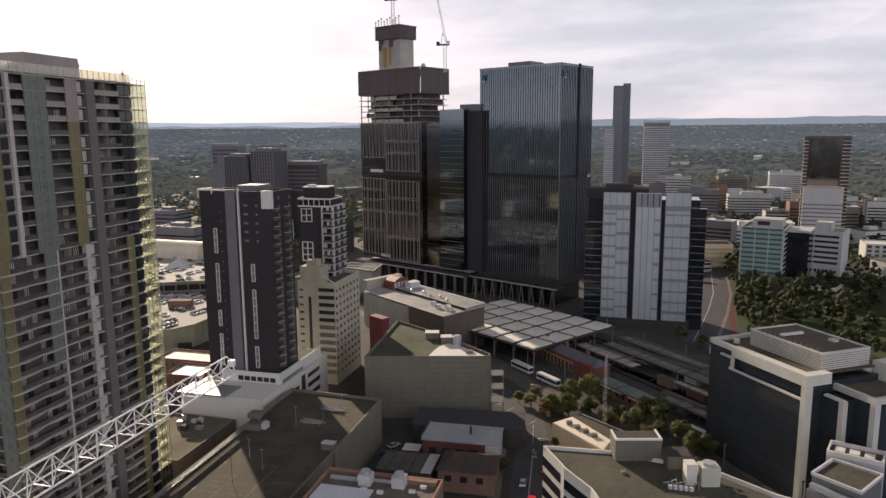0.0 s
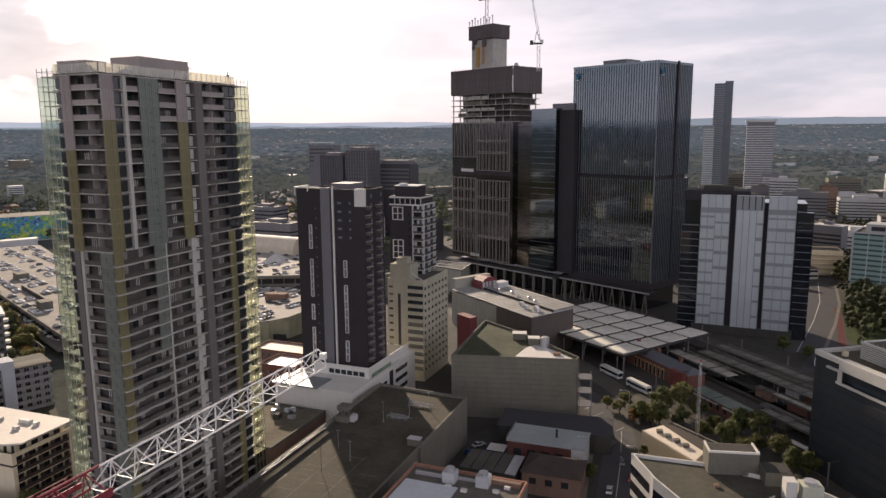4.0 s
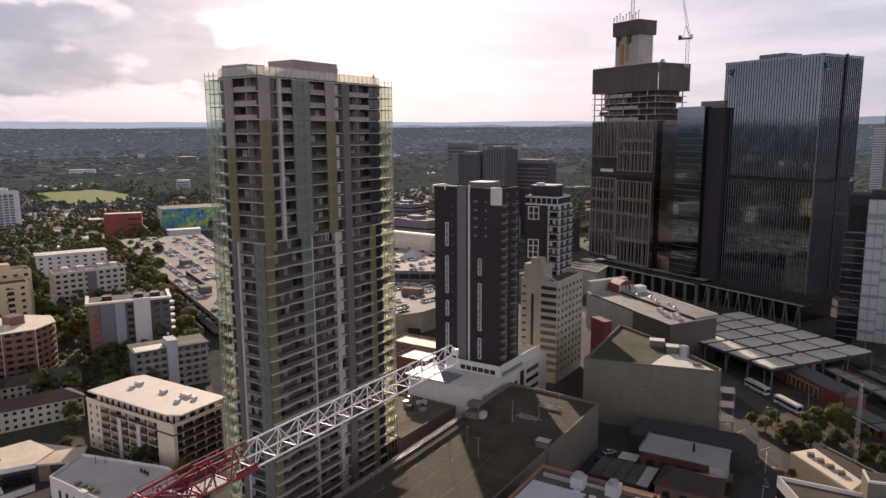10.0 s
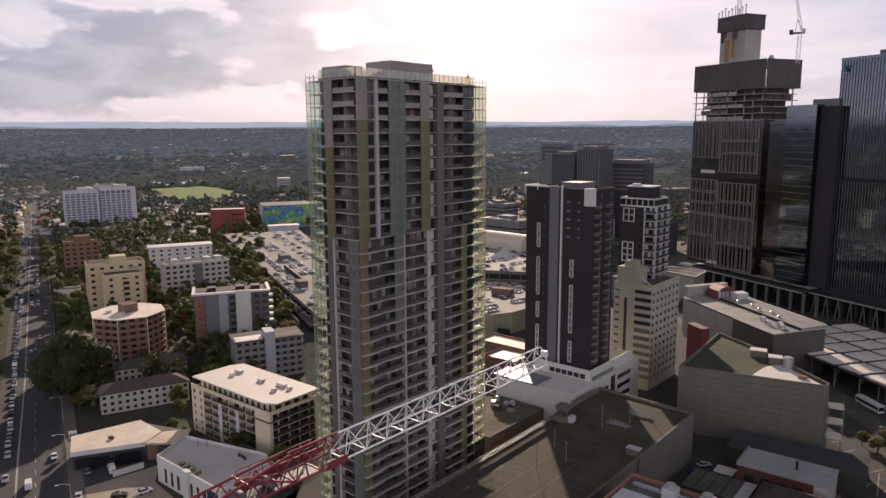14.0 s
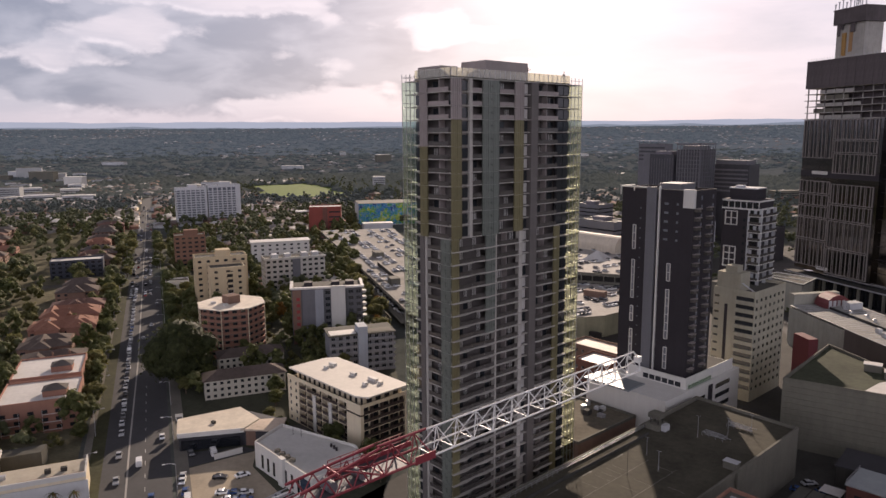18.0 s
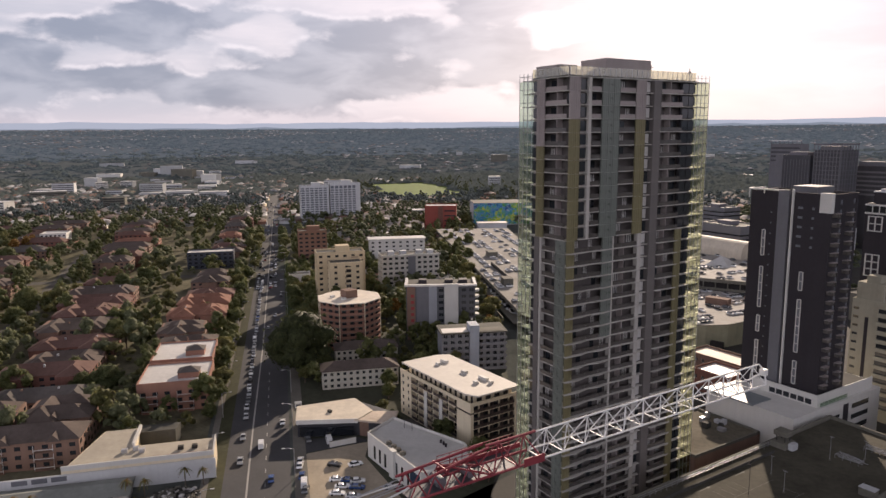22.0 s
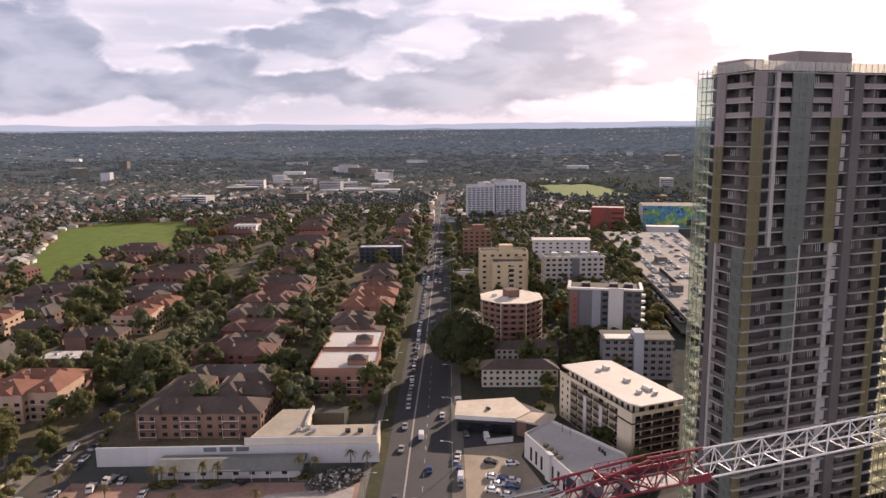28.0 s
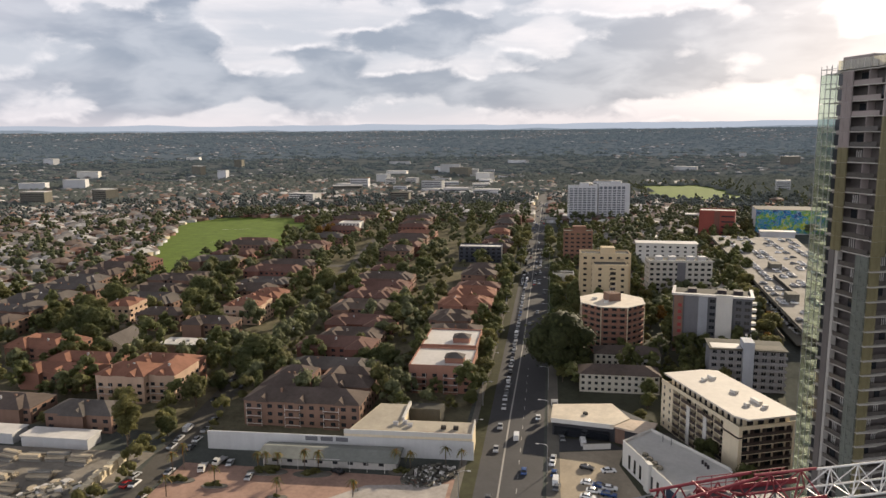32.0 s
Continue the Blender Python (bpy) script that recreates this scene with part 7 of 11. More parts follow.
def grey_slab_flats():
    root = thing("grey_balcony_flats", -197.7, 210.3, 0, 52, "grey concrete flats with long balconies and a pale blue stair tower", "flats")
    lx, ly, h = 27.6, 13.0, 16.5
    G1 = mat("weathered_grey_render", (0.21, 0.21, 0.22), 0.85, 0, 1.2, 0.15, 0.1, 0.2)
    wall = Geo()
    for side in "RBL":
        plain_face(wall, *face_of(lx, ly, side), 0, h)
    facade(wall, root, (0, 0), (1, 0), lx, 0.3, 2.7, 6, 9, 1.8, 1.5, 0.8, PALE_GREY, GLASS, skip=lambda i, j: j == 4)
    part("wall", wall, G1, root)
    part("core", Geo().box(0.4, lx - 0.4, 0.4, ly - 0.4, 0, h - 0.4), INTERIOR, root)
    part("roof", Geo().box(-0.6, lx + 0.6, -1.0, ly + 0.6, h, h + 0.5), ROOF_GREY, root)
    part("roof_sheet", Geo().box(0.4, 11.4, 0.2, 7, h + 0.5, h + 0.6), ROOF_WHITE, root)
    part("roof_sheet", Geo().box(16, 27, 0.2, 6, h + 0.5, h + 0.6), CONCRETE, root)
    st = part("stair_tower", Geo().box(11.8, 15.8, -1.6, 6, 0, h + 3.6), mat("pale_blue_paint", (0.31, 0.34, 0.385), 0.7, 0, 1, 0.1, 0, 0.1), root, "pale blue stair tower")
    part("aerials", Geo().tube((13, 1, h + 3.6), (13, 1, h + 6.5), 0.08, 5).tube((14.8, 2, h + 3.6), (14.8, 2, h + 5.8), 0.08, 5).box(12.6, 13.4, 0.8, 1.2, h + 5.4, h + 6.3), WHITE, st)
    for k in range(6):
        for a, b in ((-0.3, 11.5), (16.1, lx + 0.3)):
            part("balcony", Geo().box(a, b, -1.5, -1.35, 0.4 + 2.7 * k, 1.5 + 2.7 * k).box(a, b, -1.35, -0.003, 0.3 + 2.7 * k, 0.5 + 2.7 * k), G1, root)


grey_slab_flats()


def cream_flats():
    root = thing("cream_corner_flats", -178.9, 168.2, 0, -12.6, "cream rendered flats with dark balconies and a pale overhanging roof", "flats")
    lx, ly, h = 42.5, 19.0, 15.6
    wall = Geo()
    fh = 2.6
    for side in "BL":
        plain_face(wall, *face_of(lx, ly, side), 0, h)
    facade(wall, root, (0, 0), (1, 0), 7.0, 0, fh, 6, 2, 1.1, 1.3, 0.7, PALE_GREY, GLASS)
    plain_face(wall, (35, 0), (1, 0), 7.5, 0, h)
    plain_face(wall, (7, 1.8), (1, 0), 28, 0, h)
    plain_face(wall, (7, 0), (0, 1), 1.8, 0, h)
    plain_face(wall, (35, 1.8), (0, -1), 1.8, 0, h)
    plain_face(wall, (lx, 0), (0, 1), 1.2, 0, h)
    plain_face(wall, (lx - 1.8, 1.2), (0, 1), ly - 2.2, 0, h)
    plain_face(wall, (lx, ly - 1.0), (0, 1), 1.0, 0, h)
    wall.quad((lx, 1.2, 0), (lx - 1.8, 1.2, 0), (lx - 1.8, 1.2, h), (lx, 1.2, h))
    wall.quad((lx - 1.8, ly - 1, 0), (lx, ly - 1, 0), (lx, ly - 1, h), (lx - 1.8, ly - 1, h))
    part("wall", wall, CREAM, root)
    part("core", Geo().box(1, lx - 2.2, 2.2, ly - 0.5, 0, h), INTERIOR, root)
    win = Geo().box(0, 2.3, 1.7, 1.795, 0, 2.1).mesh("balcony_door", GLASS)
    rail_m = Geo().box(0, 4.4, 0.05, 0.12, 0, 1.0).mesh("balcony_rail", mat("brown_steel", (0.06, 0.045, 0.04), 0.6, 0.3))
    slab = Geo().box(0, 4.55, 0, 1.8, -0.2, 0).mesh("balcony_slab", CREAM)
    fin = Geo().box(-0.12, 0.12, -0.1, 1.8, 0, fh).mesh("balcony_fin", CREAM)
    for i in range(6):
        for j in range(6):
            x, z = 7.2 + 4.65 * j, 0.25 + fh * i
            part("balcony_slab", slab, None, root, at=pose(x, 0, z))
            part("balcony_rail", rail_m, None, root, at=pose(x, 0, z))
            part("balcony_door", win, None, root, at=pose(x + 1.0, 0, z))
            if j in (2, 4):
                part("balcony_fin", Geo().box(-0.9, 0.9, -0.1, 0.2, -0.2, fh - 0.2), WHITE, root, at=pose(x, 0, z)) if i < 5 else None
            else:
                part("balcony_fin", fin, None, root, at=pose(x, 0, z))
    slab2 = Geo().box(lx - 1.8, lx, 1.2, ly - 1, -0.2, 0).mesh("balcony_slab", CREAM)
    rail2 = Geo().box(lx - 0.12, lx - 0.05, 1.3, ly - 1.1, 0, 1.0).mesh("balcony_rail", MATS["brown_steel"])
    for i in range(6):
        z = 0.25 + fh * i
        part("balcony_slab", slab2, None, root, at=pose(0, 0, z))
        part("balcony_rail", rail2, None, root, at=pose(0, 0, z))
        for j in range(4):
            part("balcony_door", Geo().box(lx - 1.795, lx - 1.7, 2.0 + 4.1 * j, 4.2 + 4.1 * j, z, z + 2.1), GLASS, root)
            part("balcony_fin", Geo().box(lx - 1.79, lx - 0.2, 5.0 + 4.1 * j, 5.2 + 4.1 * j, z, z + fh - 0.2), MATS["brown_steel"], root)
    part("top_band", Geo().box(-0.1, lx + 0.1, -0.1, 0.2, h, h + 1.2).box(lx - 0.2, lx + 0.1, 0.2, ly, h, h + 1.2), CREAM, root)
    part("penthouse", Geo().box(2.5, lx - 2, 2.4, ly - 1, h, h + 3.0), INTERIOR, root)
    for j in range(13):
        part("penthouse_pier", Geo().box(2.5 + 2.95 * j, 4.0 + 2.95 * j, 2.25, 2.398, h, h + 3.0), CREAM, root)
    for j in range(5):
        part("penthouse_pier", Geo().box(lx - 1.998, lx - 1.85, 2.4 + 3.6 * j, 3.8 + 3.6 * j, h, h + 3.0), CREAM, root)
    part("roof", Geo().prism([(0.5, 0.3), (lx - 3, 0.2), (lx + 0.9, 2.5), (lx + 0.9, ly + 0.3), (3.0, ly + 0.3), (0.8, ly - 4)], h + 3.0, h + 3.5), mat("pale_cream_roof", (0.58, 0.54, 0.475), 0.7, 0, 0.8, 0.08, 0.05, 0.1), root, "broad pale overhanging roof")
    for x, y, w in ((8, 12, 3.2), (10, 8.5, 1.6), (22, 11, 2.4), (30, 12.5, 4.0), (33, 8, 1.5), (36, 12, 1.2)):
        part("roof_unit", Geo().box(x, x + w, y, y + 1.4, h + 3.5, h + 4.4), WHITE, root)
    part("step_terrace", Geo().box(35.2, lx + 0.3, -0.4, 1.2, h - 2.4, h - 2.1), MATS["brown_steel"], root)


cream_flats()


def low_white_showroom():
    root = thing("white_showroom", 0, 0, 0, 0, "low white showroom with a pale grey roof and roof fans", "showroom")
    foot = [(-160.5, 136.3), (-129.0, 128.6), (-124.5, 146.0), (-133.0, 151.2), (-163.5, 150.2)]
    part("wall", Geo().prism(foot, 0, 7.2), WHITE, root)
    part("roof", Geo().prism([(-159.6, 137.2), (-129.7, 129.8), (-125.6, 145.6), (-133.3, 150.2), (-162.4, 149.3)], 7.2, 7.5), mat("pale_grey_roof", (0.46, 0.455, 0.43), 0.7, 0, 0.6, 0.1, 0.05, 0.18), root)
    for i in range(5):
        a, b = Vector(foot[i]), Vector(foot[(i + 1) % 5])
        d = (b - a).normalized()
        part("parapet", Geo().obox((a + b) / 2 + Vector((-d.y, d.x)) * 0.15, d, (b - a).length, 0.3, 7.2, 8.1), WHITE, root)
    d = Vector((31.5, -7.7)).normalized()
    for k in range(7):
        c = Vector((-156, 135.2)) + d * (k * 3.4)
        part("window", Geo().obox(c - Vector((-d.y, d.x)) * 0.03, d, 1.2, 0.1, 1.0, 5.2), GLASS_DARK, root)
    part("blade", Geo().obox(Vector((-144.5, 132.2)), d, 2.6, 1.4, 0, 8.6), WHITE, root)
    part("dark_corner", Geo().obox(Vector((-132.5, 129.4)), d, 5, 0.3, 0.5, 6.5), mat("blue_black_glass", (0.02, 0.035, 0.06), 0.1), root)
    for k in range(4):
        p = Vector((-150, 135.8)) + d * (k * 2.8)
        u = part("roof_fan", Geo().tube((p.x, p.y, 7.5), (p.x, p.y, 8.3), 0.9, 14), CONCRETE, root)
        part("fan_rim", Geo().tube((p.x, p.y, 8.3), (p.x, p.y, 8.4), 0.6, 12), DARK_PANEL, u)
    for x, y in ((-139, 147), (-137.5, 146.6), (-136, 146)):
        part("roof_vent", Geo().tube((x, y, 7.5), (x, y, 8.5), 0.35, 8), DARK_PANEL, root)
    for x, y in ((-155, 147), (-152, 147.5)):
        part("roof_post", Geo().tube((x, y, 7.5), (x, y, 10.0), 0.08, 5), DARK_PANEL, root)


low_white_showroom()


def corner_shops():
    root = thing("corner_shop_row", 0, 0, 0, 0, "low row of shops with cream roof sheets and a dark front", "shops")
    part("wall", Geo().prism([(-188.7, 129.8), (-175.1, 144.3), (-164.2, 150.1), (-170, 158), (-189.7, 156.1), (-198.7, 137.1)], 0, 5.2), mat("dark_shopfront", (0.035, 0.035, 0.04), 0.5), root)
    part("roof", Geo().prism([(-189.0, 129.3), (-174.6, 144.2), (-176.6, 152.6), (-190.2, 156.0), (-199.2, 137.1)], 5.2, 6.0), mat("cream_roof_sheet", (0.50, 0.44, 0.35), 0.7, 0, 0.6, 0.12, 0.05, 0.25), root)
    part("roof_wing", Geo().prism([(-174.4, 144.0), (-163.6, 150.0), (-170, 158.6), (-176.4, 152.5)], 5.2, 5.8), mat("worn_cream_sheet", (0.48, 0.40, 0.32), 0.8, 0, 0.4, 0.3, 0.1, 0.35), root)
    part("fascia", Geo().obox((-181.8, 136.8), (0.686, 0.728), 20.5, 0.3, 4.6, 6.1), WHITE, root)
    part("brick_pier", Geo().obox((-169.6, 147.4), (0.88, 0.47), 11.0, 0.3, 0, 5.2), BRICK_BROWN, root)
    part("shop_window", Geo().obox((-181.5, 136.4), (0.686, 0.728), 18.0, 0.3, 0.6, 3.6), GLASS_DARK, root)
    part("roof_vent", Geo().box(-187, -185.5, 141, 142, 6, 6.8), CONC_DARK, root)
    solid("pavement_car_lot", Geo().prism([(-177.5, 121.5), (-150.5, 104.5), (-130, 124), (-161, 135.5), (-168.5, 143.8)], 0.0, 0.06), mat("sandy_concrete", (0.31, 0.265, 0.20), 0.9, 0, 0.8, 0.2, 0.1, 0.25), "pale sandy concrete car lot", "car lot", kind="structure")
    solid("pavement_shop_yard", Geo().prism([(-187.5, 128.5), (-178, 122), (-168.8, 144), (-174.5, 143.5)], 0.0, 0.07), ASPHALT, "dark asphalt yard before the shops", "yard", kind="structure")
    root = thing("white_boundary_wall", -174.5, 132.0, 0, 68, "low white wall beside the car lot", "wall")
    part("wall", Geo().box(0, 9, -0.1, 0.1, 0, 2.0), WHITE, root)
    part("coping", Geo().box(-0.1, 9.1, -0.2, 0.2, 2.0, 2.15), CONCRETE, root)


corner_shops()


# ---- towers and halls further off ----
def white_slab_tower():
    W = mat("cool_white_render", (0.50, 0.505, 0.51), 0.7, 0, 1, 0.08, 0.0, 0.1)
    bal = Geo().box(0, 3.9, -1.5, -0.16, 0, 0.95).mesh("balcony", W)
    for x, y, lx, h in ((-688.5, 492, 33, 40.5), (-671.5, 522, 36, 42.5)):
        b = block("white_slab_tower", x, y, 60, lx, 18, h, W, "", "white residential slab tower with columns of balconies", "apartment tower", group="white slab towers")
        n = int(lx / 5.2)
        for j in range(n):
            # no recess is cut; a dark panel paints the shade behind each balcony column
            part("balcony_recess", Geo().box(0.7 + 5.2 * j, 4.4 + 5.2 * j, -0.15, -0.01, 3, h - 2), mat("grey_recess_wall", (0.13, 0.14, 0.16), 0.8), b)
            for k in range(13):
                part("balcony", bal, None, b, at=pose(0.6 + 5.2 * j, 0, 3.2 + 2.75 * k))
        for k in range(13):
            part("window_band", Geo().box(-0.08, -0.003, 2, 6, 3.6 + 2.75 * k, 4.9 + 2.75 * k), GLASS, b)
        part("roof_room", Geo().box(lx * 0.4, lx * 0.7, 4, 12, h, h + 4), W, b)


white_slab_tower()

b_ = block("brick_office", -520.3, 528.5, 40.6, 33, 22, 25, mat("deep_red_brick", (0.23, 0.065, 0.05), 0.88, 0, 4, 0.2, 0.1, 0.15), "", "deep red brick block with a pale flat roof", "building", roof_mat=ROOF_WHITE)
part("shadow_bay", Geo().box(14, 19, -0.6, -0.01, 0, 25), BRICK, b_)
for k in range(4):
    part("window_band", Geo().box(20.5, 32, -0.1, -0.01, 4 + 5.2 * k, 5.4 + 5.2 * k), GLASS, b_)
part("awning", Geo().box(-14, 0, 2, 14, 20.5, 21.4), ROOF_WHITE, b_)


def mural_hall():
    m = bpy.data.materials.new("painted_mural")
    m.use_nodes = True
    nt = m.node_tree
    N, L = nt.nodes.new, nt.links.new
    tc, vo, no, mx, cr, ed = N("ShaderNodeTexCoord"), N("ShaderNodeTexVoronoi"), N("ShaderNodeTexNoise"), N("ShaderNodeMix"), N("ShaderNodeValToRGB"), N("ShaderNodeTexVoronoi")
    for v in (vo, ed):
        L(tc.outputs["Object"], v.inputs["Vector"])
        v.inputs["Scale"].default_value = 0.42
    ed.feature = "DISTANCE_TO_EDGE"
    L(tc.outputs["Object"], no.inputs["Vector"])
    no.inputs["Scale"].default_value = 0.07
    sep = N("ShaderNodeSeparateColor")
    L(vo.outputs["Color"], sep.inputs[0])
    add = N("ShaderNodeMath")
    add.operation = "MULTIPLY_ADD"
    L(sep.outputs[0], add.inputs[0])
    add.inputs[1].default_value = 0.35
    L(no.outputs["Fac"], add.inputs[2])
    L(add.outputs[0], cr.inputs[0])
    e = cr.color_ramp.elements
    e[0].position, e[0].color = 0.42, (0.01, 0.05, 0.16, 1)
    e[1].position, e[1].color = 0.92, (0.50, 0.50, 0.02, 1)
    for p, c in ((0.52, (0.01, 0.15, 0.38, 1)), (0.64, (0.02, 0.20, 0.30, 1)), (0.72, (0.06, 0.24, 0.05, 1)), (0.82, (0.22, 0.36, 0.03, 1))):
        k = e.new(p)
        k.color = c
    gt = N("ShaderNodeMath")
    gt.operation = "GREATER_THAN"
    L(ed.outputs["Distance"], gt.inputs[0])
    gt.inputs[1].default_value = 0.03
    mx.data_type = "RGBA"
    L(gt.outputs[0], mx.inputs[0])
    mx.inputs[6].default_value = (0.30, 0.40, 0.48, 1)
    L(cr.outputs[0], mx.inputs[7])
    b = nt.nodes["Principled BSDF"]
    L(mx.outputs[2], b.inputs["Base Color"])
    b.inputs["Roughness"].default_value = 0.8
    root = thing("mural_hall", -507.4, 592.3, 0, 46.6, "large hall with a blue, green and yellow painted wall", "hall")
    part("wall", Geo().box(0, 66, 0.3, 40, 0, 24), PALE_GREY, root)
    part("mural", Geo().box(0, 66, 0, 0.297, 1, 24), m, root, "mural of blue and green cells in pale outlines")
    part("roof", Geo().box(-0.2, 66.2, 0.3, 40.5, 24, 24.4), ROOF_GREY, root)
    root = thing("white_carpark_kiosk", -470, 556, 0, 46.6, "low white entrance building by the mural hall", "building")
    part("wall", Geo().box(0, 30, 0, 12, 0, 8), PALE_GREY, root)
    part("roof", Geo().box(-0.6, 30.6, -0.6, 12.6, 8, 9), ROOF_WHITE, root)


mural_hall()


def parking_station():
    root = thing("parking_station", 0, 0, 0, 0, "broad open parking decks in pale concrete full of cars", "parking building")
    top = mat("pale_deck", (0.26, 0.245, 0.22), 0.9, 0, 0.3, 0.15, 0.1, 0.25)
    foot = [(-356, 401), (-217, 289), (-190, 312), (-250, 380), (-425, 548), (-478, 498)]
    part("deck", Geo().prism(foot, 7.2, 8.0), top, root)
    part("lower_deck", Geo().prism(foot, 0, 0.4), CONC_DARK, root)
    part("mid_deck", Geo().prism([(-357, 396), (-214, 281), (-209, 287), (-352, 402)], 3.6, 4.2), CONCRETE, root)
    a, b = Vector((-356, 401)), Vector((-217, 289))
    d = (b - a).normalized()
    nrm = Vector((-d.y, d.x))
    part("parapet", Geo().obox((a + b) / 2, d, (b - a).length, 0.4, 8.0, 9.1), CONCRETE, root)
    part("parapet", Geo().obox((a + b) / 2 - nrm * 8, d, (b - a).length, 0.4, 4.2, 5.3), CONCRETE, root)
    part("parapet", Geo().obox((-417, 449.5), ((Vector((-356, 401)) - Vector((-478, 498))).normalized()), 156, 0.4, 8.0, 9.1), CONCRETE, root)
    for k in range(24):
        p = a.lerp(b, (k + 0.5) / 24)
        part("column", Geo().obox(p + nrm * 0.6, d, 0.6, 0.6, 0.4, 7.2), CONCRETE, root)
        q = p - nrm * 7.6
        part("column", Geo().obox(q, d, 0.6, 0.6, 0, 3.6), CONCRETE, root)
    # solid dark block paints the shade between the open decks
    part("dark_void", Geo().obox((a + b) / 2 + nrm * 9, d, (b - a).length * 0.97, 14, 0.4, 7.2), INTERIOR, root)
    part("ramp_wall", Geo().obox(a.lerp(b, 0.42) + nrm * 14, d, 60, 0.5, 8.0, 10.5), CONC_DARK, root)
    part("stair_box", Geo().obox(a.lerp(b, 0.62) + nrm * 10, d, 9, 6, 8.0, 12.5), CONCRETE, root)
    part("stair_box", Geo().obox(a.lerp(b, 0.05) + nrm * 22, d, 11, 7, 8.0, 12.0), CONCRETE, root)
    # red lane beside the decks
    solid("pavement_deck_forecourt", Geo().prism([(-520, 525), (-478, 498), (-425, 548), (-470, 600)], 0.0, 0.3), mat("faded_red_paving", (0.28, 0.17, 0.14), 0.9), "faded red paving by the brick block", "paving", kind="structure")


parking_station()


def market_area():
    solid("pavement_market", Geo().prism([(-232, 545), (-135, 356), (-108, 372), (-120, 540), (-175, 640)], 0.0, 0.05), mat("dusty_lot", (0.24, 0.218, 0.185), 0.9, 0, 0.2, 0.2, 0.1, 0.3), "dusty pale ground of an open car lot", "car lot", kind="structure")
    wallm = mat("olive_cream_wall", (0.27, 0.26, 0.18), 0.8, 0, 0.5, 0.15, 0.0, 0.2)
    deckm = mat("sunlit_roof_deck", (0.34, 0.32, 0.29), 0.85, 0, 0.3, 0.15, 0.1, 0.25)
    root = thing("shopping_centre", 0, 0, 0, 0, "large shopping centre with a curved olive wall and rooftop parking decks", "shopping centre")
    front = [(-206, 352), (-186, 330), (-165, 318), (-150, 313), (-138, 313.5), (-129, 318), (-122, 326), (-118, 338), (-116, 352)]
    for a, b in zip(front, front[1:]):
        a, b = Vector(a), Vector(b)
        d = (b - a).normalized()
        part("wall_panel", Geo().obox((a + b) / 2, d, (b - a).length, 0.4, 0, 10.6), wallm, root)
        part("parapet_cap", Geo().obox((a + b) / 2, d, (b - a).length + 0.1, 0.7, 10.61, 10.9), CONCRETE, root)
    part("deck", Geo().prism([(x + 0.4, y + 0.6) for x, y in front] + [(-116, 402), (-142, 402), (-206, 388)], 8.8, 9.5), deckm, root, "sunlit parking deck")
    # no opening is cut; a dark box paints the entry's shade
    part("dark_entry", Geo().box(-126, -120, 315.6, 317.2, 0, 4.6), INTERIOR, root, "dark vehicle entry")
    for x, y, lx, ly, h, lab in ((-150, 366, 12, 5, 3.4, "dark ramp housing"), (-163, 344, 8, 6, 3.0, "grey stair head"), (-136, 384, 14, 4, 2.6, "brown ramp wall")):
        part("ramp_box", Geo().box(x, x + lx, y, y + ly, 9.5, 9.5 + h), BRICK_BROWN if lx > 8 else CONCRETE, root, lab)
    upper = [(-214, 388), (-142, 403.5), (-130, 470), (-150, 482), (-214, 500)]
    part("upper_deck", Geo().prism(upper, 14.2, 15.0), deckm, root, "upper parking deck")
    # solid near-black block in place of the shade under the upper deck
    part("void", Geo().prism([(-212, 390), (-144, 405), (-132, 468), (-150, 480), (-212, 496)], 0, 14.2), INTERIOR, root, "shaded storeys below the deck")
    a, b = Vector(upper[0]), Vector(upper[1])
    d = (b - a).normalized()
    for z0, z1 in ((14.3, 16.2), (9.6, 11.0)):
        part("spandrel_band", Geo().obox((a + b) / 2, d, (b - a).length, 0.6, z0, z1), CONCRETE, root)
    for k in range(11):
        p = a.lerp(b, (k + 0.5) / 11) + Vector((d.y, -d.x)) * 0.1
        part("column", Geo().obox(p, d, 0.6, 0.5, 11.0, 14.2), CONCRETE, root)
    for x, y, r, h in ((-176, 452, 8.0, 6.0), (-200, 430, 6.0, 4.5)):
        g = Geo()
        n = len(g.v)
        g.v += [(x - r, y - r, 15.1), (x + r, y - r, 15.1), (x + r, y + r, 15.1), (x - r, y + r, 15.1), (x, y, 15.1 + h)]
        g.f += [(n, n + 1, n + 4), (n + 1, n + 2, n + 4), (n + 2, n + 3, n + 4), (n + 3, n, n + 4)]
        part("pyramid_skylight", g, mat("pale_sheet_grey", (0.45, 0.44, 0.42), 0.6, 0, 0.8, 0.1, 0, 0.15), root, "pale peaked roof light")
    # barrel-roofed hall behind the decks
    root = thing("barrel_roofed_hall", -173, 478, 0, 161.6, "cream hall with a long rounded barrel roof", "hall")
    prof = [(0, 9.0)] + [(9 - 9 * math.cos(math.pi * k / 12), 18 + 8.5 * math.sin(math.pi * k / 12)) for k in range(13)] + [(18, 9.0)]
    g = Geo()
    n, q = 0, len(prof)
    g.v += [(0, -y, z) for y, z in prof] + [(72, -y, z) for y, z in prof]
    g.f += [(i, i + 1, q + i + 1, q + i) for i in range(q - 1)] + [tuple(range(q)), tuple(range(2 * q - 1, q - 1, -1))]
    part("barrel_roof", g, mat("cream_roof_sheet", (0.36, 0.345, 0.30), 0.7, 0, 0.5, 0.1, 0, 0.2), root)
    part("wall", Geo().box(0, 72, -18, 0, 0, 9.0), CONCRETE, root)
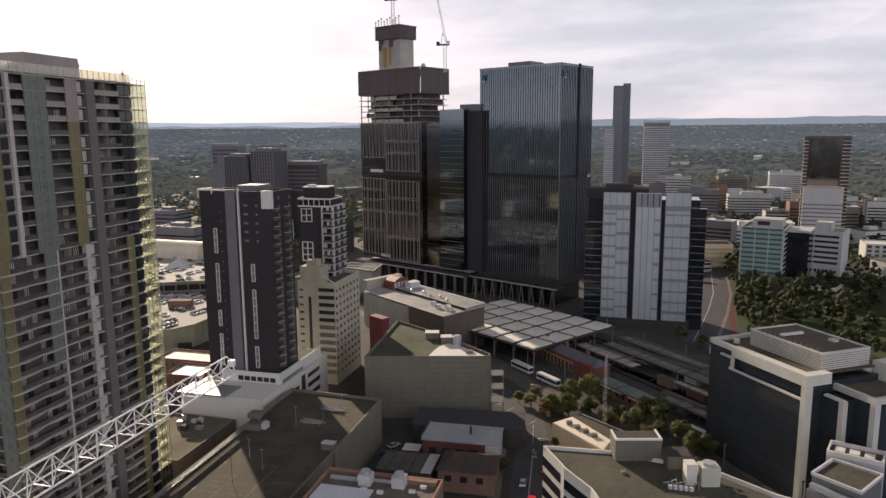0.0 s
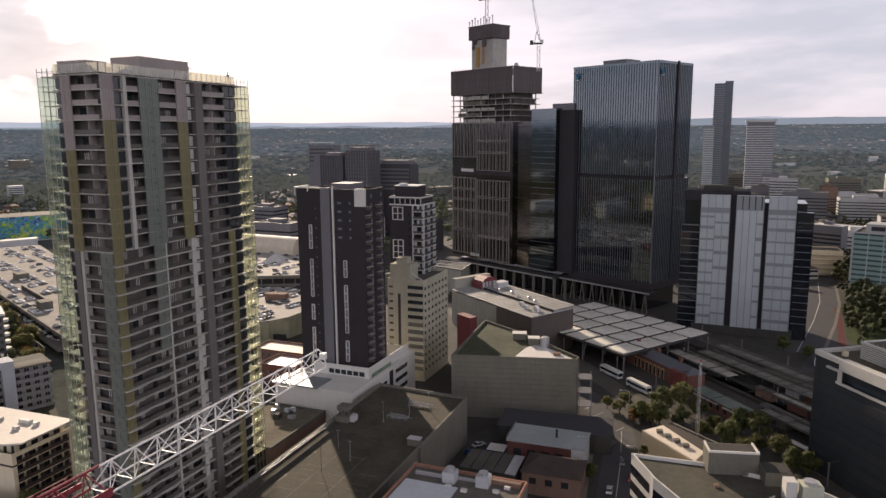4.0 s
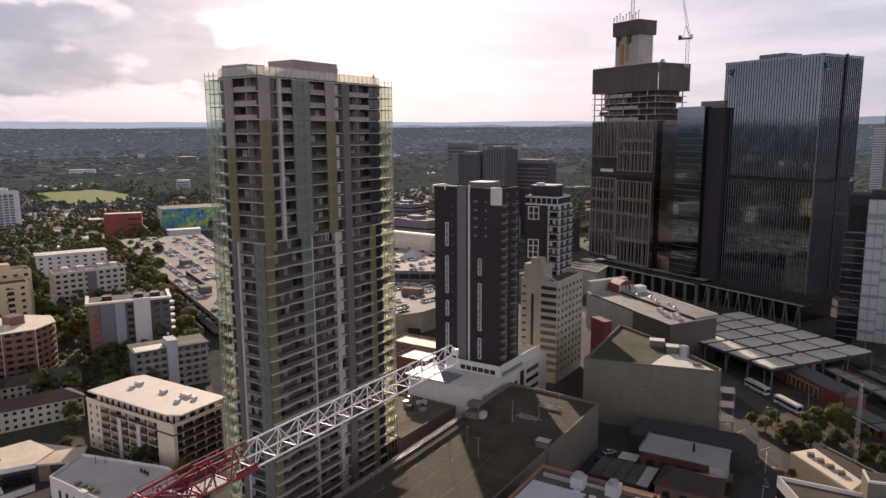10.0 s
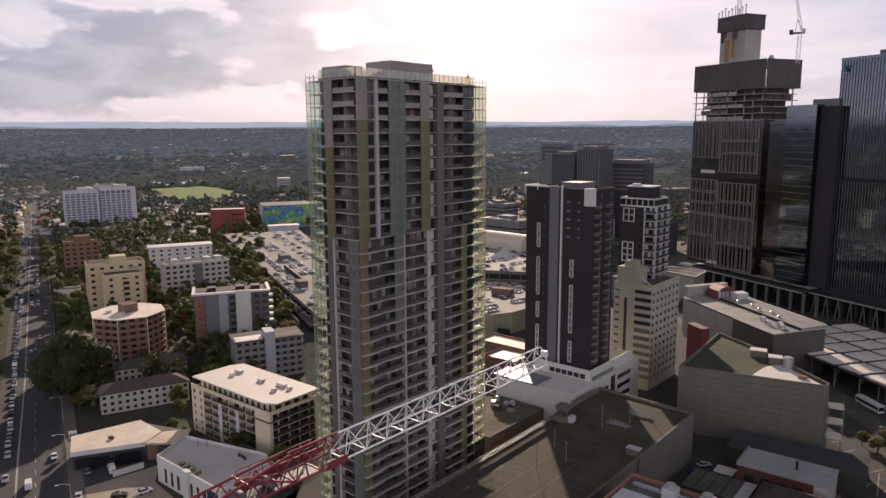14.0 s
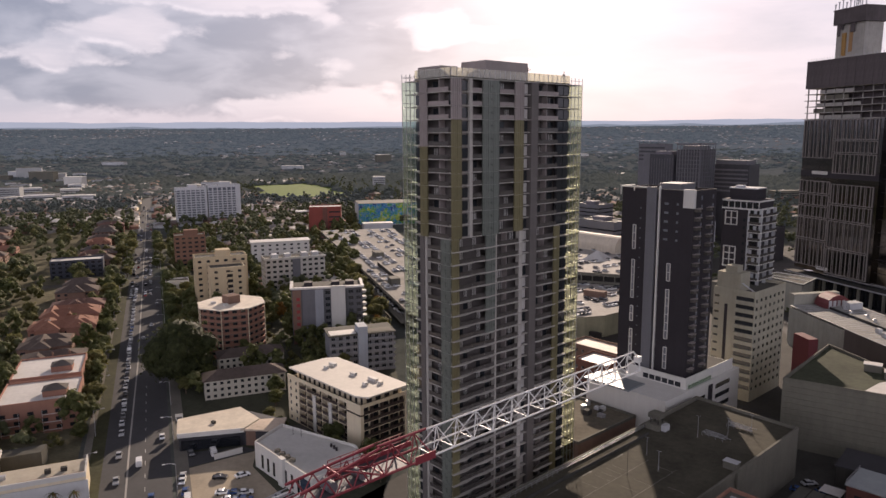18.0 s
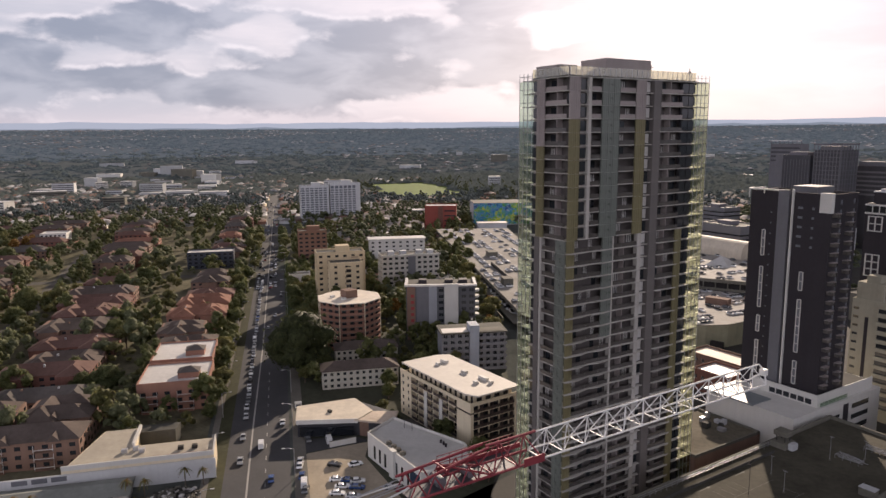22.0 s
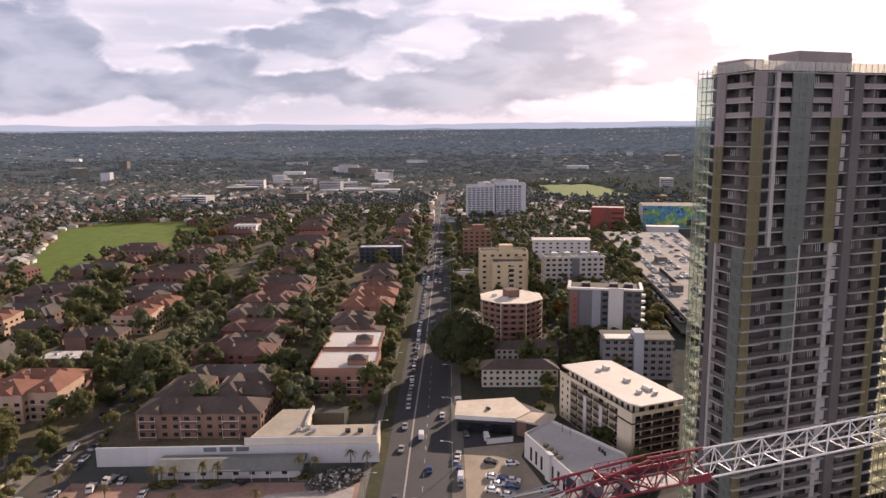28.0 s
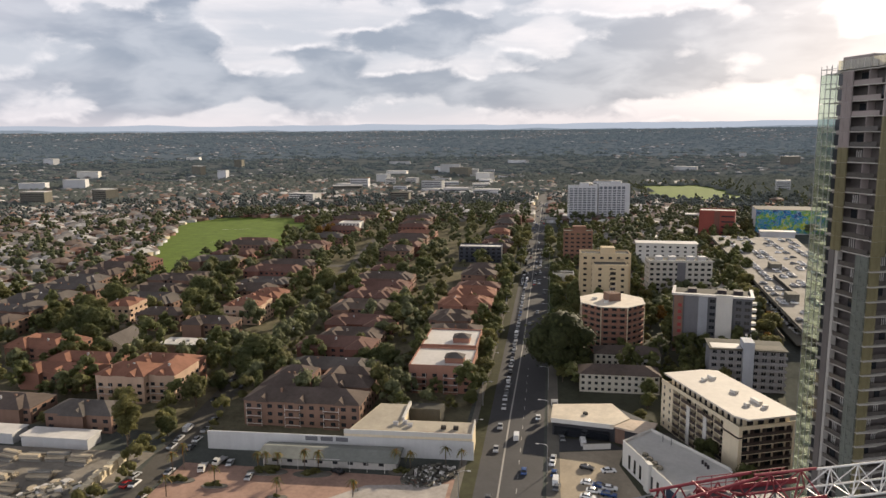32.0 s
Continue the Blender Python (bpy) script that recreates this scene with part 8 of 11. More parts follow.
    for x, y, t, lx, ly, h, m, lab in ((-196, 640, -20, 50, 20, 22, PALE_GREY, "pale office block behind the market"),
                                       (-120, 600, -20, 34, 18, 26, DARK_PANEL, "dark glazed office block behind the market"), (-98, 420, -20, 22, 16, 14, CONCRETE, "concrete shed beside the lot")):
        block("market_hall", x, y, t, lx, ly, h, m, "", lab, "hall", group="market halls")
    b = block("brick_terrace", -123.5, 285, -14.5, 26, 13, 7, BRICK_BROWN, "F", "brown brick terrace with a cream sheet roof", "shops", roof_mat=mat("warm_cream_sheet", (0.60, 0.52, 0.42), 0.7, 0, 0.6, 0.1, 0, 0.2), ww=1.4, wh=1.4, bay=3.2)
    block("brick_terrace", -111, 262, -14.5, 16, 14, 8, BRICK, "F", "brick shop with a pale sheet roof", "shops", roof_mat=ROOF_WHITE, ww=1.4, wh=1.4, bay=3.2)


market_area()


def slab_bands(b, lx, ly, h, fh, material, name="floor_band", out=0.35, z0=3.0, sides="FR", deep=1.1):
    g = Geo()
    if "F" in sides:
        g.box(-out, lx + out, -out, -0.003, 0, deep)
    if "R" in sides:
        g.box(lx + 0.003, lx + out, -out, ly + out, 0, deep)
    if "L" in sides:
        g.box(-out, -0.003, -0.003, ly + out, 0, deep)
    me = g.mesh(name, material)
    for k in range(int((h - z0) / fh)):
        part(name, me, None, b, at=pose(0, 0, z0 + k * fh))


# white render greyed in its colour to stand for fronts in shade
SHADED_WHITE = mat("aged_white_render", (0.38, 0.385, 0.38), 0.8, 0, 1.2, 0.12, 0.05, 0.16)
MAUVE_GREY = mat("mauve_grey_concrete", (0.150, 0.142, 0.158), 0.8, 0, 1.0, 0.2, 0.1, 0.2)
# dark glazed office group beyond the charcoal tower
def office_group():
    SMOKE = mat("smoky_office_glass", (0.050, 0.050, 0.058), 0.35, 0.1, 0.3, 0.25, 0.0, 0.2)
    PIER = mat("grey_office_pier", (0.150, 0.148, 0.160), 0.8, 0, 1.0, 0.15, 0.05, 0.15)
    b = block("office_group_block", -209, 646, -14.5, 30, 24, 79.5, SMOKE, "", "dark glazed middle block of an office group", "office tower", group="office group", roof_mat=ROOF_GREY)
    part("end_wall", Geo().box(-0.4, 6.0, -0.5, -0.01, 0, 80.6), PIER, b, "pale concrete end bay")
    mull = Geo().box(-0.12, 0.12, -0.25, -0.01, 4, 77).mesh("mullion", PIER)
    for k in range(9):
        part("mullion", mull, None, b, at=pose(8.0 + 2.6 * k, 0, 0))
    part("roof_room", Geo().box(8, 24, 6, 16, 80, 83), MAUVE_GREY, b)
    b = block("office_group_block", -178, 641, -14.5, 22, 26, 84, SMOKE, "", "gridded concrete tower of an office group", "office tower", group="office group", roof_mat=ROOF_GREY)
    pier = Geo().box(-0.3, 0.3, -0.5, -0.01, 0, 90).mesh("pier", PIER)
    for k in range(9):
        part("pier", pier, None, b, at=pose(0.3 + 2.67 * k, 0, 0))
    side = Geo().box(22.01, 22.5, -0.3, 0.3, 0, 90).mesh("pier", PIER)
    for k in range(7):
        part("pier", side, None, b, at=pose(0, 0.6 + 4.2 * k, 0))
    band = Geo().box(0, 22.3, -0.3, -0.02, 0, 0.5).box(22.02, 22.3, 0, 26, 0, 0.5).mesh("floor_band", PIER)
    for k in range(22):
        part("floor_band", band, None, b, at=pose(0, 0, 7 + 3.6 * k))
    part("roof_frame", Geo().box(-0.5, 22.6, -0.6, -0.05, 88.8, 90.2).box(22.05, 22.7, 0, 26.4, 88.8, 90.2).box(-0.5, 22.6, 25.8, 26.4, 88.8, 90.2), PIER, b, "open pale frame round the roof plant")
    part("roof_plant", Geo().box(3, 19, 4, 22, 84.5, 88), GREY_PANEL, b)
    b = block("office_group_block", -257, 774, -14.5, 33, 14, 87, PIER, "", "far concrete offices with an open roof frame", "office tower", group="office group", roof_mat=ROOF_GREY)
    for k in range(4):
        part("window_band", Geo().box(1, 32, -0.15, -0.01, 70 + 4.2 * k, 71.8 + 4.2 * k), SMOKE, b)
    for k in range(8):
        part("roof_post", Geo().box(0.2 + 4.6 * k, 0.9 + 4.6 * k, 0, 0.7, 87.6, 91), PIER, b)
    part("roof_beam", Geo().box(0, 33, -0.2, 0.9, 90.4, 91.4), PALE_GREY, b)
    b = block("office_annex", -156, 686, -14.5, 33, 20, 70, SMOKE, "", "long dark office annex with a pale lid", "office building", roof_mat=ROOF_GREY)
    part("lid", Geo().box(1, 30, 1, 18, 70.6, 74.5), PIER, b)
    for k in range(6):
        part("window_band", Geo().box(1, 32, -0.15, -0.01, 46 + 3.8 * k, 47.6 + 3.8 * k), GREY_PANEL, b)


office_group()
for x, y, lx, ly, h in ((-234, 556, 37, 24, 28), (-272, 640, 27, 22, 32)):
    b_ = block("low_office_block", x, y, -18, lx, ly, h, GREY_PANEL, "", "low grey offices with dark window bands", "office building", group="low offices")
    slab_bands(b_, lx, ly, h, 3.6, GLASS_DARK, "window_band", 0.15, 3.0, "FR")
    part("roof_room", Geo().box(lx * 0.25, lx * 0.6, ly * 0.3, ly * 0.7, h, h + 3.0), MAUVE_GREY, b_)
# slender towers beyond the silver one
b_ = block("slender_glass_tower", 250, 1090, -14.5, 14, 20, 168, mat("blue_grey_tower", (0.085, 0.095, 0.11), 0.4, 0.2), "", "slender blue-grey residential tower", "apartment tower")
slab_bands(b_, 14, 20, 168, 3.3, mat("blue_grey_band", (0.17, 0.185, 0.20), 0.6), "floor_band", 0.3, 6, "FL")
part("east_half", Geo().box(14.1, 25, 2, 18, 0, 172), MATS["blue_grey_tower"], b_, "taller darker half")
b_ = block("slender_tower_wing", 237, 1085, -14.5, 14, 20, 108, MATS["blue_grey_band"], "", "lower banded wing of the slender tower", "apartment tower")
slab_bands(b_, 14, 20, 108, 3.3, PALE_GREY, "floor_band", 0.3, 4, "FL")
b_ = block("banded_tower", 294, 1075, -14.5, 36, 24, 112, GREY_PANEL, "", "grey tower with pale balcony bands and a flat lid", "apartment tower")
slab_bands(b_, 36, 24, 112, 3.3, PALE_GREY, "floor_band", 0.4, 4, "FL")
part("roof_lid", Geo().box(-2, 38, -2, 26, 113, 116.5), PALE_GREY, b_)
b_ = block("brown_corner_tower", 325, 652.5, -26, 37, 26, 94, mat("bronze_tower_glass", (0.06, 0.05, 0.045), 0.25, 0.3), "", "tall brown glazed tower with pale balcony edges", "apartment tower")
part("bronze_mirror", Geo().box(4, 29.5, -0.3, -0.01, 6, 94), MIRROR_BROWN, b_)
slab_bands(b_, 3, 26, 94, 3.2, mat("tan_slab", (0.40, 0.36, 0.31), 0.8), "floor_band", 0.4, 4, "FL", 0.6)
sb_ = Geo().box(30.5, 37.4, -0.4, -0.003, 0, 0.65).mesh("floor_band", MATS["tan_slab"])
for k in range(28):
    part("floor_band", sb_, None, b_, at=pose(0, 0, 4 + 3.2 * k))
b_ = block("white_louvre_offices", 300, 599, -26, 30, 20, 52, SHADED_WHITE, "", "white office block with louvred lower floors", "office building")
slab_bands(b_, 30, 20, 44, 3.4, GREY_PANEL, "window_band", 0.1, 4, "F")


def teal_offices():
    b = block("teal_glass_offices", 193, 463.5, -33, 26.5, 30, 37.5, SHADED_WHITE, "", "white framed office block with teal glass bands", "office building")
    m = Geo().box(1.2, 25.3, -0.25, -0.01, 0, 1.9).mesh("glass_band", mat("pale_teal_glass", (0.235, 0.345, 0.335), 0.2, 0.1, 0.5, 0.15, 0, 0.1, 0, 0.6))
    d = Geo().box(1.2, 25.3, -0.22, -0.01, 0, 1.2).mesh("dark_band", mat("grey_teal_glass", (0.075, 0.105, 0.105), 0.15, 0.1, 0.5, 0.3, 0, 0.2, 0, 0.6))
    for k in range(11):
        part("glass_band", m, None, b, at=pose(0, 0, 3 + 3.15 * k))
        part("dark_band", d, None, b, at=pose(0, 0, 4.95 + 3.15 * k))
    for x in (0.4, 8.8, 17, 25.2):
        part("pier", Geo().box(x, x + 0.45, -0.5, -0.26, 0, 37.5), SHADED_WHITE, b)
    part("roof_room", Geo().box(6, 24, 6, 22, 37.5, 43), SHADED_WHITE, b)
    part("sign_bar", Geo().box(9, 16.5, 5.8, 5.99, 39.0, 41.6), DARK_PANEL, b, "small dark sign bar")
    sd = Geo().box(26.51, 26.7, 1, 29, 0, 1.8).mesh("side_band", GLASS_DARK)
    for k in range(11):
        part("side_band", sd, None, b, at=pose(0, 0, 3.4 + 3.15 * k))
    b = block("dark_side_offices", 221.5, 458.5, -33, 13, 24, 34, GLASS_DARK, "", "dark glazed offices with a white roof slab", "office building", roof_mat=ROOF_WHITE)
    part("white_base", Geo().box(-0.4, 13.4, -0.6, -0.01, 0, 5), SHADED_WHITE, b)
    part("white_lid", Geo().box(-0.6, 13.6, -0.6, 24.6, 34.9, 36), SHADED_WHITE, b)
    b = block("white_tower_offices", 250, 483, -40, 19, 22, 32, SHADED_WHITE, "", "small white office block with ribbon windows", "office building")
    w = Geo().box(2, 17, -0.1, -0.01, 0, 1.6).mesh("ribbon_window", GLASS)
    for k in range(6):
        part("ribbon_window", w, None, b, at=pose(0, 0, 10 + 3.6 * k))
    for k in range(6):
        part("arched_window", Geo().box(3 + 2.4 * k, 4.6 + 2.4 * k, -0.1, -0.01, 4, 6), GLASS, b)
    part("roof_pod", Geo().box(1, 11, 4, 14, 32, 38), SHADED_WHITE, b)
    b = block("cream_stepped_offices", 176, 520, -9, 34, 20, 17, CREAM, "", "cream stepped offices with rounded balcony bands", "office building")
    slab_bands(b, 34, 20, 17, 3.2, mat("warm_cream", (0.42, 0.37, 0.28), 0.8), "balcony_band", 1.4, 1.0, "F")
    b = block("white_rooftop_hall", 310, 520, -20, 40, 24, 16, SHADED_WHITE, "F", "white flat-roofed hall by the park", "hall", ww=3, wh=2, bay=5, roof_mat=ROOF_WHITE, simple=True)
    b = block("dark_podium_hall", 318, 480, -20, 60, 18, 14, GLASS_DARK, "", "dark glazed podium by the park", "hall")
    part("blue_hoarding", Geo().box(2, 58, -1.2, -0.9, 0, 7), mat("blue_hoarding", (0.05, 0.13, 0.36), 0.7), b, "blue site hoarding")
    part("white_lid", Geo().box(-1, 61, -1, 19, 14.9, 15.8), PALE_GREY, b)
    for x, y in ((228, 430), (240, 424), (262, 440)):
        ob = thing("park_pavilion", x, y, 0, 30, "white peaked pavilion roof in the park", "pavilion", "park pavilions")
        g = Geo()
        for a, c in (((-5, -5), (5, -5)), ((5, -5), (5, 5)), ((5, 5), (-5, 5)), ((-5, 5), (-5, -5))):
            n = len(g.v)
            g.v += [(*a, 3.4), (*c, 3.4), (0, 0, 7.5)]
            g.f.append((n, n + 1, n + 2))
        part("canopy", g, ROOF_WHITE, ob)
        for sx in (-4.8, 4.8):
            for sy in (-4.8, 4.8):
                part("pole", Geo().box(sx - 0.1, sx + 0.1, sy - 0.1, sy + 0.1, 0, 3.4), STEEL, ob)


teal_offices()

# mid-rise blocks beyond the right-hand streets
r_ = random.Random(21)
MIDS = (SHADED_WHITE, CONCRETE, PALE_GREY, CONCRETE, GREY_PANEL, GREY_PANEL, TAN)
for x, y, lx, ly, h, k in ((240, 740, 40, 24, 40, 4), (330, 830, 46, 20, 26, 0), (210, 800, 36, 20, 30, 1), (395, 760, 40, 20, 30, 0), (270, 880, 30, 22, 44, 0), (190, 880, 44, 22, 34, 3), (350, 930, 60, 20, 22, 2),
                           (250, 960, 50, 24, 26, 0), (300, 1010, 34, 20, 42, 5), (440, 860, 44, 22, 26, 1), (160, 690, 40, 22, 28, 2), (205, 640, 46, 24, 18, 3), (235, 600, 44, 26, 20, 2), (480, 960, 50, 22, 30, 2), (400, 1050, 40, 20, 34, 3),
                           (150, 960, 40, 30, 22, 0), (520, 1150, 60, 24, 34, 0), (290, 1200, 60, 30, 30, 3), (420, 640, 40, 26, 16, 5), (455, 700, 40, 20, 18, 0)):
    b_ = block("midrise_block", x, y, -14.5 + r_.uniform(-8, 8), lx, ly, h, MIDS[k], "", ("white", "concrete", "pale grey", "concrete", "grey", "dark grey", "tan")[k] + " mid-rise block with dark window bands", "apartment building", group="midrise blocks")
    slab_bands(b_, lx, ly, h, 3.2, GLASS if k != 5 else PALE_GREY, "window_band", 0.12, 2.2, "FL")
    part("roof_room", Geo().box(lx * 0.3, lx * 0.6, ly * 0.3, ly * 0.7, h, h + 3.5), MIDS[k], b_)


# ---- small city blocks beyond the offices ----
rb = random.Random(52)
placed = []
while len(placed) < 34:
    a, q = radians(rb.uniform(-34, -9)), rb.uniform(520, 1000)
    x, y = -q * math.sin(a), q * math.cos(a)
    if any(math.hypot(x - px_, y - py_) < 46 for px_, py_ in placed):
        continue
    placed.append((x, y))
    lx, ly, h = rb.uniform(16, 34), rb.uniform(12, 22), rb.choice((7, 10, 13, 16, 20, 26, 34))
    m, word = rb.choice(((PALE_GREY, "pale grey"), (CONCRETE, "weathered concrete"), (GREY_PANEL, "grey"), (BRICK_BROWN, "brown brick"), (SHADED_WHITE, "white"), (GREY_PANEL, "grey")))
    root = thing("small_city_block", x, y, 0, rb.choice((-16, -16, 10, -40)), word + " flat-roofed city block with window bands", "building", "small city blocks")
    part("wall", Geo().box(0, lx, 0, ly, 0, h), m, root)
    part("roof", Geo().box(-0.2, lx + 0.2, -0.2, ly + 0.2, h, h + 0.5), rb.choice((ROOF_GREY, ROOF_GREY, ROOF_WHITE)), root)
    part("roof_room", Geo().box(lx * 0.3, lx * 0.6, ly * 0.3, ly * 0.7, h + 0.5, h + 3.2), m, root)
    for j in range(min(6, int(h / 3.3))):
        part("window_band", Geo().box(0.6, lx - 0.6, -0.07, -0.003, 1.6 + 3.3 * j, 3.0 + 3.3 * j), GLASS, root)

# ---- lawns and minor roads ----
LAWN = mat("mown_grass", (0.100, 0.150, 0.026), 0.95, 0, 0.08, 0.25, 0.1, 0.3)
VERGE = mat("dry_verge_grass", (0.055, 0.056, 0.030), 0.95, 0, 0.4, 0.35, 0.2, 0.3)
OVAL = [(-640, 28), (-760, 48), (-897, 80), (-930, 120), (-925, 165), (-872, 216), (-796, 206), (-725, 176), (-662, 150), (-672, 98), (-600, 62), (-532, 34), (-545, 22)]
OVAL2 = [(-1110, 930), (-1050, 1075), (-900, 985), (-740, 860), (-790, 770), (-860, 770), (-980, 860)]
PARK = [(150, 372), (185, 430), (290, 455), (360, 440), (330, 340), (200, 300), (150, 320)]
solid("lawn_oval", Geo().prism(OVAL, -0.5, 0.03), LAWN, "bright green playing field with worn patches", "playing field", kind="structure")
solid("lawn_reserve", Geo().prism([(-1030, 246), (-1160, 306), (-1330, 330), (-1230, 262)], -0.5, 0.03), LAWN, "strip of bright lawn beyond the playing field", "lawn", kind="structure")
strip("path_reserve", [(-990, 255), (-1075, 282), (-1432, 421), (-1654, 508)], 7.0, 0.05, FOOTPATH, "pale path between the trees and houses", "path")
solid("lawn_park", Geo().prism(OVAL2, -0.5, 0.03), LAWN, "bright green park lawn ringed by trees", "lawn", kind="structure")
solid("ground_gardens", Geo().prism([hw(30, -16), hw(700, -16), hw(700, -345), hw(30, -345)], -0.5, 0.016), mat("dry_garden_ground", (0.122, 0.113, 0.076), 0.95, 0, 0.12, 0.6, 0.1, 0.45, 0.0, 0.03), "dry grass and bare earth between the brick units", "ground", kind="structure")
solid("lawn_city_park", Geo().prism(PARK, -0.5, 0.03), mat("park_grass", (0.040, 0.055, 0.020), 0.95, 0, 0.1, 0.3, 0.1, 0.3), "shaded park lawn beside the street", "lawn", kind="structure")
for a, b in (((-810.8, 112), (-797, 144)), ((-714.5, 87.6), (-701.5, 117))):
    strip("field_line", [a, b], 0.6, 0.05, LINE, "white line on the playing field", "field marking")
strip("verge_left", [hw(-130, -10.6), hw(345, -10.6)], 4.2, 0.06, VERGE, "dry grass verge along the highway", "verge")
strip("verge_right", [hw(150, 13.2), hw(420, 13.2)], 3.4, 0.14, MATS["park_grass"], "green verge along the highway", "verge")
strip("median_line", [hw(-130, -2.2), hw(60, -1.2), hw(150, 0.0), hw(900, 0.4)], 0.55, 0.05, mat("pale_median", (0.33, 0.32, 0.30), 0.85), "pale raised median along the highway", "median")
for n in (3.6,):
    for k in range(20):
        strip("lane_dash", [hw(-60 + k * 9, n), hw(-57 + k * 9, n)], 0.14, 0.045, LINE, "white dashed lane mark", "road marking")
strip("road_side_street", [hw(-90, -104), hw(0, -106), hw(120, -121), hw(420, -150), hw(800, -190)], 9.0, 0.03, ASPHALT_OLD, "worn asphalt side street lined with parked cars", "road")
strip("road_far_left", [(-520, -80), (-612, -36), (-807, -3.5), (-1031, 39), (-1427, 146), (-1690, 230)], 9.0, 0.03, mat("pale_road", (0.24, 0.22, 0.20), 0.9), "pale distant suburban road", "road")
strip("road_cross", [hw(345, -260), hw(345, 60)], 10.0, 0.035, ASPHALT_OLD, "cross street over the highway", "road")
strip("road_cross_near", [hw(48, 12), hw(48, 70)], 6.0, 0.035, ASPHALT_OLD, "narrow lane behind the shops", "road")
solid("pavement_red_yard", Geo().prism([hw(-60, -100), hw(-60, -13), hw(9, -13), hw(9, -100)], 0.0, 0.05), mat("red_brick_paving", (0.31, 0.205, 0.160), 0.9, 0, 0.5, 0.2, 0.15, 0.3), "faded red brick paving of a cleared yard", "yard", kind="structure")
solid("pavement_dusty_yard", Geo().prism([hw(-60, -62), hw(-60, -16), hw(6, -16), hw(2, -40), hw(-22, -64)], 0.01, 0.09), mat("dusty_concrete", (0.37, 0.34, 0.31), 0.95, 0, 0.3, 0.25, 0.2, 0.35), "dusty pale concrete with demolition dust", "yard", kind="structure")
solid("pavement_timber_yard", Geo().prism([hw(-60, -190), hw(-60, -112), hw(14, -113), hw(12, -190)], 0.0, 0.05), mat("yard_gravel", (0.22, 0.20, 0.17), 0.95, 0, 0.5, 0.3, 0.2, 0.3), "grey gravel of a building yard", "yard", kind="structure")


def inside(p, poly):
    x, y = p
    c = False
    for i in range(len(poly)):
        (x1, y1), (x2, y2) = poly[i], poly[i - 1]
        if (y1 > y) != (y2 > y) and x < (x2 - x1) * (y - y1) / (y2 - y1) + x1:
            c = not c
    return c


def sn(x, y):
    d = Vector((x, y)) - H0
    return d.dot(HW), d.dot(HN)


# ---- walled shop and yard beside the highway ----
def highway_shop():
    x, y = hw(19.5, -97.5)
    root = thing("long_white_wall_shop", x, y, 0, 57.5, "long white walled shop with beige roofs behind", "shop")
    part("wall", Geo().box(0, 87, 0, 0.4, 0, 6.2), mat("grey_white_render", (0.50, 0.50, 0.49), 0.75, 0, 1, 0.08, 0.05, 0.12), root)
    BG = mat("beige_roof", (0.37, 0.335, 0.27), 0.8, 0, 0.6, 0.12, 0.05, 0.2)
    part("hall", Geo().prism([(45.5, 0.5), (86.6, 0.5), (86.6, 13), (63, 13), (62, 27), (52, 27)], 0, 7.0), CREAM, root)
    part("roof", Geo().prism([(46.2, 1.2), (86, 1.2), (86, 12.4), (62.6, 12.4), (61.5, 26.4), (52.4, 26.4)], 7.0, 7.2), BG, root)
    part("parapet", Geo().box(45.5, 86.6, 0.5, 0.9, 7.0, 8.4), WHITE, root)
    part("parapet", Geo().box(62.2, 63, 12.6, 27, 7.0, 8.2), WHITE, root)
    part("parapet", Geo().box(86.2, 86.6, 0.9, 13, 7.0, 8.2), WHITE, root)
    part("brown_fascia", Geo().box(70, 86.1, 1.0, 1.4, 7.2, 8.3), BRICK_BROWN, root)
    part("grey_roof", Geo().prism([(53, 27.2), (73, 27.2), (74, 33), (58, 33)], 0, 5.4), ROOF_GREY, root)
    for k, (a, b) in enumerate(((60, 8), (63, 9), (65, 7), (80, 6), (76, 6))):
        part("roof_unit", Geo().box(a, a + 1.6, b, b + 1.2, 7.2, 8.3), STEEL if k < 3 else CONC_DARK, root)
    for k in range(3):
        part("wall_panel", Geo().box(33 + 5 * k, 37 + 5 * k, -0.08, -0.003, 4.4, 5.8), GREY_PANEL, root)
    x, y = hw(8.5, -76)
    root = thing("long_grey_shed", x, y, 0, 57.5, "long low shed with a grey sheet roof and small windows", "shed")
    part("wall", Geo().box(1, 43, 2.5, 9.5, 0, 3.6), mat("pale_stucco", (0.42, 0.40, 0.37), 0.85), root)
    g = Geo()
    g.quad((0, 0, 3.5), (44, 0, 3.5), (44, 6, 4.8), (0, 6, 4.8))
    g.quad((44, 10.5, 3.9), (0, 10.5, 3.9), (0, 6, 4.8), (44, 6, 4.8))
    g.quad((0, 0, 3.35), (0, 10.5, 3.75), (44, 10.5, 3.75), (44, 0, 3.35))
    part("roof", g, mat("green_grey_sheet", (0.20, 0.21, 0.19), 0.7, 0.1, 0.8, 0.15, 0.05, 0.25), root)
    for k in range(8):
        part("window", Geo().box(4 + 4.8 * k, 5.6 + 4.8 * k, 2.42, 2.497, 1.2, 2.6), GLASS, root)
        part("post", Geo().box(2 + 5.4 * k, 2.15 + 5.4 * k, 0.3, 0.45, 0, 3.45), WHITE, root)
    part("white_patch", Geo().box(18, 26, 0.3, 2.2, 3.62, 3.66), ROOF_WHITE, root)


highway_shop()


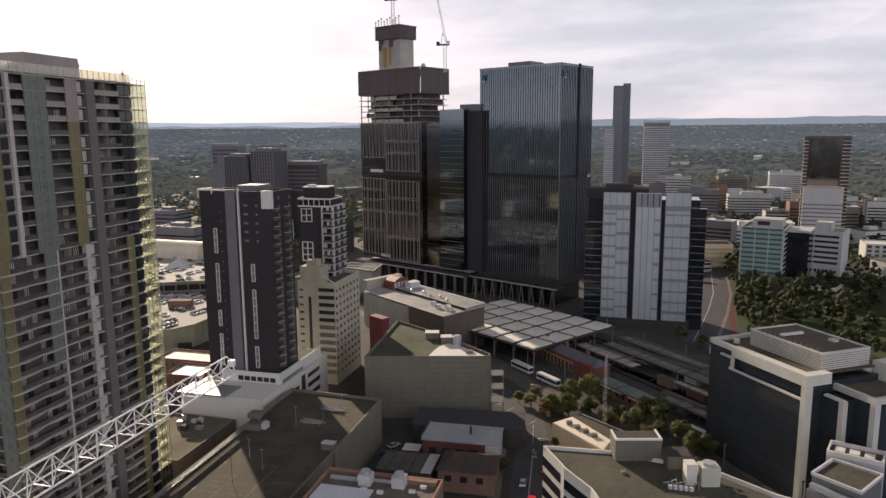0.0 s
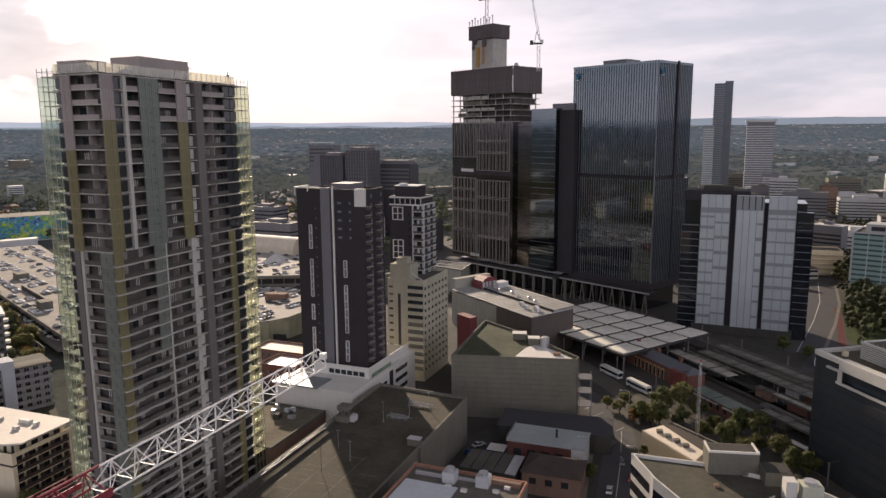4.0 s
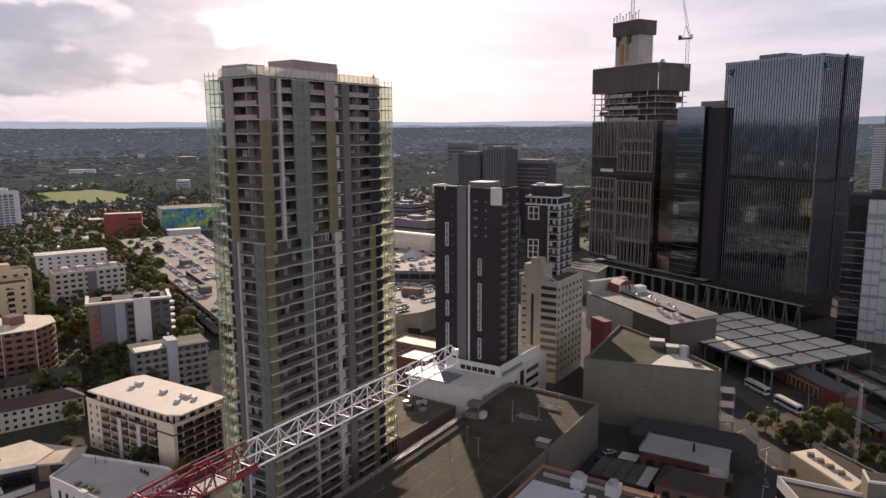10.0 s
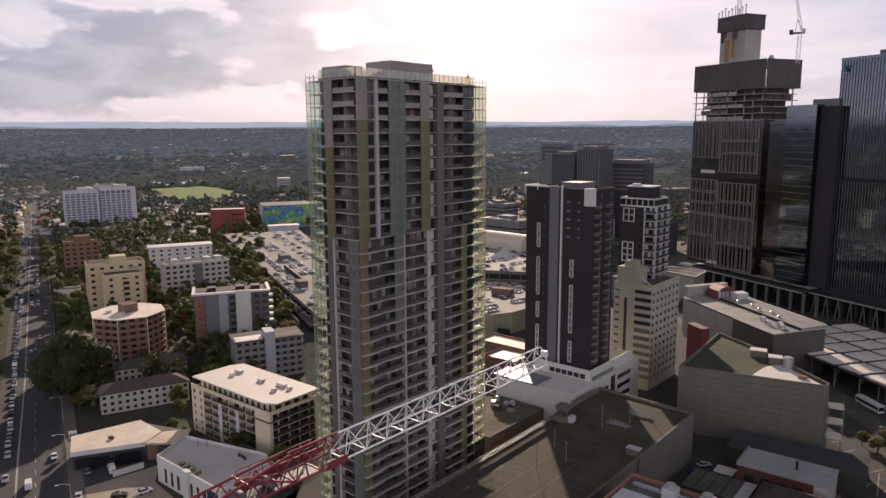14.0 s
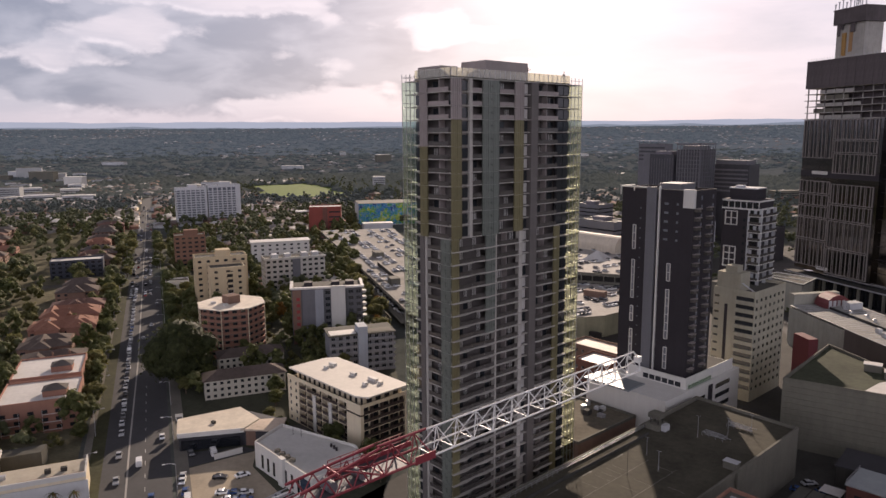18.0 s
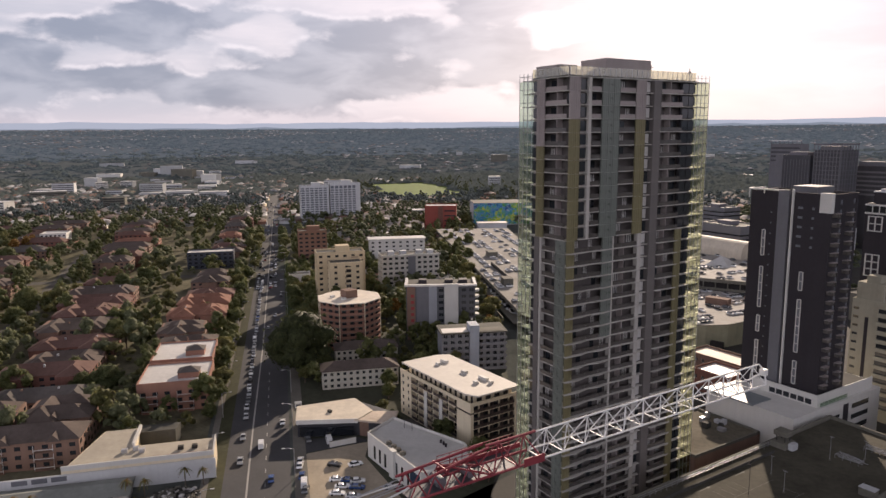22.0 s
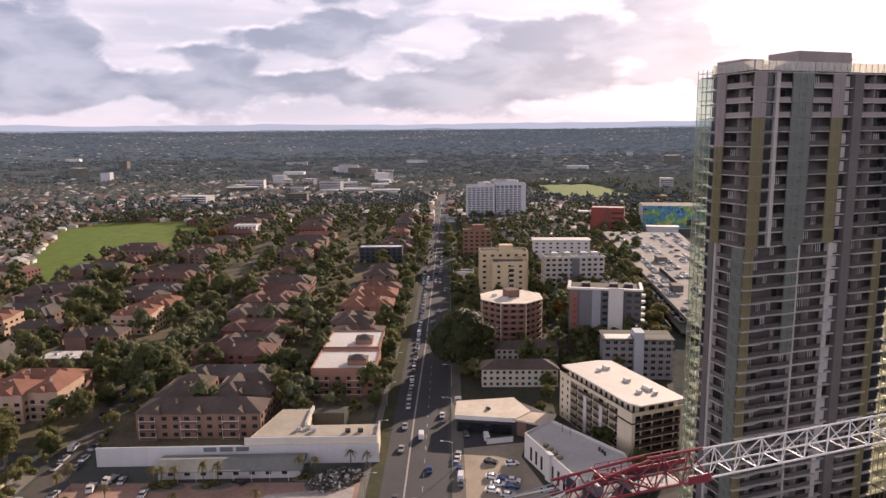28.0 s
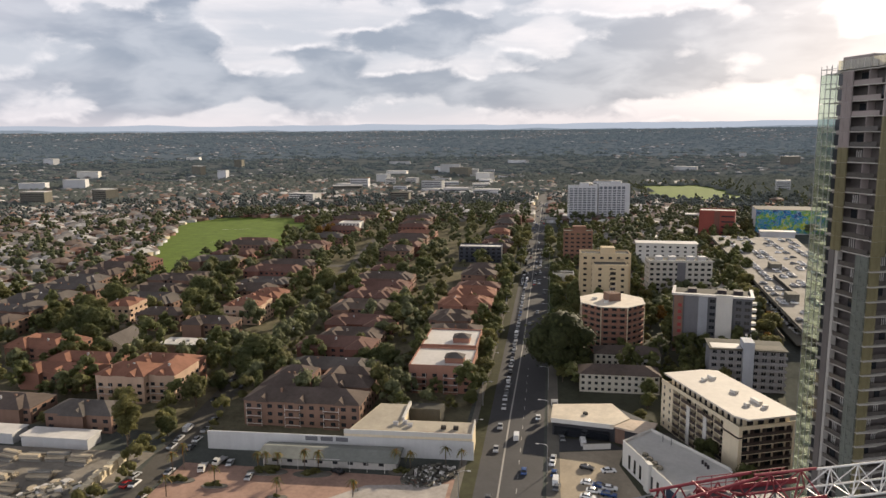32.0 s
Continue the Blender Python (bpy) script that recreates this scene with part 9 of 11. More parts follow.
def rubble(x, y, rx, ry, h, n, name, label, mats, seed, size=(0.3, 1.3)):
    r = random.Random(seed)
    groups = {}
    for k in range(n):
        a, d = r.uniform(0, 6.283), r.random() ** 0.6
        px_, py_ = x + rx * d * math.cos(a), y + ry * d * math.sin(a)
        pz = h * (1 - d) * r.random()
        m = mats[k % len(mats)]
        w = r.uniform(*size)
        u = (math.cos(a * 3), math.sin(a * 3))
        groups.setdefault(m.name, (Geo(), m))[0].obox((px_, py_), u, w, w * r.uniform(0.3, 0.9), pz, pz + w * r.uniform(0.3, 0.7))
    root = thing(name, x, y, 0, 0, label, "rubble")
    for g, m in groups.values():
        g.v = [(vx - x, vy - y, vz) for vx, vy, vz in g.v]
        part("debris", g, m, root)["kind"] = "stuff"


rubble(-180.5, 80.5, 6.5, 9.0, 2.6, 420, "rubble_heap", "heap of broken grey concrete rubble in the yard", (CONCRETE, ROOF_GREY, CONC_DARK, ROOF_WHITE), 2)
TIMBER = mat("sawn_timber", (0.42, 0.36, 0.27), 0.85, 0, 4, 0.2, 0.1, 0.15)
SCRAP = mat("grey_scrap", (0.22, 0.21, 0.19), 0.8, 0.2, 3, 0.3, 0.1, 0.25)
rt_ = random.Random(61)
for k, (s, n) in enumerate(((4, -133), (6, -141), (5, -149), (4, -157), (-6, -138), (-8, -150), (-16, -142), (-22, -136), (-18, -154), (-30, -146), (-26, -160), (-36, -138), (-12, -164), (-34, -170))):
    x, y = hw(s, n)
    root = thing("timber_stack", x, y, 0, 55.9 + rt_.uniform(-14, 14), "stack of pale sawn timber and boards in the yard", "timber stack", "timber stacks")
    for j in range(3):
        for z in range(1 + (j + k) % 3):
            part("board_pack", Geo().box(-3.4 + rt_.uniform(-0.4, 0.4), 3.2 + rt_.uniform(-0.4, 0.6), -2.2 + 1.5 * j, -0.9 + 1.5 * j, 0.1 + 0.8 * z, 0.75 + 0.8 * z), TIMBER if (j + z) % 3 else SCRAP, root)
rubble(*hw(-14, -129), 5.0, 8.0, 1.6, 260, "scrap_heap", "heap of splintered boards and pale scrap in the yard", (TIMBER, SCRAP, ROOF_WHITE, CONCRETE), 5, (0.5, 2.2))
rubble(*hw(-10, -152), 4.0, 7.0, 1.2, 160, "scrap_heap", "low heap of boards and grey scrap in the yard", (TIMBER, SCRAP, CONC_DARK), 7, (0.5, 2.0))
root = thing("cream_block_wall", *hw(-14, -119.5), 0, HW_ANGLE, "broken cream wall of stacked panels along the yard", "wall")
for k in range(9):
    part("panel", Geo().box(2.4 * k, 2.4 * k + 2.2, -0.8 - 0.5 * (k % 2), 0.9, 0, 1.6 + 0.35 * ((k * 5) % 4) + 0.12 * k), CREAM, root)
for s, n, lx, ly, h in ((13, -160, 24, 7, 3.6), (14, -178, 14, 7, 3.6), (-28, -184, 16, 6, 3.5)):
    x, y = hw(s, n)
    root = thing("yard_shed", x, y, 0, 55.9, "low yard shed with a pale sheet roof", "shed", "yard sheds")
    part("wall", Geo().box(0, lx, 0, ly, 0, h), PALE_GREY, root)
    part("roof", Geo().box(-0.4, lx + 0.4, -0.4, ly + 0.4, h, h + 0.25), ROOF_WHITE, root)


# ---- brick unit blocks ----
UNIT_MATS = ((BRICK_BROWN, TILE_BROWN, "brown brick walk-up units with a brown tiled roof"), (BRICK, TILE_RED, "red brick walk-up units with a dark red tiled roof"),
             (BRICK_BROWN, TILE_GREY, "brown brick walk-up units with a grey tiled roof"), (BRICK_PINK, TILE_TERRA, "pink brick units with a terracotta tiled roof"),
             (mat("cream_pink_brick", (0.46, 0.33, 0.24), 0.88, 0, 5.0, 0.2, 0.2, 0.15), TILE_TERRA, "cream and pink brick flats under terracotta gables"))


def units(s, n, lx, ly, h, style, gables=0, flat=False, rise=2.8, balconies=False):
    x, y = hw(s, n)
    wm, rm, lab = UNIT_MATS[style]
    if flat:
        lab = "pink brick units with a bright white flat roof"
    root = thing("brick_units", x, y, 0, 55.9, lab, "units", "brick units")
    part("wall", Geo().box(0, lx, 0, ly, 0, h), wm, root)
    nf = max(1, int(h / 2.8))
    nb = max(2, int(lx / 3.6))
    nr = max(2, int(ly / 3.8))
    g = Geo()
    for i in range(nf):
        for j in range(nb):
            a = (j + 0.28) * lx / nb
            g.box(a, a + lx / nb * 0.44, -0.05, -0.003, 0.9 + 2.8 * i, 2.2 + 2.8 * i)
        for j in range(nr):
            a = (j + 0.28) * ly / nr
            g.box(lx + 0.003, lx + 0.05, a, a + ly / nr * 0.44, 0.9 + 2.8 * i, 2.2 + 2.8 * i)
    part("small_panes", g, GLASS, root)["kind"] = "stuff"
    if balconies:
        for i in range(nf):
            for j in range(max(1, nb // 3)):
                a = 1.5 + j * lx / max(1, nb // 3)
                b = part("balcony", Geo().box(a, a + 5.6, -1.6, -0.06, 0.1 + 2.8 * i, 0.3 + 2.8 * i), wm, root)
                part("balcony_rail", Geo().box(a, a + 5.6, -1.62, -1.55, 1.05 + 2.8 * i, 1.25 + 2.8 * i).box(a, a + 0.12, -1.6, -1.5, 0.3 + 2.8 * i, 2.7 + 2.8 * i).box(a + 5.5, a + 5.6, -1.6, -1.5, 0.3 + 2.8 * i, 2.7 + 2.8 * i), WHITE, b)
    if flat:
        part("roof", Geo().box(0.4, lx - 0.4, 0.4, ly - 0.4, h, h + 0.2), ROOF_WHITE, root)
        part("parapet", Geo().box(0, lx, 0, 0.4, h, h + 0.8).box(0, 0.4, 0.4, ly, h, h + 0.8).box(lx - 0.4, lx, 0.4, ly, h, h + 0.8).box(0.4, lx - 0.4, ly - 0.4, ly, h, h + 0.8), wm, root)
        part("roof_dormer", Geo().prism([(lx * 0.55, ly * 0.2), (lx * 0.85, ly * 0.2), (lx * 0.85, ly * 0.45), (lx * 0.55, ly * 0.45)], h + 0.2, h + 2.4), wm, root)
        hip_roof(root, lx * 0.3, ly * 0.25, h + 2.4, 1.6, TILE_GREY, 0.3, lx * 0.55, ly * 0.2, "dormer_roof")
    else:
        if ly > 15.5 and lx > 14:
            hip_roof(root, lx, ly * 0.53, h, rise * 0.85, rm)
            hip_roof(root, lx * 0.86, ly * 0.47, h - 0.03, rise * 0.8, rm, 0.5, lx * 0.07, ly * 0.53, "back_roof")
        else:
            hip_roof(root, lx, ly, h, rise, rm)
        if s < 260:
            q = random.Random(int(s * 7 - n))
            for _ in range(q.choice((1, 2, 3))):
                vx, vy = q.uniform(0.2, 0.8) * lx, q.uniform(0.15, 0.4) * ly
                part("roof_vent", Geo().box(vx, vx + 0.7, vy, vy + 0.7, h + 0.4, h + rise * 0.75 + 0.7), q.choice((BRICK_BROWN, STEEL)), root)
        if lx > 19 and not balconies and s < 420:
            q = random.Random(int(s * 3 + n))
            ww = q.uniform(7.5, 10.5)
            for wx in ((q.uniform(1, lx * 0.3),) if lx < 28 else (q.uniform(1, 4), lx - ww - q.uniform(1, 4))):
                d0, d1 = q.uniform(1.5, 3.5), q.choice((0.0, 2.5))
                part("wing", Geo().box(wx, wx + ww, -d0, -0.003, 0, h), wm, root)
                hip_roof(root, ww, ly + d0 - 1.5, h + 0.02, rise * 0.92, rm, 0.6, wx, -d0, "wing_roof")
        for k in range(gables):
            gx = lx * (k + 0.5) / gables
            g = Geo()
            n0 = len(g.v)
            g.v += [(gx - 2.2, -0.9, h - 0.2), (gx + 2.2, -0.9, h - 0.2), (gx, -0.9, h + 1.9), (gx - 2.2, 2.6, h + 0.3), (gx + 2.2, 2.6, h + 0.3), (gx, 3.6, h + 1.9)]
            g.f += [(n0, n0 + 1, n0 + 2), (n0 + 1, n0 + 4, n0 + 5, n0 + 2), (n0 + 3, n0, n0 + 2, n0 + 5), (n0, n0 + 3, n0 + 4, n0 + 1)]
            part("gable", g, rm, root)
    return root


units(40, -94, 42, 13, 9.0, 0, 3, balconies=True, rise=3.4)
units(55, -94, 16, 22, 9.0, 0, 0, rise=3.6)
units(56, -74, 21, 20, 9.5, 0, 1, rise=3.6)
units(79, -42.5, 25, 24, 10.5, 3, 0, flat=True, balconies=True)
units(107, -42.5, 24, 26, 10.5, 3, 0, flat=True)
units(136, -44, 24, 14, 8.5, 0, 0)
units(188, -48, 29, 18, 9.5, 3, 2, rise=3.2)
units(212, -46, 27, 20, 9.5, 3, 1, rise=3.2)
units(236, -44, 26, 14, 9.0, 1, 1)
units(53, -160, 20, 15, 11.0, 4, 2, balconies=True, rise=3.4)
units(56, -140, 11, 19, 11.0, 4, 1, balconies=True, rise=3.4)
units(70, -158, 28, 13, 10.0, 3, 0, rise=3.0)
units(64, -203, 36, 12, 7.0, 3, 1, rise=2.6)
units(78, -200, 34, 11, 7.5, 3, 0, rise=2.6)
units(26, -161, 25, 13, 6.5, 2, 1, rise=3.0)
units(30, -204, 34, 14, 6.0, 0, 1, rise=2.8)
units(150, -204, 25, 14, 9.0, 0, 0, balconies=True)
units(168, -163, 20, 20, 10.5, 4, 2, balconies=True, rise=3.0)
units(190, -160, 19, 20, 10.5, 3, 2, balconies=True, rise=3.0)
units(162, -230, 15, 18, 10.0, 4, 1, rise=2.8)
units(136, -170, 26, 13, 9.0, 0, 0)


def gabled_hall():
    root = thing("cream_gabled_hall", *hw(106, -197), 0, 55.9, "small cream hall with a steep gable and dark doors", "hall")
    part("wall", Geo().box(0, 14, 0, 20, 0, 5.5), CREAM, root)
    g = Geo()
    g.v += [(0, 0.0, 5.5), (14, 0.0, 5.5), (7, 0.0, 9.6)]
    g.f.append((0, 1, 2))
    part("gable", g, CREAM, root)
    r = Geo()
    r.quad((-0.6, -0.5, 5.2), (7, -0.5, 9.8), (7, 20.5, 9.8), (-0.6, 20.5, 5.2))
    r.quad((7, -0.5, 9.8), (14.6, -0.5, 5.2), (14.6, 20.5, 5.2), (7, 20.5, 9.8))
    part("roof", r, TILE_GREY, root)
    for x in (3.2, 9.0):
        part("door", Geo().box(x, x + 1.9, -0.08, -0.003, 0, 5.0), DARK_PANEL, root)
    root = thing("white_flat_hall", *hw(114, -169), 0, 55.9, "low hall with a broad white flat roof", "hall")
    part("wall", Geo().box(0, 24, 0, 10, 0, 4.6), BRICK_BROWN, root)
    part("roof", Geo().box(-0.5, 24.5, -0.5, 10.5, 4.6, 5.0), ROOF_WHITE, root)
    for k in range(3):
        part("roof_unit", Geo().box(4 + 7 * k, 5.4 + 7 * k, 4, 5.2, 5.0, 5.8), STEEL, root)


gabled_hall()
strip("road_west_lane", [hw(10, -232), hw(100, -226), hw(139, -226), hw(172, -211)], 8.0, 0.035, ASPHALT_OLD, "worn asphalt lane behind the flats", "road")
ru = random.Random(77)
USED = [(38, 80, -96, -50), (77, 152, -46, -15), (185, 255, -50, -15), (48, 92, -206, -126), (24, 48, -206, -130), (100, 152, -200, -142), (146, 168, -208, -176), (164, 214, -168, -138), (158, 184, -234, -210), (118, 154, -246, -200)]
for col, (n0, wid) in enumerate(((-46, 28), (-96, 40), (-178, 46), (-236, 48), (-296, 46))):
    s = 84 if col == 1 else 156
    if col >= 2:
        s = 98
    while s < 640:
        ly = ru.uniform(13, 22)
        lx = wid * ru.uniform(0.62, 0.95)
        n = n0 - 0.11 * max(s - 100, 0) * (col > 0) + ru.uniform(-3, 3)
        clash = any(a < s + ly and b > s and c < n + lx and d > n for a, b, c, d in USED) or 332 < s + ly and s < 358
        cx, cy = hw(s + ly / 2, n + lx / 2)
        if not clash and not inside((cx, cy), OVAL) and ru.random() < 0.93:
            st = ru.choices((0, 1, 2, 3), (5, 3, 3, 1))[0]
            units(s, n, lx, ly, ru.choice((6.0, 8.6, 8.8, 9.2)), st, ru.choice((0, 0, 1, 2)), rise=ru.uniform(2.4, 3.6))
        s += ly + ru.uniform(4, 9)
x, y = hw(372, -60)
b_ = block("dark_fronted_offices", x, y, 55.9, 34, 16, 12, mat("blue_black_cladding", (0.03, 0.035, 0.05), 0.5), "F", "dark fronted offices with a white roof edge", "offices", ww=2.2, wh=1.6, bay=4.2, roof_mat=ROOF_WHITE, simple=True)
x, y = hw(520, -205)
block("white_cube_house", x, y, 55.9, 22, 18, 12, WHITE, "F", "white cubic building among trees", "building", ww=2.0, wh=1.4, bay=3.6, roof_mat=ROOF_WHITE, simple=True)


# ---- what the buildings and roads cover ----
FOOT = []
for ob in list(scene.objects):
    if ob.parent or ob.type != "EMPTY" or any(w in ob.name for w in ("crane", "mast", "lamp", "platform", "canopy", "timber", "rubble")):
        continue
    pts = [v.co for c in ob.children if c.type == "MESH" and len(c.data.vertices) < 4000 for v in c.data.vertices if c.name.split(".")[0] in ("wall", "core", "hall", "glass_front", "roof", "tower", "body", "podium", "east_half")]
    if pts and max(p.z for p in pts) > 2.4:
        m = ob.matrix_basis.inverted()
        FOOT.append((np.array(m)[:2, :], min(p.x for p in pts), max(p.x for p in pts), min(p.y for p in pts), max(p.y for p in pts)))


def open_ground(P, margin=1.2):
    """Which of the points (x, y) lie clear of buildings and roads."""
    P = np.asarray(P, float).reshape(-1, 2)
    ok = np.ones(len(P), bool)
    H = np.concatenate([P, np.zeros((len(P), 1)), np.ones((len(P), 1))], 1).T
    for m, x0, x1, y0, y1 in FOOT:
        q = m @ H
        ok &= ~((q[0] > x0 - margin) & (q[0] < x1 + margin) & (q[1] > y0 - margin) & (q[1] < y1 + margin))
    for pts, w in ROADS:
        for a, b in zip(pts, pts[1:]):
            a, b = np.array(a), np.array(b)
            t = np.clip(((P - a) @ (b - a)) / ((b - a) @ (b - a)), 0, 1)[:, None]
            ok &= np.linalg.norm(P - a - t * (b - a), axis=1) > w / 2 + 0.6
    return ok


# ---- trees ----
def leaf_mat(name, rgb, rgb2, grain=1.1, through_light=0.36):
    m = bpy.data.materials.new(name)
    m.use_nodes = True
    nt = m.node_tree
    N, L = nt.nodes.new, nt.links.new
    b, out = nt.nodes["Principled BSDF"], nt.nodes["Material Output"]
    geo, oi, mx, ad, tr, ms = N("ShaderNodeNewGeometry"), N("ShaderNodeObjectInfo"), N("ShaderNodeMix"), N("ShaderNodeMath"), N("ShaderNodeBsdfTranslucent"), N("ShaderNodeMixShader")
    ad.operation = "MULTIPLY_ADD"
    L(geo.outputs["Random Per Island"], ad.inputs[0])
    ad.inputs[1].default_value = 0.40
    ml = N("ShaderNodeMath")
    ml.operation = "MULTIPLY"
    L(oi.outputs["Random"], ml.inputs[0])
    ml.inputs[1].default_value = 0.45
    L(ml.outputs[0], ad.inputs[2])
    mx.data_type = "RGBA"
    L(ad.outputs[0], mx.inputs[0])
    mx.inputs[6].default_value, mx.inputs[7].default_value = (*rgb, 1), (*rgb2, 1)
    # noise in the colour lightens leaf masses and paints the shaded gaps darker
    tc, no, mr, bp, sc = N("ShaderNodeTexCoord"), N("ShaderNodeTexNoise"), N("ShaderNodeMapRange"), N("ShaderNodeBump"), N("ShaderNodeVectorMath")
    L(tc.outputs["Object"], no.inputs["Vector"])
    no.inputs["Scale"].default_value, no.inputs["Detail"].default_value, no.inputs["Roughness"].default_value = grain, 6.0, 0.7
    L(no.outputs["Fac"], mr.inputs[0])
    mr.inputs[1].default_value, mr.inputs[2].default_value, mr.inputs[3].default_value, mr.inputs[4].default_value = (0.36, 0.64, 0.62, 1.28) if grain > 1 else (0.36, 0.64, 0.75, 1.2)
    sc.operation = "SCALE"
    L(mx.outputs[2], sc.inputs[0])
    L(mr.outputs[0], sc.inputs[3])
    bp.inputs["Strength"].default_value, bp.inputs["Distance"].default_value = (1.0 if grain > 1 else 0.4 if grain > 0.5 else 0.06), 0.9 / grain
    L(no.outputs["Fac"], bp.inputs["Height"])
    L(bp.outputs[0], b.inputs["Normal"])
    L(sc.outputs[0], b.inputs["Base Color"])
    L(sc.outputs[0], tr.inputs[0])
    b.inputs["Roughness"].default_value = 0.7
    b.inputs["Specular IOR Level"].default_value = 0.25 if grain > 0.5 else 0.0
    ms.inputs[0].default_value = through_light
    L(b.outputs[0], ms.inputs[1])
    L(tr.outputs[0], ms.inputs[2])
    L(ms.outputs[0], out.inputs[0])
    return m


LEAF = leaf_mat("leaves", (0.088, 0.106, 0.042), (0.190, 0.200, 0.076), 1.1, 0.5)
LEAF_GOLD = leaf_mat("autumn_leaves", (0.14, 0.085, 0.02), (0.26, 0.13, 0.03))
LEAF_OLIVE = leaf_mat("olive_leaves", (0.118, 0.120, 0.048), (0.230, 0.218, 0.078), 1.1, 0.5)
LEAF_MID = leaf_mat("suburban_foliage", (0.100, 0.115, 0.064), (0.175, 0.190, 0.096), 0.7, 0.5)
# far foliage, greyed and paled in its colour to stand for haze
LEAF_HAZE = leaf_mat("grey_green_gum_foliage", (0.112, 0.132, 0.124), (0.160, 0.180, 0.170), 0.4, 0.3)
BARK = mat("bark", (0.11, 0.085, 0.065), 0.9, 0, 6, 0.3, 0.4, 0.2)


def quads_mesh(name, V, Q, material):
    me = bpy.data.meshes.new(name)
    V, Q = np.asarray(V, np.float32), np.asarray(Q, np.int32)
    k = Q.shape[1]
    me.vertices.add(len(V))
    me.vertices.foreach_set("co", V.ravel())
    me.loops.add(Q.size)
    me.loops.foreach_set("vertex_index", Q.ravel())
    me.polygons.add(len(Q))
    me.polygons.foreach_set("loop_start", np.arange(0, Q.size, k, dtype=np.int32))
    me.polygons.foreach_set("loop_total", np.full(len(Q), k, np.int32))
    me.polygons.foreach_set("use_smooth", np.ones(len(Q), bool))
    me.materials.append(material)
    me.update(calc_edges=True)
    return me


def leaf_cloud(rng, clumps, per, leaf, spread, flat=0.35):
    """Leaf quads over the shells of clumps (cx, cy, cz, r)."""
    V, Q = [], []
    for cx, cy, cz, r in clumps:
        d = rng.normal(size=(per, 3))
        d /= np.linalg.norm(d, axis=1)[:, None]
        d[:, 2] *= 0.75
        c = np.array([cx, cy, cz]) + d * r * rng.uniform(0.55, 1.0 + spread, (per, 1))
        t = rng.normal(size=(per, 3))
        d = d * (1 - flat) + np.array([0, 0, flat])
        a = np.cross(d, t)
        a /= np.linalg.norm(a, axis=1)[:, None] + 1e-6
        b = np.cross(a, d + 0.4 * rng.normal(size=(per, 3)))
        b /= np.linalg.norm(b, axis=1)[:, None] + 1e-6
        s = leaf * rng.uniform(0.6, 1.3, (per, 1))
        n = sum(len(v) for v in V)
        V.append(np.stack([c - a * s - b * s * 0.6, c + a * s - b * s * 0.6, c + a * s * 0.7 + b * s * 0.6, c - a * s * 0.7 + b * s * 0.6], 1).reshape(-1, 3))
        Q.append(n + np.arange(per * 4).reshape(-1, 4))
    return np.concatenate(V), np.concatenate(Q)


def crown_clumps(rng, R, H, base, n):
    out = []
    for k in range(n):
        a, u = rng.uniform(0, 6.283), rng.uniform(0, 1) ** 0.5
        zz = rng.uniform(0, 1)
        w = math.sin(math.pi * (0.18 + 0.72 * zz))
        out.append((R * 0.72 * u * w * math.cos(a), R * 0.72 * u * w * math.sin(a), base + (H - base) * (0.12 + 0.74 * zz), R * rng.uniform(0.26, 0.42)))
    return out


ICO_V = np.array([(-1, 1.618, 0), (1, 1.618, 0), (-1, -1.618, 0), (1, -1.618, 0), (0, -1, 1.618), (0, 1, 1.618), (0, -1, -1.618), (0, 1, -1.618), (1.618, 0, -1), (1.618, 0, 1), (-1.618, 0, -1), (-1.618, 0, 1)]) / 1.902
ICO_F = np.array([(0, 11, 5), (0, 5, 1), (0, 1, 7), (0, 7, 10), (0, 10, 11), (1, 5, 9), (5, 11, 4), (11, 10, 2), (10, 7, 6), (7, 1, 8), (3, 9, 4), (3, 4, 2), (3, 2, 6), (3, 6, 8), (3, 8, 9), (4, 9, 5), (2, 4, 11), (6, 2, 10), (8, 6, 7), (9, 8, 1)])


def clump_crown(seed, R, H, base, n, per, leaf, flat=0.3):
    """A crown of uneven leafy clumps with loose leaves round them, all triangles."""
    rng = np.random.default_rng(seed)
    cl = crown_clumps(rng, R, H, base, n)
    V, T, k = [], [], 0
    for cx, cy, cz, r in cl:
        v = ICO_V * rng.uniform(0.62, 1.12, (12, 1)) * r * np.array([1, 1, 0.82]) + np.array([cx, cy, cz])
        V.append(v)
        T.append(ICO_F + k)
        k += 12
    if per:
        lv, lq = leaf_cloud(rng, [(x, y, z, r * 1.08) for x, y, z, r in cl], per, leaf, 0.2, flat)
        V.append(lv)
        T.append(np.concatenate([lq[:, (0, 1, 2)], lq[:, (0, 2, 3)]]) + k)
    return np.concatenate(V), np.concatenate(T)


def octa_clumps(seed):
    """Three low uneven crowns of one closed canopy, for trees kilometres away."""
    rng = np.random.default_rng(seed)
    V, T = [], []
    ring = np.array([(math.cos(a), math.sin(a)) for a in np.arange(6) * math.tau / 6])
    for k, (cx, cy, top, r) in enumerate(((0, 0, 3.6, 6.5), (7, 2, 2.8, 5.5), (1, -7, 4.0, 4.5))):
        rr = r * rng.uniform(0.8, 1.2, (6, 1))
        V += [np.hstack([ring * rr + (cx, cy), rng.uniform(0.2, 1.2, (6, 1))]), np.array([(cx, cy, top)])]
        T.append(np.array([(i, (i + 1) % 6, 6) for i in range(6)]) + 7 * k)
    return np.concatenate(V), np.concatenate(T)


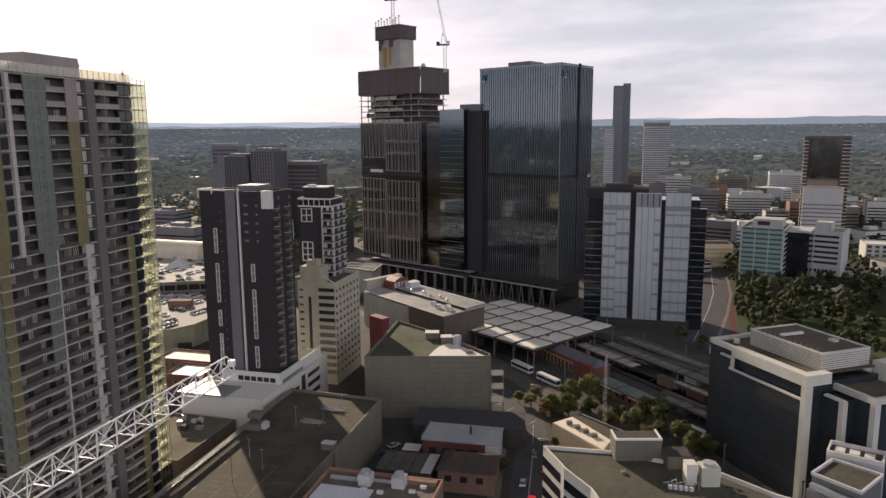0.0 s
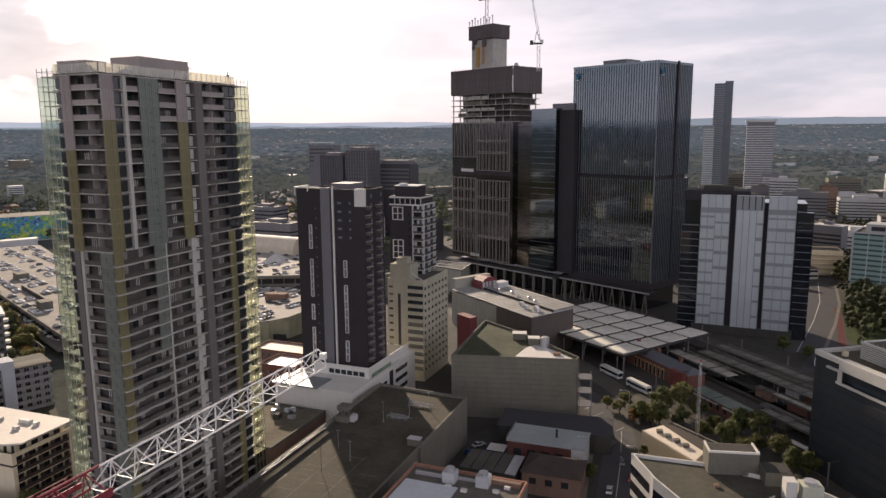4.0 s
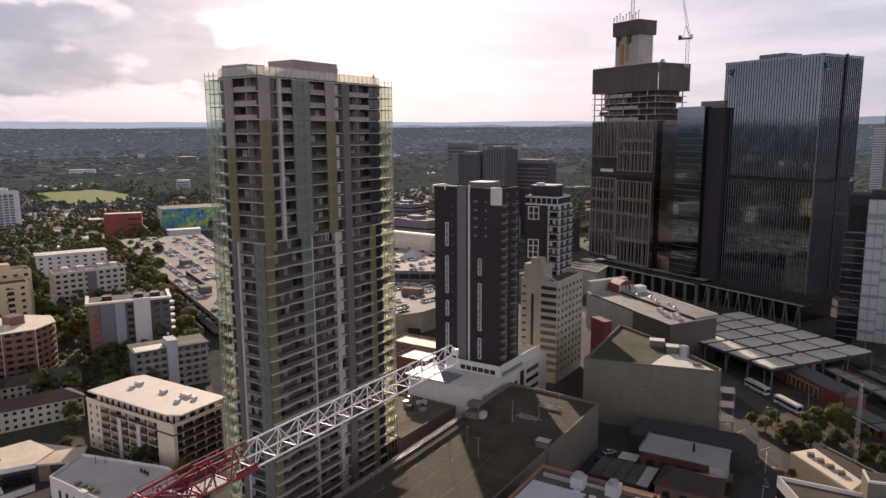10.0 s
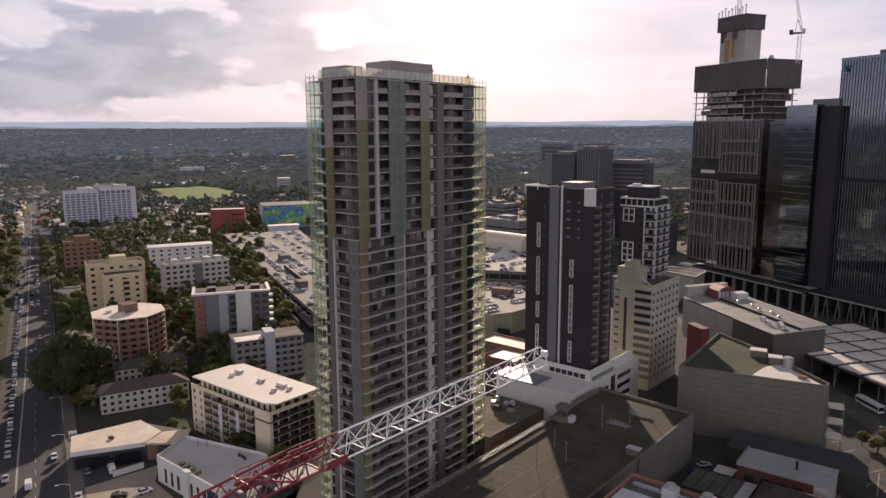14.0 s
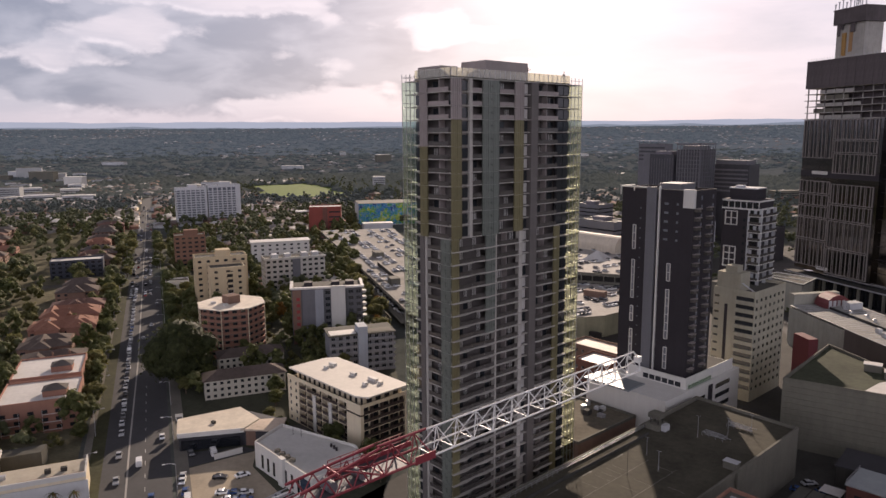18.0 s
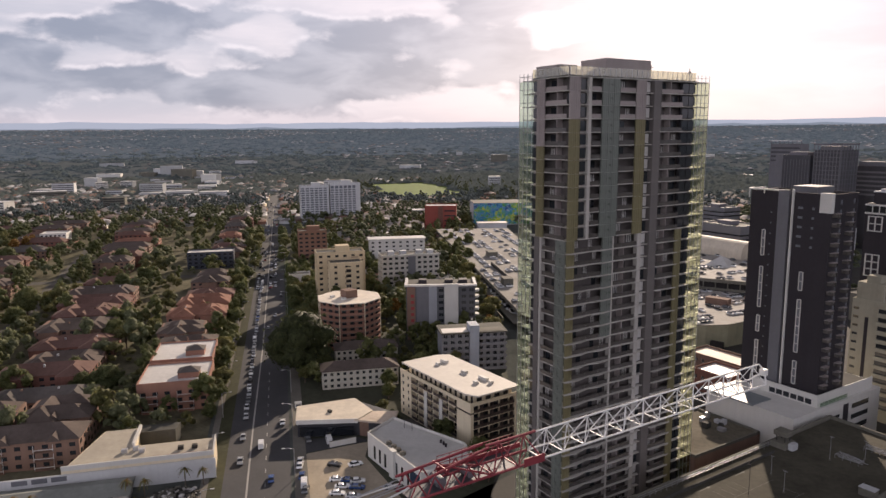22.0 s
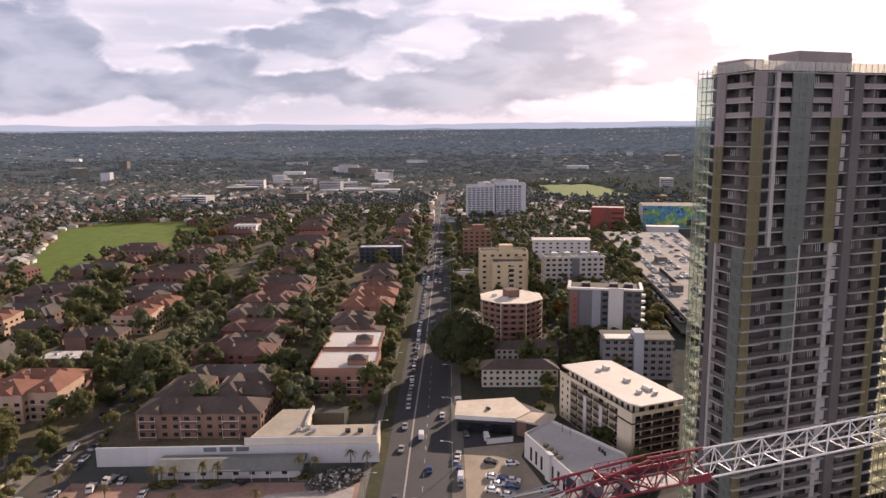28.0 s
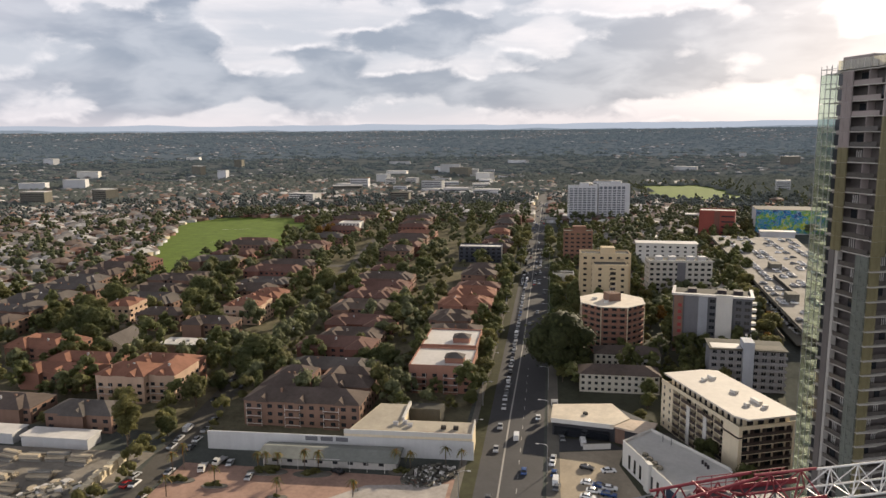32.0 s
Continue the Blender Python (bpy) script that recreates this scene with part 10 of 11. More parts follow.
def make_tree_meshes(seed, R, H, base, n, per, leaf, material):
    rng = np.random.default_rng(seed)
    cl = crown_clumps(rng, R, H, base, n)
    V, T = clump_crown(seed, R, H, base, n, int(per * 1.5), leaf * 0.72)
    crown = quads_mesh("crown", V, T, material)
    g = Geo()
    g.tube((0, 0, 0), (0.1, 0, base + (H - base) * 0.25), R * 0.07, 7, R * 0.045)
    for c in cl[:6]:
        g.tube((0.1, 0, base * 0.8), (c[0] * 0.8, c[1] * 0.8, c[2]), R * 0.03, 5, R * 0.012)
    return crown, g.mesh("trunk", BARK)


TREES = [make_tree_meshes(k, R, H, b, n, per, leaf, m) for k, (R, H, b, n, per, leaf, m) in enumerate((
    (4.6, 9.5, 2.2, 18, 56, 0.42, LEAF), (5.2, 12.0, 3.0, 20, 56, 0.46, LEAF), (3.8, 8.0, 2.0, 15, 56, 0.40, LEAF_OLIVE), (5.0, 10.5, 2.5, 18, 56, 0.46, LEAF_OLIVE), (3.4, 8.5, 1.6, 14, 56, 0.38, LEAF_GOLD)))]
LEAF_FIG = leaf_mat("dark_fig_leaves", (0.032, 0.042, 0.017), (0.080, 0.090, 0.032))
BIGTREE = make_tree_meshes(40, 10.5, 17.0, 3.0, 60, 90, 0.5, LEAF_FIG)
BIGGUM = make_tree_meshes(43, 9.5, 16.5, 3.0, 46, 80, 0.5, LEAF)
TALLGUM = make_tree_meshes(44, 4.6, 19.0, 4.5, 30, 70, 0.42, LEAF_OLIVE)
CYPRESS = make_tree_meshes(41, 2.4, 13.0, 0.6, 26, 60, 0.3, LEAF)
TREE_N = [0]


def tree(x, y, kind, scale=1.0, turn=0.0, label="", z=0.0):
    crown, trunk = BIGTREE if kind == "big" else BIGGUM if kind == "gum" else TALLGUM if kind == "tall" else CYPRESS if kind == "cypress" else TREES[kind]
    lab = label or ("broad green street tree with an uneven leafy crown", "tall green gum tree with an uneven crown", "small olive-green tree with a loose crown", "olive-green garden tree with a full crown", "autumn tree with gold and orange leaves")[kind if isinstance(kind, int) else 0]
    ob = tagged(new("tree", trunk), lab, "tree", "trees")
    ob.matrix_basis = pose(x, y, z, 0, 0, turn) @ Matrix.Diagonal((scale, scale, scale * (0.9 + 0.2 * ((x * 7.3) % 1)), 1))
    part("crown", crown, None, ob)
    TREE_N[0] += 1


tree(*hw(110, 17), "big", 1.5, 20, "huge dark fig tree shading the highway")
tree(*hw(146, 20), "big", 0.95, 80, "large dark fig tree beside the highway")
for x_, y_ in ((-672, 186), (-684, 198), (-699, 207), (-690, 190)):
    tree(x_, y_, 4, 1.7, x_ % 90, "broad autumn tree with orange leaves by the field")
tree(*hw(62, -98), "cypress", 1.0, 0, "dark upright cypress beside the side street")
for (s, n), k, sc in (((95, -111), "gum", 1.12), ((84, -113), "gum", 0.7), ((15, -123), "tall", 1.0), ((22, -127), "tall", 0.75), ((35, -121), "gum", 0.42), ((27, -116), "gum", 0.4), ((100, -136), "gum", 0.6), ((92, -142), "gum", 0.55), ((136, -216), "gum", 0.9), ((128, -224), "gum", 0.8), ((144, -232), "gum", 0.95), ((134, -236), "tall", 0.95),
                   ((148, -221), "tall", 0.9), ((124, -212), "gum", 0.6), ((58, -62), "gum", 0.5), ((102, -58), "gum", 0.75), ((104, -68), "gum", 0.6), ((250, -132), "gum", 0.9), ((218, -128), "gum", 0.7), ((222, -206), "gum", 0.85), ((288, -220), "gum", 0.8), ((167, -244), "gum", 0.8), ((191, -242), "gum", 0.9), ((70, -118), "gum", 0.5),
                   ((176, -70), "gum", 0.7), ((182, -84), "gum", 0.6), ((84, -16), "gum", 0.42), ((100, -15.5), "gum", 0.4), ((68, -16.5), "gum", 0.36), ((300, -90), "gum", 0.8), ((330, -160), "gum", 0.8), ((390, -110), "gum", 0.85), ((430, -200), "gum", 0.9)):
    tree(*hw(s, n), k, sc, (s * 37 + n * 11) % 360, "large spreading gum tree between the units" if k == "gum" else "tall slender gum tree with a thin crown")
rt = random.Random(5)
# by the station, along the rail line
for x, y, k, s in ((45, 250, 0, 1.0), (52, 252, 3, 1.1), (57, 246, 0, 0.9), (38, 244, 2, 0.8), (34, 240, 4, 0.7), (42, 242, 3, 0.7), (68, 234, 0, 1.0), (72, 228, 1, 0.9), (64, 229, 0, 0.8), (75, 217, 3, 0.8), (70, 222, 2, 0.8), (79, 206, 0, 0.8),
                   (60, 236, 2, 0.8), (26, 252, 2, 0.6), (30, 247, 3, 0.6), (34, 214, 2, 0.5), (112, 330, 0, 0.8), (120, 322, 0, 0.7), (16, 196, 0, 0.55), (12, 203, 0, 0.5)):
    tree(x, y, k, s, rt.uniform(0, 360))
for k in range(12):
    t_ = rt.random()
    x, y = 33 + 50 * t_ + rt.uniform(-5, 7), 249 - 48 * t_ + rt.uniform(-5, 7)
    if open_ground([(x, y)], 0.3)[0] or k % 2:
        tree(x, y, rt.choice((0, 3, 3, 2, 0)), rt.uniform(0.6, 1.0), rt.uniform(0, 360))
# city park beyond the black office
for k in range(26):
    for _ in range(20):
        x, y = rt.uniform(150, 360), rt.uniform(300, 455)
        if inside((x, y), PARK):
            break
    tree(x, y, "big", rt.uniform(0.3, 0.5), rt.uniform(0, 360), "dark park tree with a dense crown")
# between the flats
for x, y, k, s in ((-150, 160, 1, 0.8), (-143, 152, 0, 0.9), (-128, 152, 1, 0.9), (-122, 149, 0, 0.8), (-200, 182, 0, 0.9), (-206, 190, 2, 0.9), (-192, 174, 0, 0.7), (-290, 255, 4, 1.2), (-282, 262, 4, 1.3), (-296, 262, 3, 1.2), (-276, 250, 2, 1.1), (-212, 262, 3, 1.2),
                   (-222, 272, 4, 1.1), (-232, 282, 3, 1.2), (-205, 254, 3, 1.1), (-240, 296, 3, 1.3), (-250, 306, 4, 1.2), (-268, 318, 3, 1.2), (-285, 332, 3, 1.3), (-300, 345, 3, 1.2), (-180, 250, 4, 1.0), (-172, 244, 3, 1.0),
                   (-315, 362, 3, 1.3), (-330, 375, 0, 1.3), (-345, 385, 3, 1.2), (-300, 290, 0, 1.1), (-310, 282, 0, 1.0), (-172, 158, 0, 0.6), (-183, 163, 2, 0.7), (-236, 214, 0, 0.9), (-288, 228, 0, 1.0), (-372, 300, 0, 1.2), (-300, 240, 3, 0.9)):
    tree(x, y, k, s, rt.uniform(0, 360))
# along both sides of the highway
for s in range(86, 560, 9):
    for n, p in ((-14.9 if s < 350 else -10.6, 0.9), (-19, 0.5), (18 if s < 350 else 11.5, 0.3 if s < 190 else 0.75), (25, 0.25 if s < 190 else 0.6)):
        if rt.random() < p and not (n > 0 and s < 90) and not 335 < s < 355:
            x, y = hw(s + rt.uniform(-3, 3), n + rt.uniform(-2, 2))
            tree(x, y, rt.choice((0, 0, 1, 3)), rt.uniform(0.65, 1.15), rt.uniform(0, 360))
# among the units, near the camera
tries = 0
while TREE_N[0] < 300 and tries < 6000:
    tries += 1
    s, n = rt.uniform(28, 330), rt.uniform(-250, -46)
    street = -104 - 0.14 * max(s, 0)
    if abs(n - street) < 5.5 or (s < 38 and n > -112) or any(a < s < b and c < n < d for a, b, c, d in ((38, 80, -96, -50), (52, 90, -204, -128), (104, 128, -198, -144))):
        continue
    x, y = hw(s, n)
    if open_ground([(x, y)])[0]:
        tree(x, y, rt.choice((0, 0, 1, 2, 3, 3)), rt.uniform(0.8, 1.45), rt.uniform(0, 360))


def palm(x, y, h):
    ob = thing("palm_tree", x, y, 0, 0, "thin palm with a ragged green and yellow head", "palm", "yard palms")
    part("trunk", Geo().tube((0, 0, 0), (0.1, 0.1, h), 0.16, 7, 0.12), BARK, ob)
    r = random.Random(int(x * 10))
    for mt, ks in ((LEAF_OLIVE, range(0, 11)), (LEAF_GOLD, range(11, 16))):
        g = Geo()
        for k in ks:
            a = k * 2.4
            L_ = r.uniform(1.6, 2.4)
            p = Vector((0.1, 0.1, h))
            up = r.uniform(-0.2, 1.0)
            side = Vector((-math.sin(a), math.cos(a), 0)) * 0.28
            for j in range(4):
                f0, f1 = j / 4, (j + 1) / 4
                q0 = p + Vector((math.cos(a) * L_ * f0, math.sin(a) * L_ * f0, up * f0 * 2 - 2.4 * f0 * f0))
                q1 = p + Vector((math.cos(a) * L_ * f1, math.sin(a) * L_ * f1, up * f1 * 2 - 2.4 * f1 * f1))
                w0, w1 = side * (1 - f0 * 0.7), side * (1 - f1 * 0.8)
                g.quad(q0 - w0, q0 + w0, q1 + w1, q1 - w1)
        part("head", g, mt, ob)


for x, y, h in ((-218.3, 14.9, 8), (-215.5, 11.5, 7), (-202.6, 8.6, 6), (-188, 36.7, 5.5), (-199.6, 47.6, 7), (-197.7, 51.3, 6.5), (-206.6, 35.1, 6), (-206.3, 37.4, 5.5), (-204.7, 40.7, 5.5), (-202.6, 21.8, 6), (-178.7, 56, 5), (-187, 77, 5.5), (-189.3, 73.1, 6), (-182, 92, 5), (-185, 88, 5.5)):
    palm(x, y, h)
rq = random.Random(19)
for x, y, r, n in ((-211.2, 12.3, 3.6, 12), (-202.6, 21.8, 2.6, 8), (-204.6, 37.4, 4.2, 12), (-197.1, 49.3, 4.0, 12), (-188, 36.7, 2.0, 5), (-186, 74, 3.0, 8)):
    ob = thing("planting_bed", x, y, 0.05, 62, "kerbed planting bed of low green shrubs in the yard", "planting bed", "planting beds")
    ring_ = [(1.5 * r * math.cos(a), 0.55 * r * math.sin(a)) for a in [k * math.tau / 14 for k in range(14)]]
    part("kerb", Geo().prism(ring_, 0, 0.2), FOOTPATH, ob)
    V, T = clump_crown(int(r * 10), r * 0.9, 1.5, 0.1, n, 14, 0.22)
    V[:, 0] *= 1.4
    V[:, 1] *= 0.5
    part("shrub", quads_mesh("shrub", V, T, LEAF_OLIVE), None, ob)["kind"] = "stuff"

# ---- wider suburbs and woods ----
CITY = [(-130, 60), (140, 60), (330, 300), (480, 800), (380, 1100), (120, 1000), (60, 620), (-70, 760), (-240, 640), (-200, 300)]
DECKS = [(-365, 395), (-212, 275), (-120, 330), (-100, 560), (-180, 660), (-430, 640), (-560, 560), (-490, 480)]


def far_placements(rng, count, r0, r1, az0, az1):
    u = rng.uniform(0, 1, count)
    r = np.sqrt(r0 * r0 + u * (r1 * r1 - r0 * r0))
    a = np.radians(rng.uniform(az0, az1, count))
    return np.stack([-r * np.sin(a), r * np.cos(a)], 1)


def free(x, y):
    s, n = sn(x, y)
    if -40 < s < 1120 and -13.5 < n < 14.5:
        return False
    if -80 < s < 640 and -320 < n < 70:
        return False
    if s > 0 and abs(n - (-150 - 0.105 * (s - 420))) < 6 and s < 800:
        return False
    for q in (OVAL, OVAL2, CITY, DECKS, PARK):
        if inside((x, y), q):
            return False
    return True


def scatter(name, label, category, template, spots, scales, material, z_of=terrain):
    TV, TQ = template
    n = len(spots)
    rng = np.random.default_rng(n)
    ang = rng.uniform(0, 6.283, n)
    c, s = np.cos(ang)[:, None], np.sin(ang)[:, None]
    sc = np.asarray(scales)[:, None]
    x = TV[None, :, 0] * c - TV[None, :, 1] * s
    y = TV[None, :, 0] * s + TV[None, :, 1] * c
    z = np.repeat(TV[None, :, 2], n, 0)
    V = np.stack([x * sc, y * sc, z * sc * rng.uniform(0.8, 1.25, (n, 1))], 2)
    V[:, :, 0] += spots[:, 0:1]
    V[:, :, 1] += spots[:, 1:2]
    V[:, :, 2] += np.array([z_of(math.hypot(*p)) for p in spots])[:, None]
    Q = TQ[None] + (np.arange(n) * len(TV))[:, None, None]
    me = quads_mesh(name, V.reshape(-1, 3), Q.reshape(-1, TQ.shape[1]), material)
    return tagged(new(name, me), label, category, kind="stuff")


rng = np.random.default_rng(12)
T_MID = clump_crown(3, 5.4, 9.0, 1.0, 5, 0, 0)
T_MID2 = clump_crown(8, 4.8, 11.0, 1.2, 5, 0, 0)
T_FAR = octa_clumps(5)


def spots_where(count, r0, r1, az0, az1, keep=lambda x, y: True):
    P = far_placements(rng, count, r0, r1, az0, az1)
    P = P[open_ground(P)]
    return np.array([p for p in P if free(*p) and keep(*p)]).reshape(-1, 2)


for tm, lab, nm in ((T_MID, "broad suburban tree crowns between the roofs", "suburban_trees"), (T_MID2, "taller suburban tree crowns between the roofs", "tall_suburban_trees")):
    P = np.concatenate([spots_where(1500, 330, 1150, 40, 80), spots_where(420, 330, 1150, 80, 101), spots_where(1300, 1150, 1750, 38, 101), spots_where(1200, 560, 1700, 8, 45), spots_where(1300, 430, 1700, -36, 10)])
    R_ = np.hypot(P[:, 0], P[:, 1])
    for sel, m_, pre, t_, size in ((R_ < 980, LEAF_MID, "", tm, 1.0), ((R_ >= 980) & (R_ < 1200), LEAF_HAZE, "distant_", tm, 1.0), (R_ >= 1200, LEAF_HAZE, "far_", T_FAR, 1.6)):
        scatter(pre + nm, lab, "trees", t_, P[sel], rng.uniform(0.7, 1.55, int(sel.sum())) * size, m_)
# gardens between the units: a canopy with gaps
T_NEAR = clump_crown(21, 5.0, 9.0, 1.0, 11, 15, 0.40)
T_NEAR2 = clump_crown(23, 4.6, 11.0, 1.2, 11, 15, 0.38)


def fill(tm, nm, m, lab, want, place, scale=(0.75, 1.55)):
    P = np.array([place() for _ in range(want)])
    P = P[open_ground(P, 0.8)]
    P = np.array([p for p in P if not inside(p, OVAL)])
    scatter(nm, lab, "trees", tm, P, rng.uniform(*scale, len(P)), m)


def garden_spot():
    s = 50 + 610 * rng.uniform() ** 1.1
    return hw(s, rng.uniform(-330, -15))


def flats_spot():
    s = rng.uniform(92, 600)
    return hw(s, rng.uniform(20, 60 + 0.28 * s))


def city_spot():
    a, q = radians(rng.uniform(-36, -8)), math.sqrt(rng.uniform(480 ** 2, 1000 ** 2))
    return (-q * math.sin(a), q * math.cos(a))


def gap_spot():
    a, q = radians(rng.uniform(-8, 26)), math.sqrt(rng.uniform(420 ** 2, 1000 ** 2))
    return (-q * math.sin(a), q * math.cos(a))


fill(T_NEAR, "garden_trees", LEAF_MID, "green garden trees between the brick units", 460, garden_spot)
fill(T_NEAR2, "tall_garden_trees", LEAF, "tall dark garden trees between the brick units", 350, garden_spot)
fill(T_NEAR, "olive_garden_trees", LEAF_OLIVE, "olive and yellowing garden trees between the units", 250, garden_spot)
def street_spot():
    s = rng.uniform(-30, 50)
    return hw(s, rng.choice((-100, -111, -113)) + rng.uniform(-3, 2) - (12 if s > 22 else 0) * rng.uniform())


fill(T_NEAR, "street_edge_trees", LEAF_OLIVE, "olive trees and shrubs along the side street", 16, street_spot, (0.45, 1.0))
fill(T_NEAR2, "yard_trees", LEAF, "dark trees in the yards between the flats", 420, flats_spot, (0.6, 1.3))
fill(T_NEAR, "olive_yard_trees", LEAF_OLIVE, "olive and yellowing trees in the yards of the flats", 240, flats_spot, (0.6, 1.2))
def park_spot():
    return (rng.uniform(150, 360), rng.uniform(300, 455))


fill(T_NEAR2, "park_canopy", LEAF_FIG, "dark park trees round the lawn", 190, park_spot, (0.75, 1.3))
def station_street_spot():
    t = rng.uniform()
    return (128 + 40 * t + rng.uniform(-14, 22), 300 + 110 * t + rng.uniform(-12, 12))


fill(T_NEAR2, "station_street_trees", LEAF_FIG, "dark street trees beside the silver tower", 40, station_street_spot, (0.4, 0.75))
fill(T_MID2, "city_trees", LEAF_FIG, "dark street and garden trees between the city blocks", 900, city_spot, (0.6, 1.3))
fill(T_MID, "park_side_trees", LEAF_MID, "green trees between the offices and the station", 500, city_spot, (0.6, 1.2))
fill(T_MID, "midtown_trees", LEAF_MID, "green trees among the low blocks behind the towers", 650, gap_spot, (0.6, 1.2))
# a belt of tall trees round the two lawns
belt = []
for poly in (OVAL, OVAL2):
    for i in range(len(poly)):
        a, b = Vector(poly[i - 1]), Vector(poly[i])
        for k in range(max(2, int((b - a).length / 9))):
            p = a.lerp(b, rng.uniform()) + Vector((rng.normal() * 5, rng.normal() * 5))
            if not inside((p.x, p.y), poly) and p.length > 560:
                belt.append((p.x, p.y))
for k in range(60):
    belt.append((-905 - 40 * rng.uniform(), 110 + 110 * rng.uniform()))
for k in range(320):
    p = (-1050 + 560 * rng.uniform(), 720 + 420 * rng.uniform())
    if not inside(p, OVAL2):
        belt.append(p)
belt = np.array(belt)
scatter("park_trees", "dark trees ringing the playing fields", "trees", T_MID2, belt, rng.uniform(0.8, 1.5, len(belt)), LEAF_MID)
P = spots_where(5500, 820, 1750, -37, 46)
scatter("low_woods", "haze-greyed gardens and low woods beyond the towers", "woods", T_FAR, P, rng.uniform(0.6, 1.2, len(P)), LEAF_HAZE)


def patch(x, y, size, seed):
    return noise.noise(Vector((x / size, y / size, seed)))


P = np.concatenate([spots_where(7000, 1300, 2300, -37, 102, lambda x, y: patch(x, y, 180, 3.3) > -0.35), spots_where(27000, 2200, 4650, -37, 102, lambda x, y: patch(x, y, 260, 3.3) > -0.28)])
R_ = np.hypot(P[:, 0], P[:, 1]) + rng.uniform(-260, 260, len(P))
# the farther two bands carry haze as a glow in their material
for sel, nm, m_, lab, size in ((R_ < 1750, "distant_woods", LEAF_HAZE, "haze-greyed woodland and gardens beyond the suburbs", 1.5),
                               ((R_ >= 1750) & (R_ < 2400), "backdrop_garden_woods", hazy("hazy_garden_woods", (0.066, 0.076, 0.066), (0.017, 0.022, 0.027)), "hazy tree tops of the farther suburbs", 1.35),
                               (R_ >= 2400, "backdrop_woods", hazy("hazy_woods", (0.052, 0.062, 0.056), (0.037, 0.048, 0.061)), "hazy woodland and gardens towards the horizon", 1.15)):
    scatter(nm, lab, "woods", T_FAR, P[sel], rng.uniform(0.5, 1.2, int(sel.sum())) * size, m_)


def house_templates():
    """Walls and hipped roof of one house as separate quad templates (a hip end repeats its last corner)."""
    w, d, h, o, rise = 6.5, 5.0, 3.2, 0.6, 2.3
    W = np.array([(-w, -d, 0), (w, -d, 0), (w, d, 0), (-w, d, 0), (-w, -d, h), (w, -d, h), (w, d, h), (-w, d, h)], float)
    WQ = np.array([(0, 1, 5, 4), (1, 2, 6, 5), (2, 3, 7, 6), (3, 0, 4, 7)])
    R = np.array([(-w - o, -d - o, h), (w + o, -d - o, h), (w + o, d + o, h), (-w - o, d + o, h), (-w + 4, 0, h + rise), (w - 4, 0, h + rise), (-w + 3.98, 0.02, h + rise), (w - 3.98, 0.02, h + rise)], float)
    RQ = np.array([(0, 1, 5, 4), (2, 3, 4, 5), (3, 0, 4, 6), (1, 2, 7, 5)])
    return (W, WQ), (R, RQ)


HW_T, HR_T = house_templates()
ROOFS = ((mat("faded_terracotta_roof", (0.21, 0.125, 0.095), 0.9, 0, 0.5, 0.2, 0, 0.25), "faded terracotta"), (mat("weathered_grey_roof", (0.19, 0.18, 0.172), 0.9, 0, 0.5, 0.2, 0, 0.25), "grey"),
         (mat("weathered_brown_roof", (0.155, 0.122, 0.106), 0.9, 0, 0.5, 0.2, 0, 0.25), "brown"), (mat("pale_house_roof", (0.46, 0.45, 0.43), 0.6, 0, 0.5, 0.15, 0, 0.2), "pale"))
for k, (rm, word) in enumerate(ROOFS):
    wgt = (0.6, 1.5, 1.4, 1.0)[k]
    P = np.concatenate([spots_where(int(640 * wgt), 430, 1250, 42, 80), spots_where(int(520 * wgt), 330, 1150, 79, 101), spots_where(int(260 * wgt), 1150, 1700, 66, 101), spots_where(int(200 * wgt), 1150, 1600, 44, 101), spots_where(int(90 * wgt * (k < 3)) + 2, 620, 1300, 5, 44), spots_where(int(110 * wgt * (k < 3)) + 2, 620, 1300, -36, 5)])
    sc = rng.uniform(0.8, 1.25, len(P))
    for nm, tpl, m, lab in (("suburban_house_walls", HW_T, (BRICK_PINK, PALE_GREY, BRICK_BROWN, CREAM)[k], "walls of detached houses under " + word + " roofs"), ("suburban_house_roofs", HR_T, rm, word + " hipped roofs of detached houses")):
        scatter(nm, lab, "houses", tpl, P, sc, m)

# distant roof colours are muted in place of haze
for k, (rgb, word, cnt) in enumerate((((0.17, 0.17, 0.175), "grey", 2100), ((0.34, 0.34, 0.35), "pale", 1500), ((0.15, 0.125, 0.118), "brown", 2100))):
    P = spots_where(cnt * 2, 1450, 4600, -37, 102, lambda x, y: patch(x, y, 260, 3.3) < 0.02)
    scatter("distant_house_roofs", word + " roofs of distant houses among trees", "houses", HR_T, P, rng.uniform(0.55, 1.05, len(P)), mat("distant_roof_" + word, rgb, 0.9, 0, 0.3, 0.2, 0, 0.2, 0.0, 0.0))

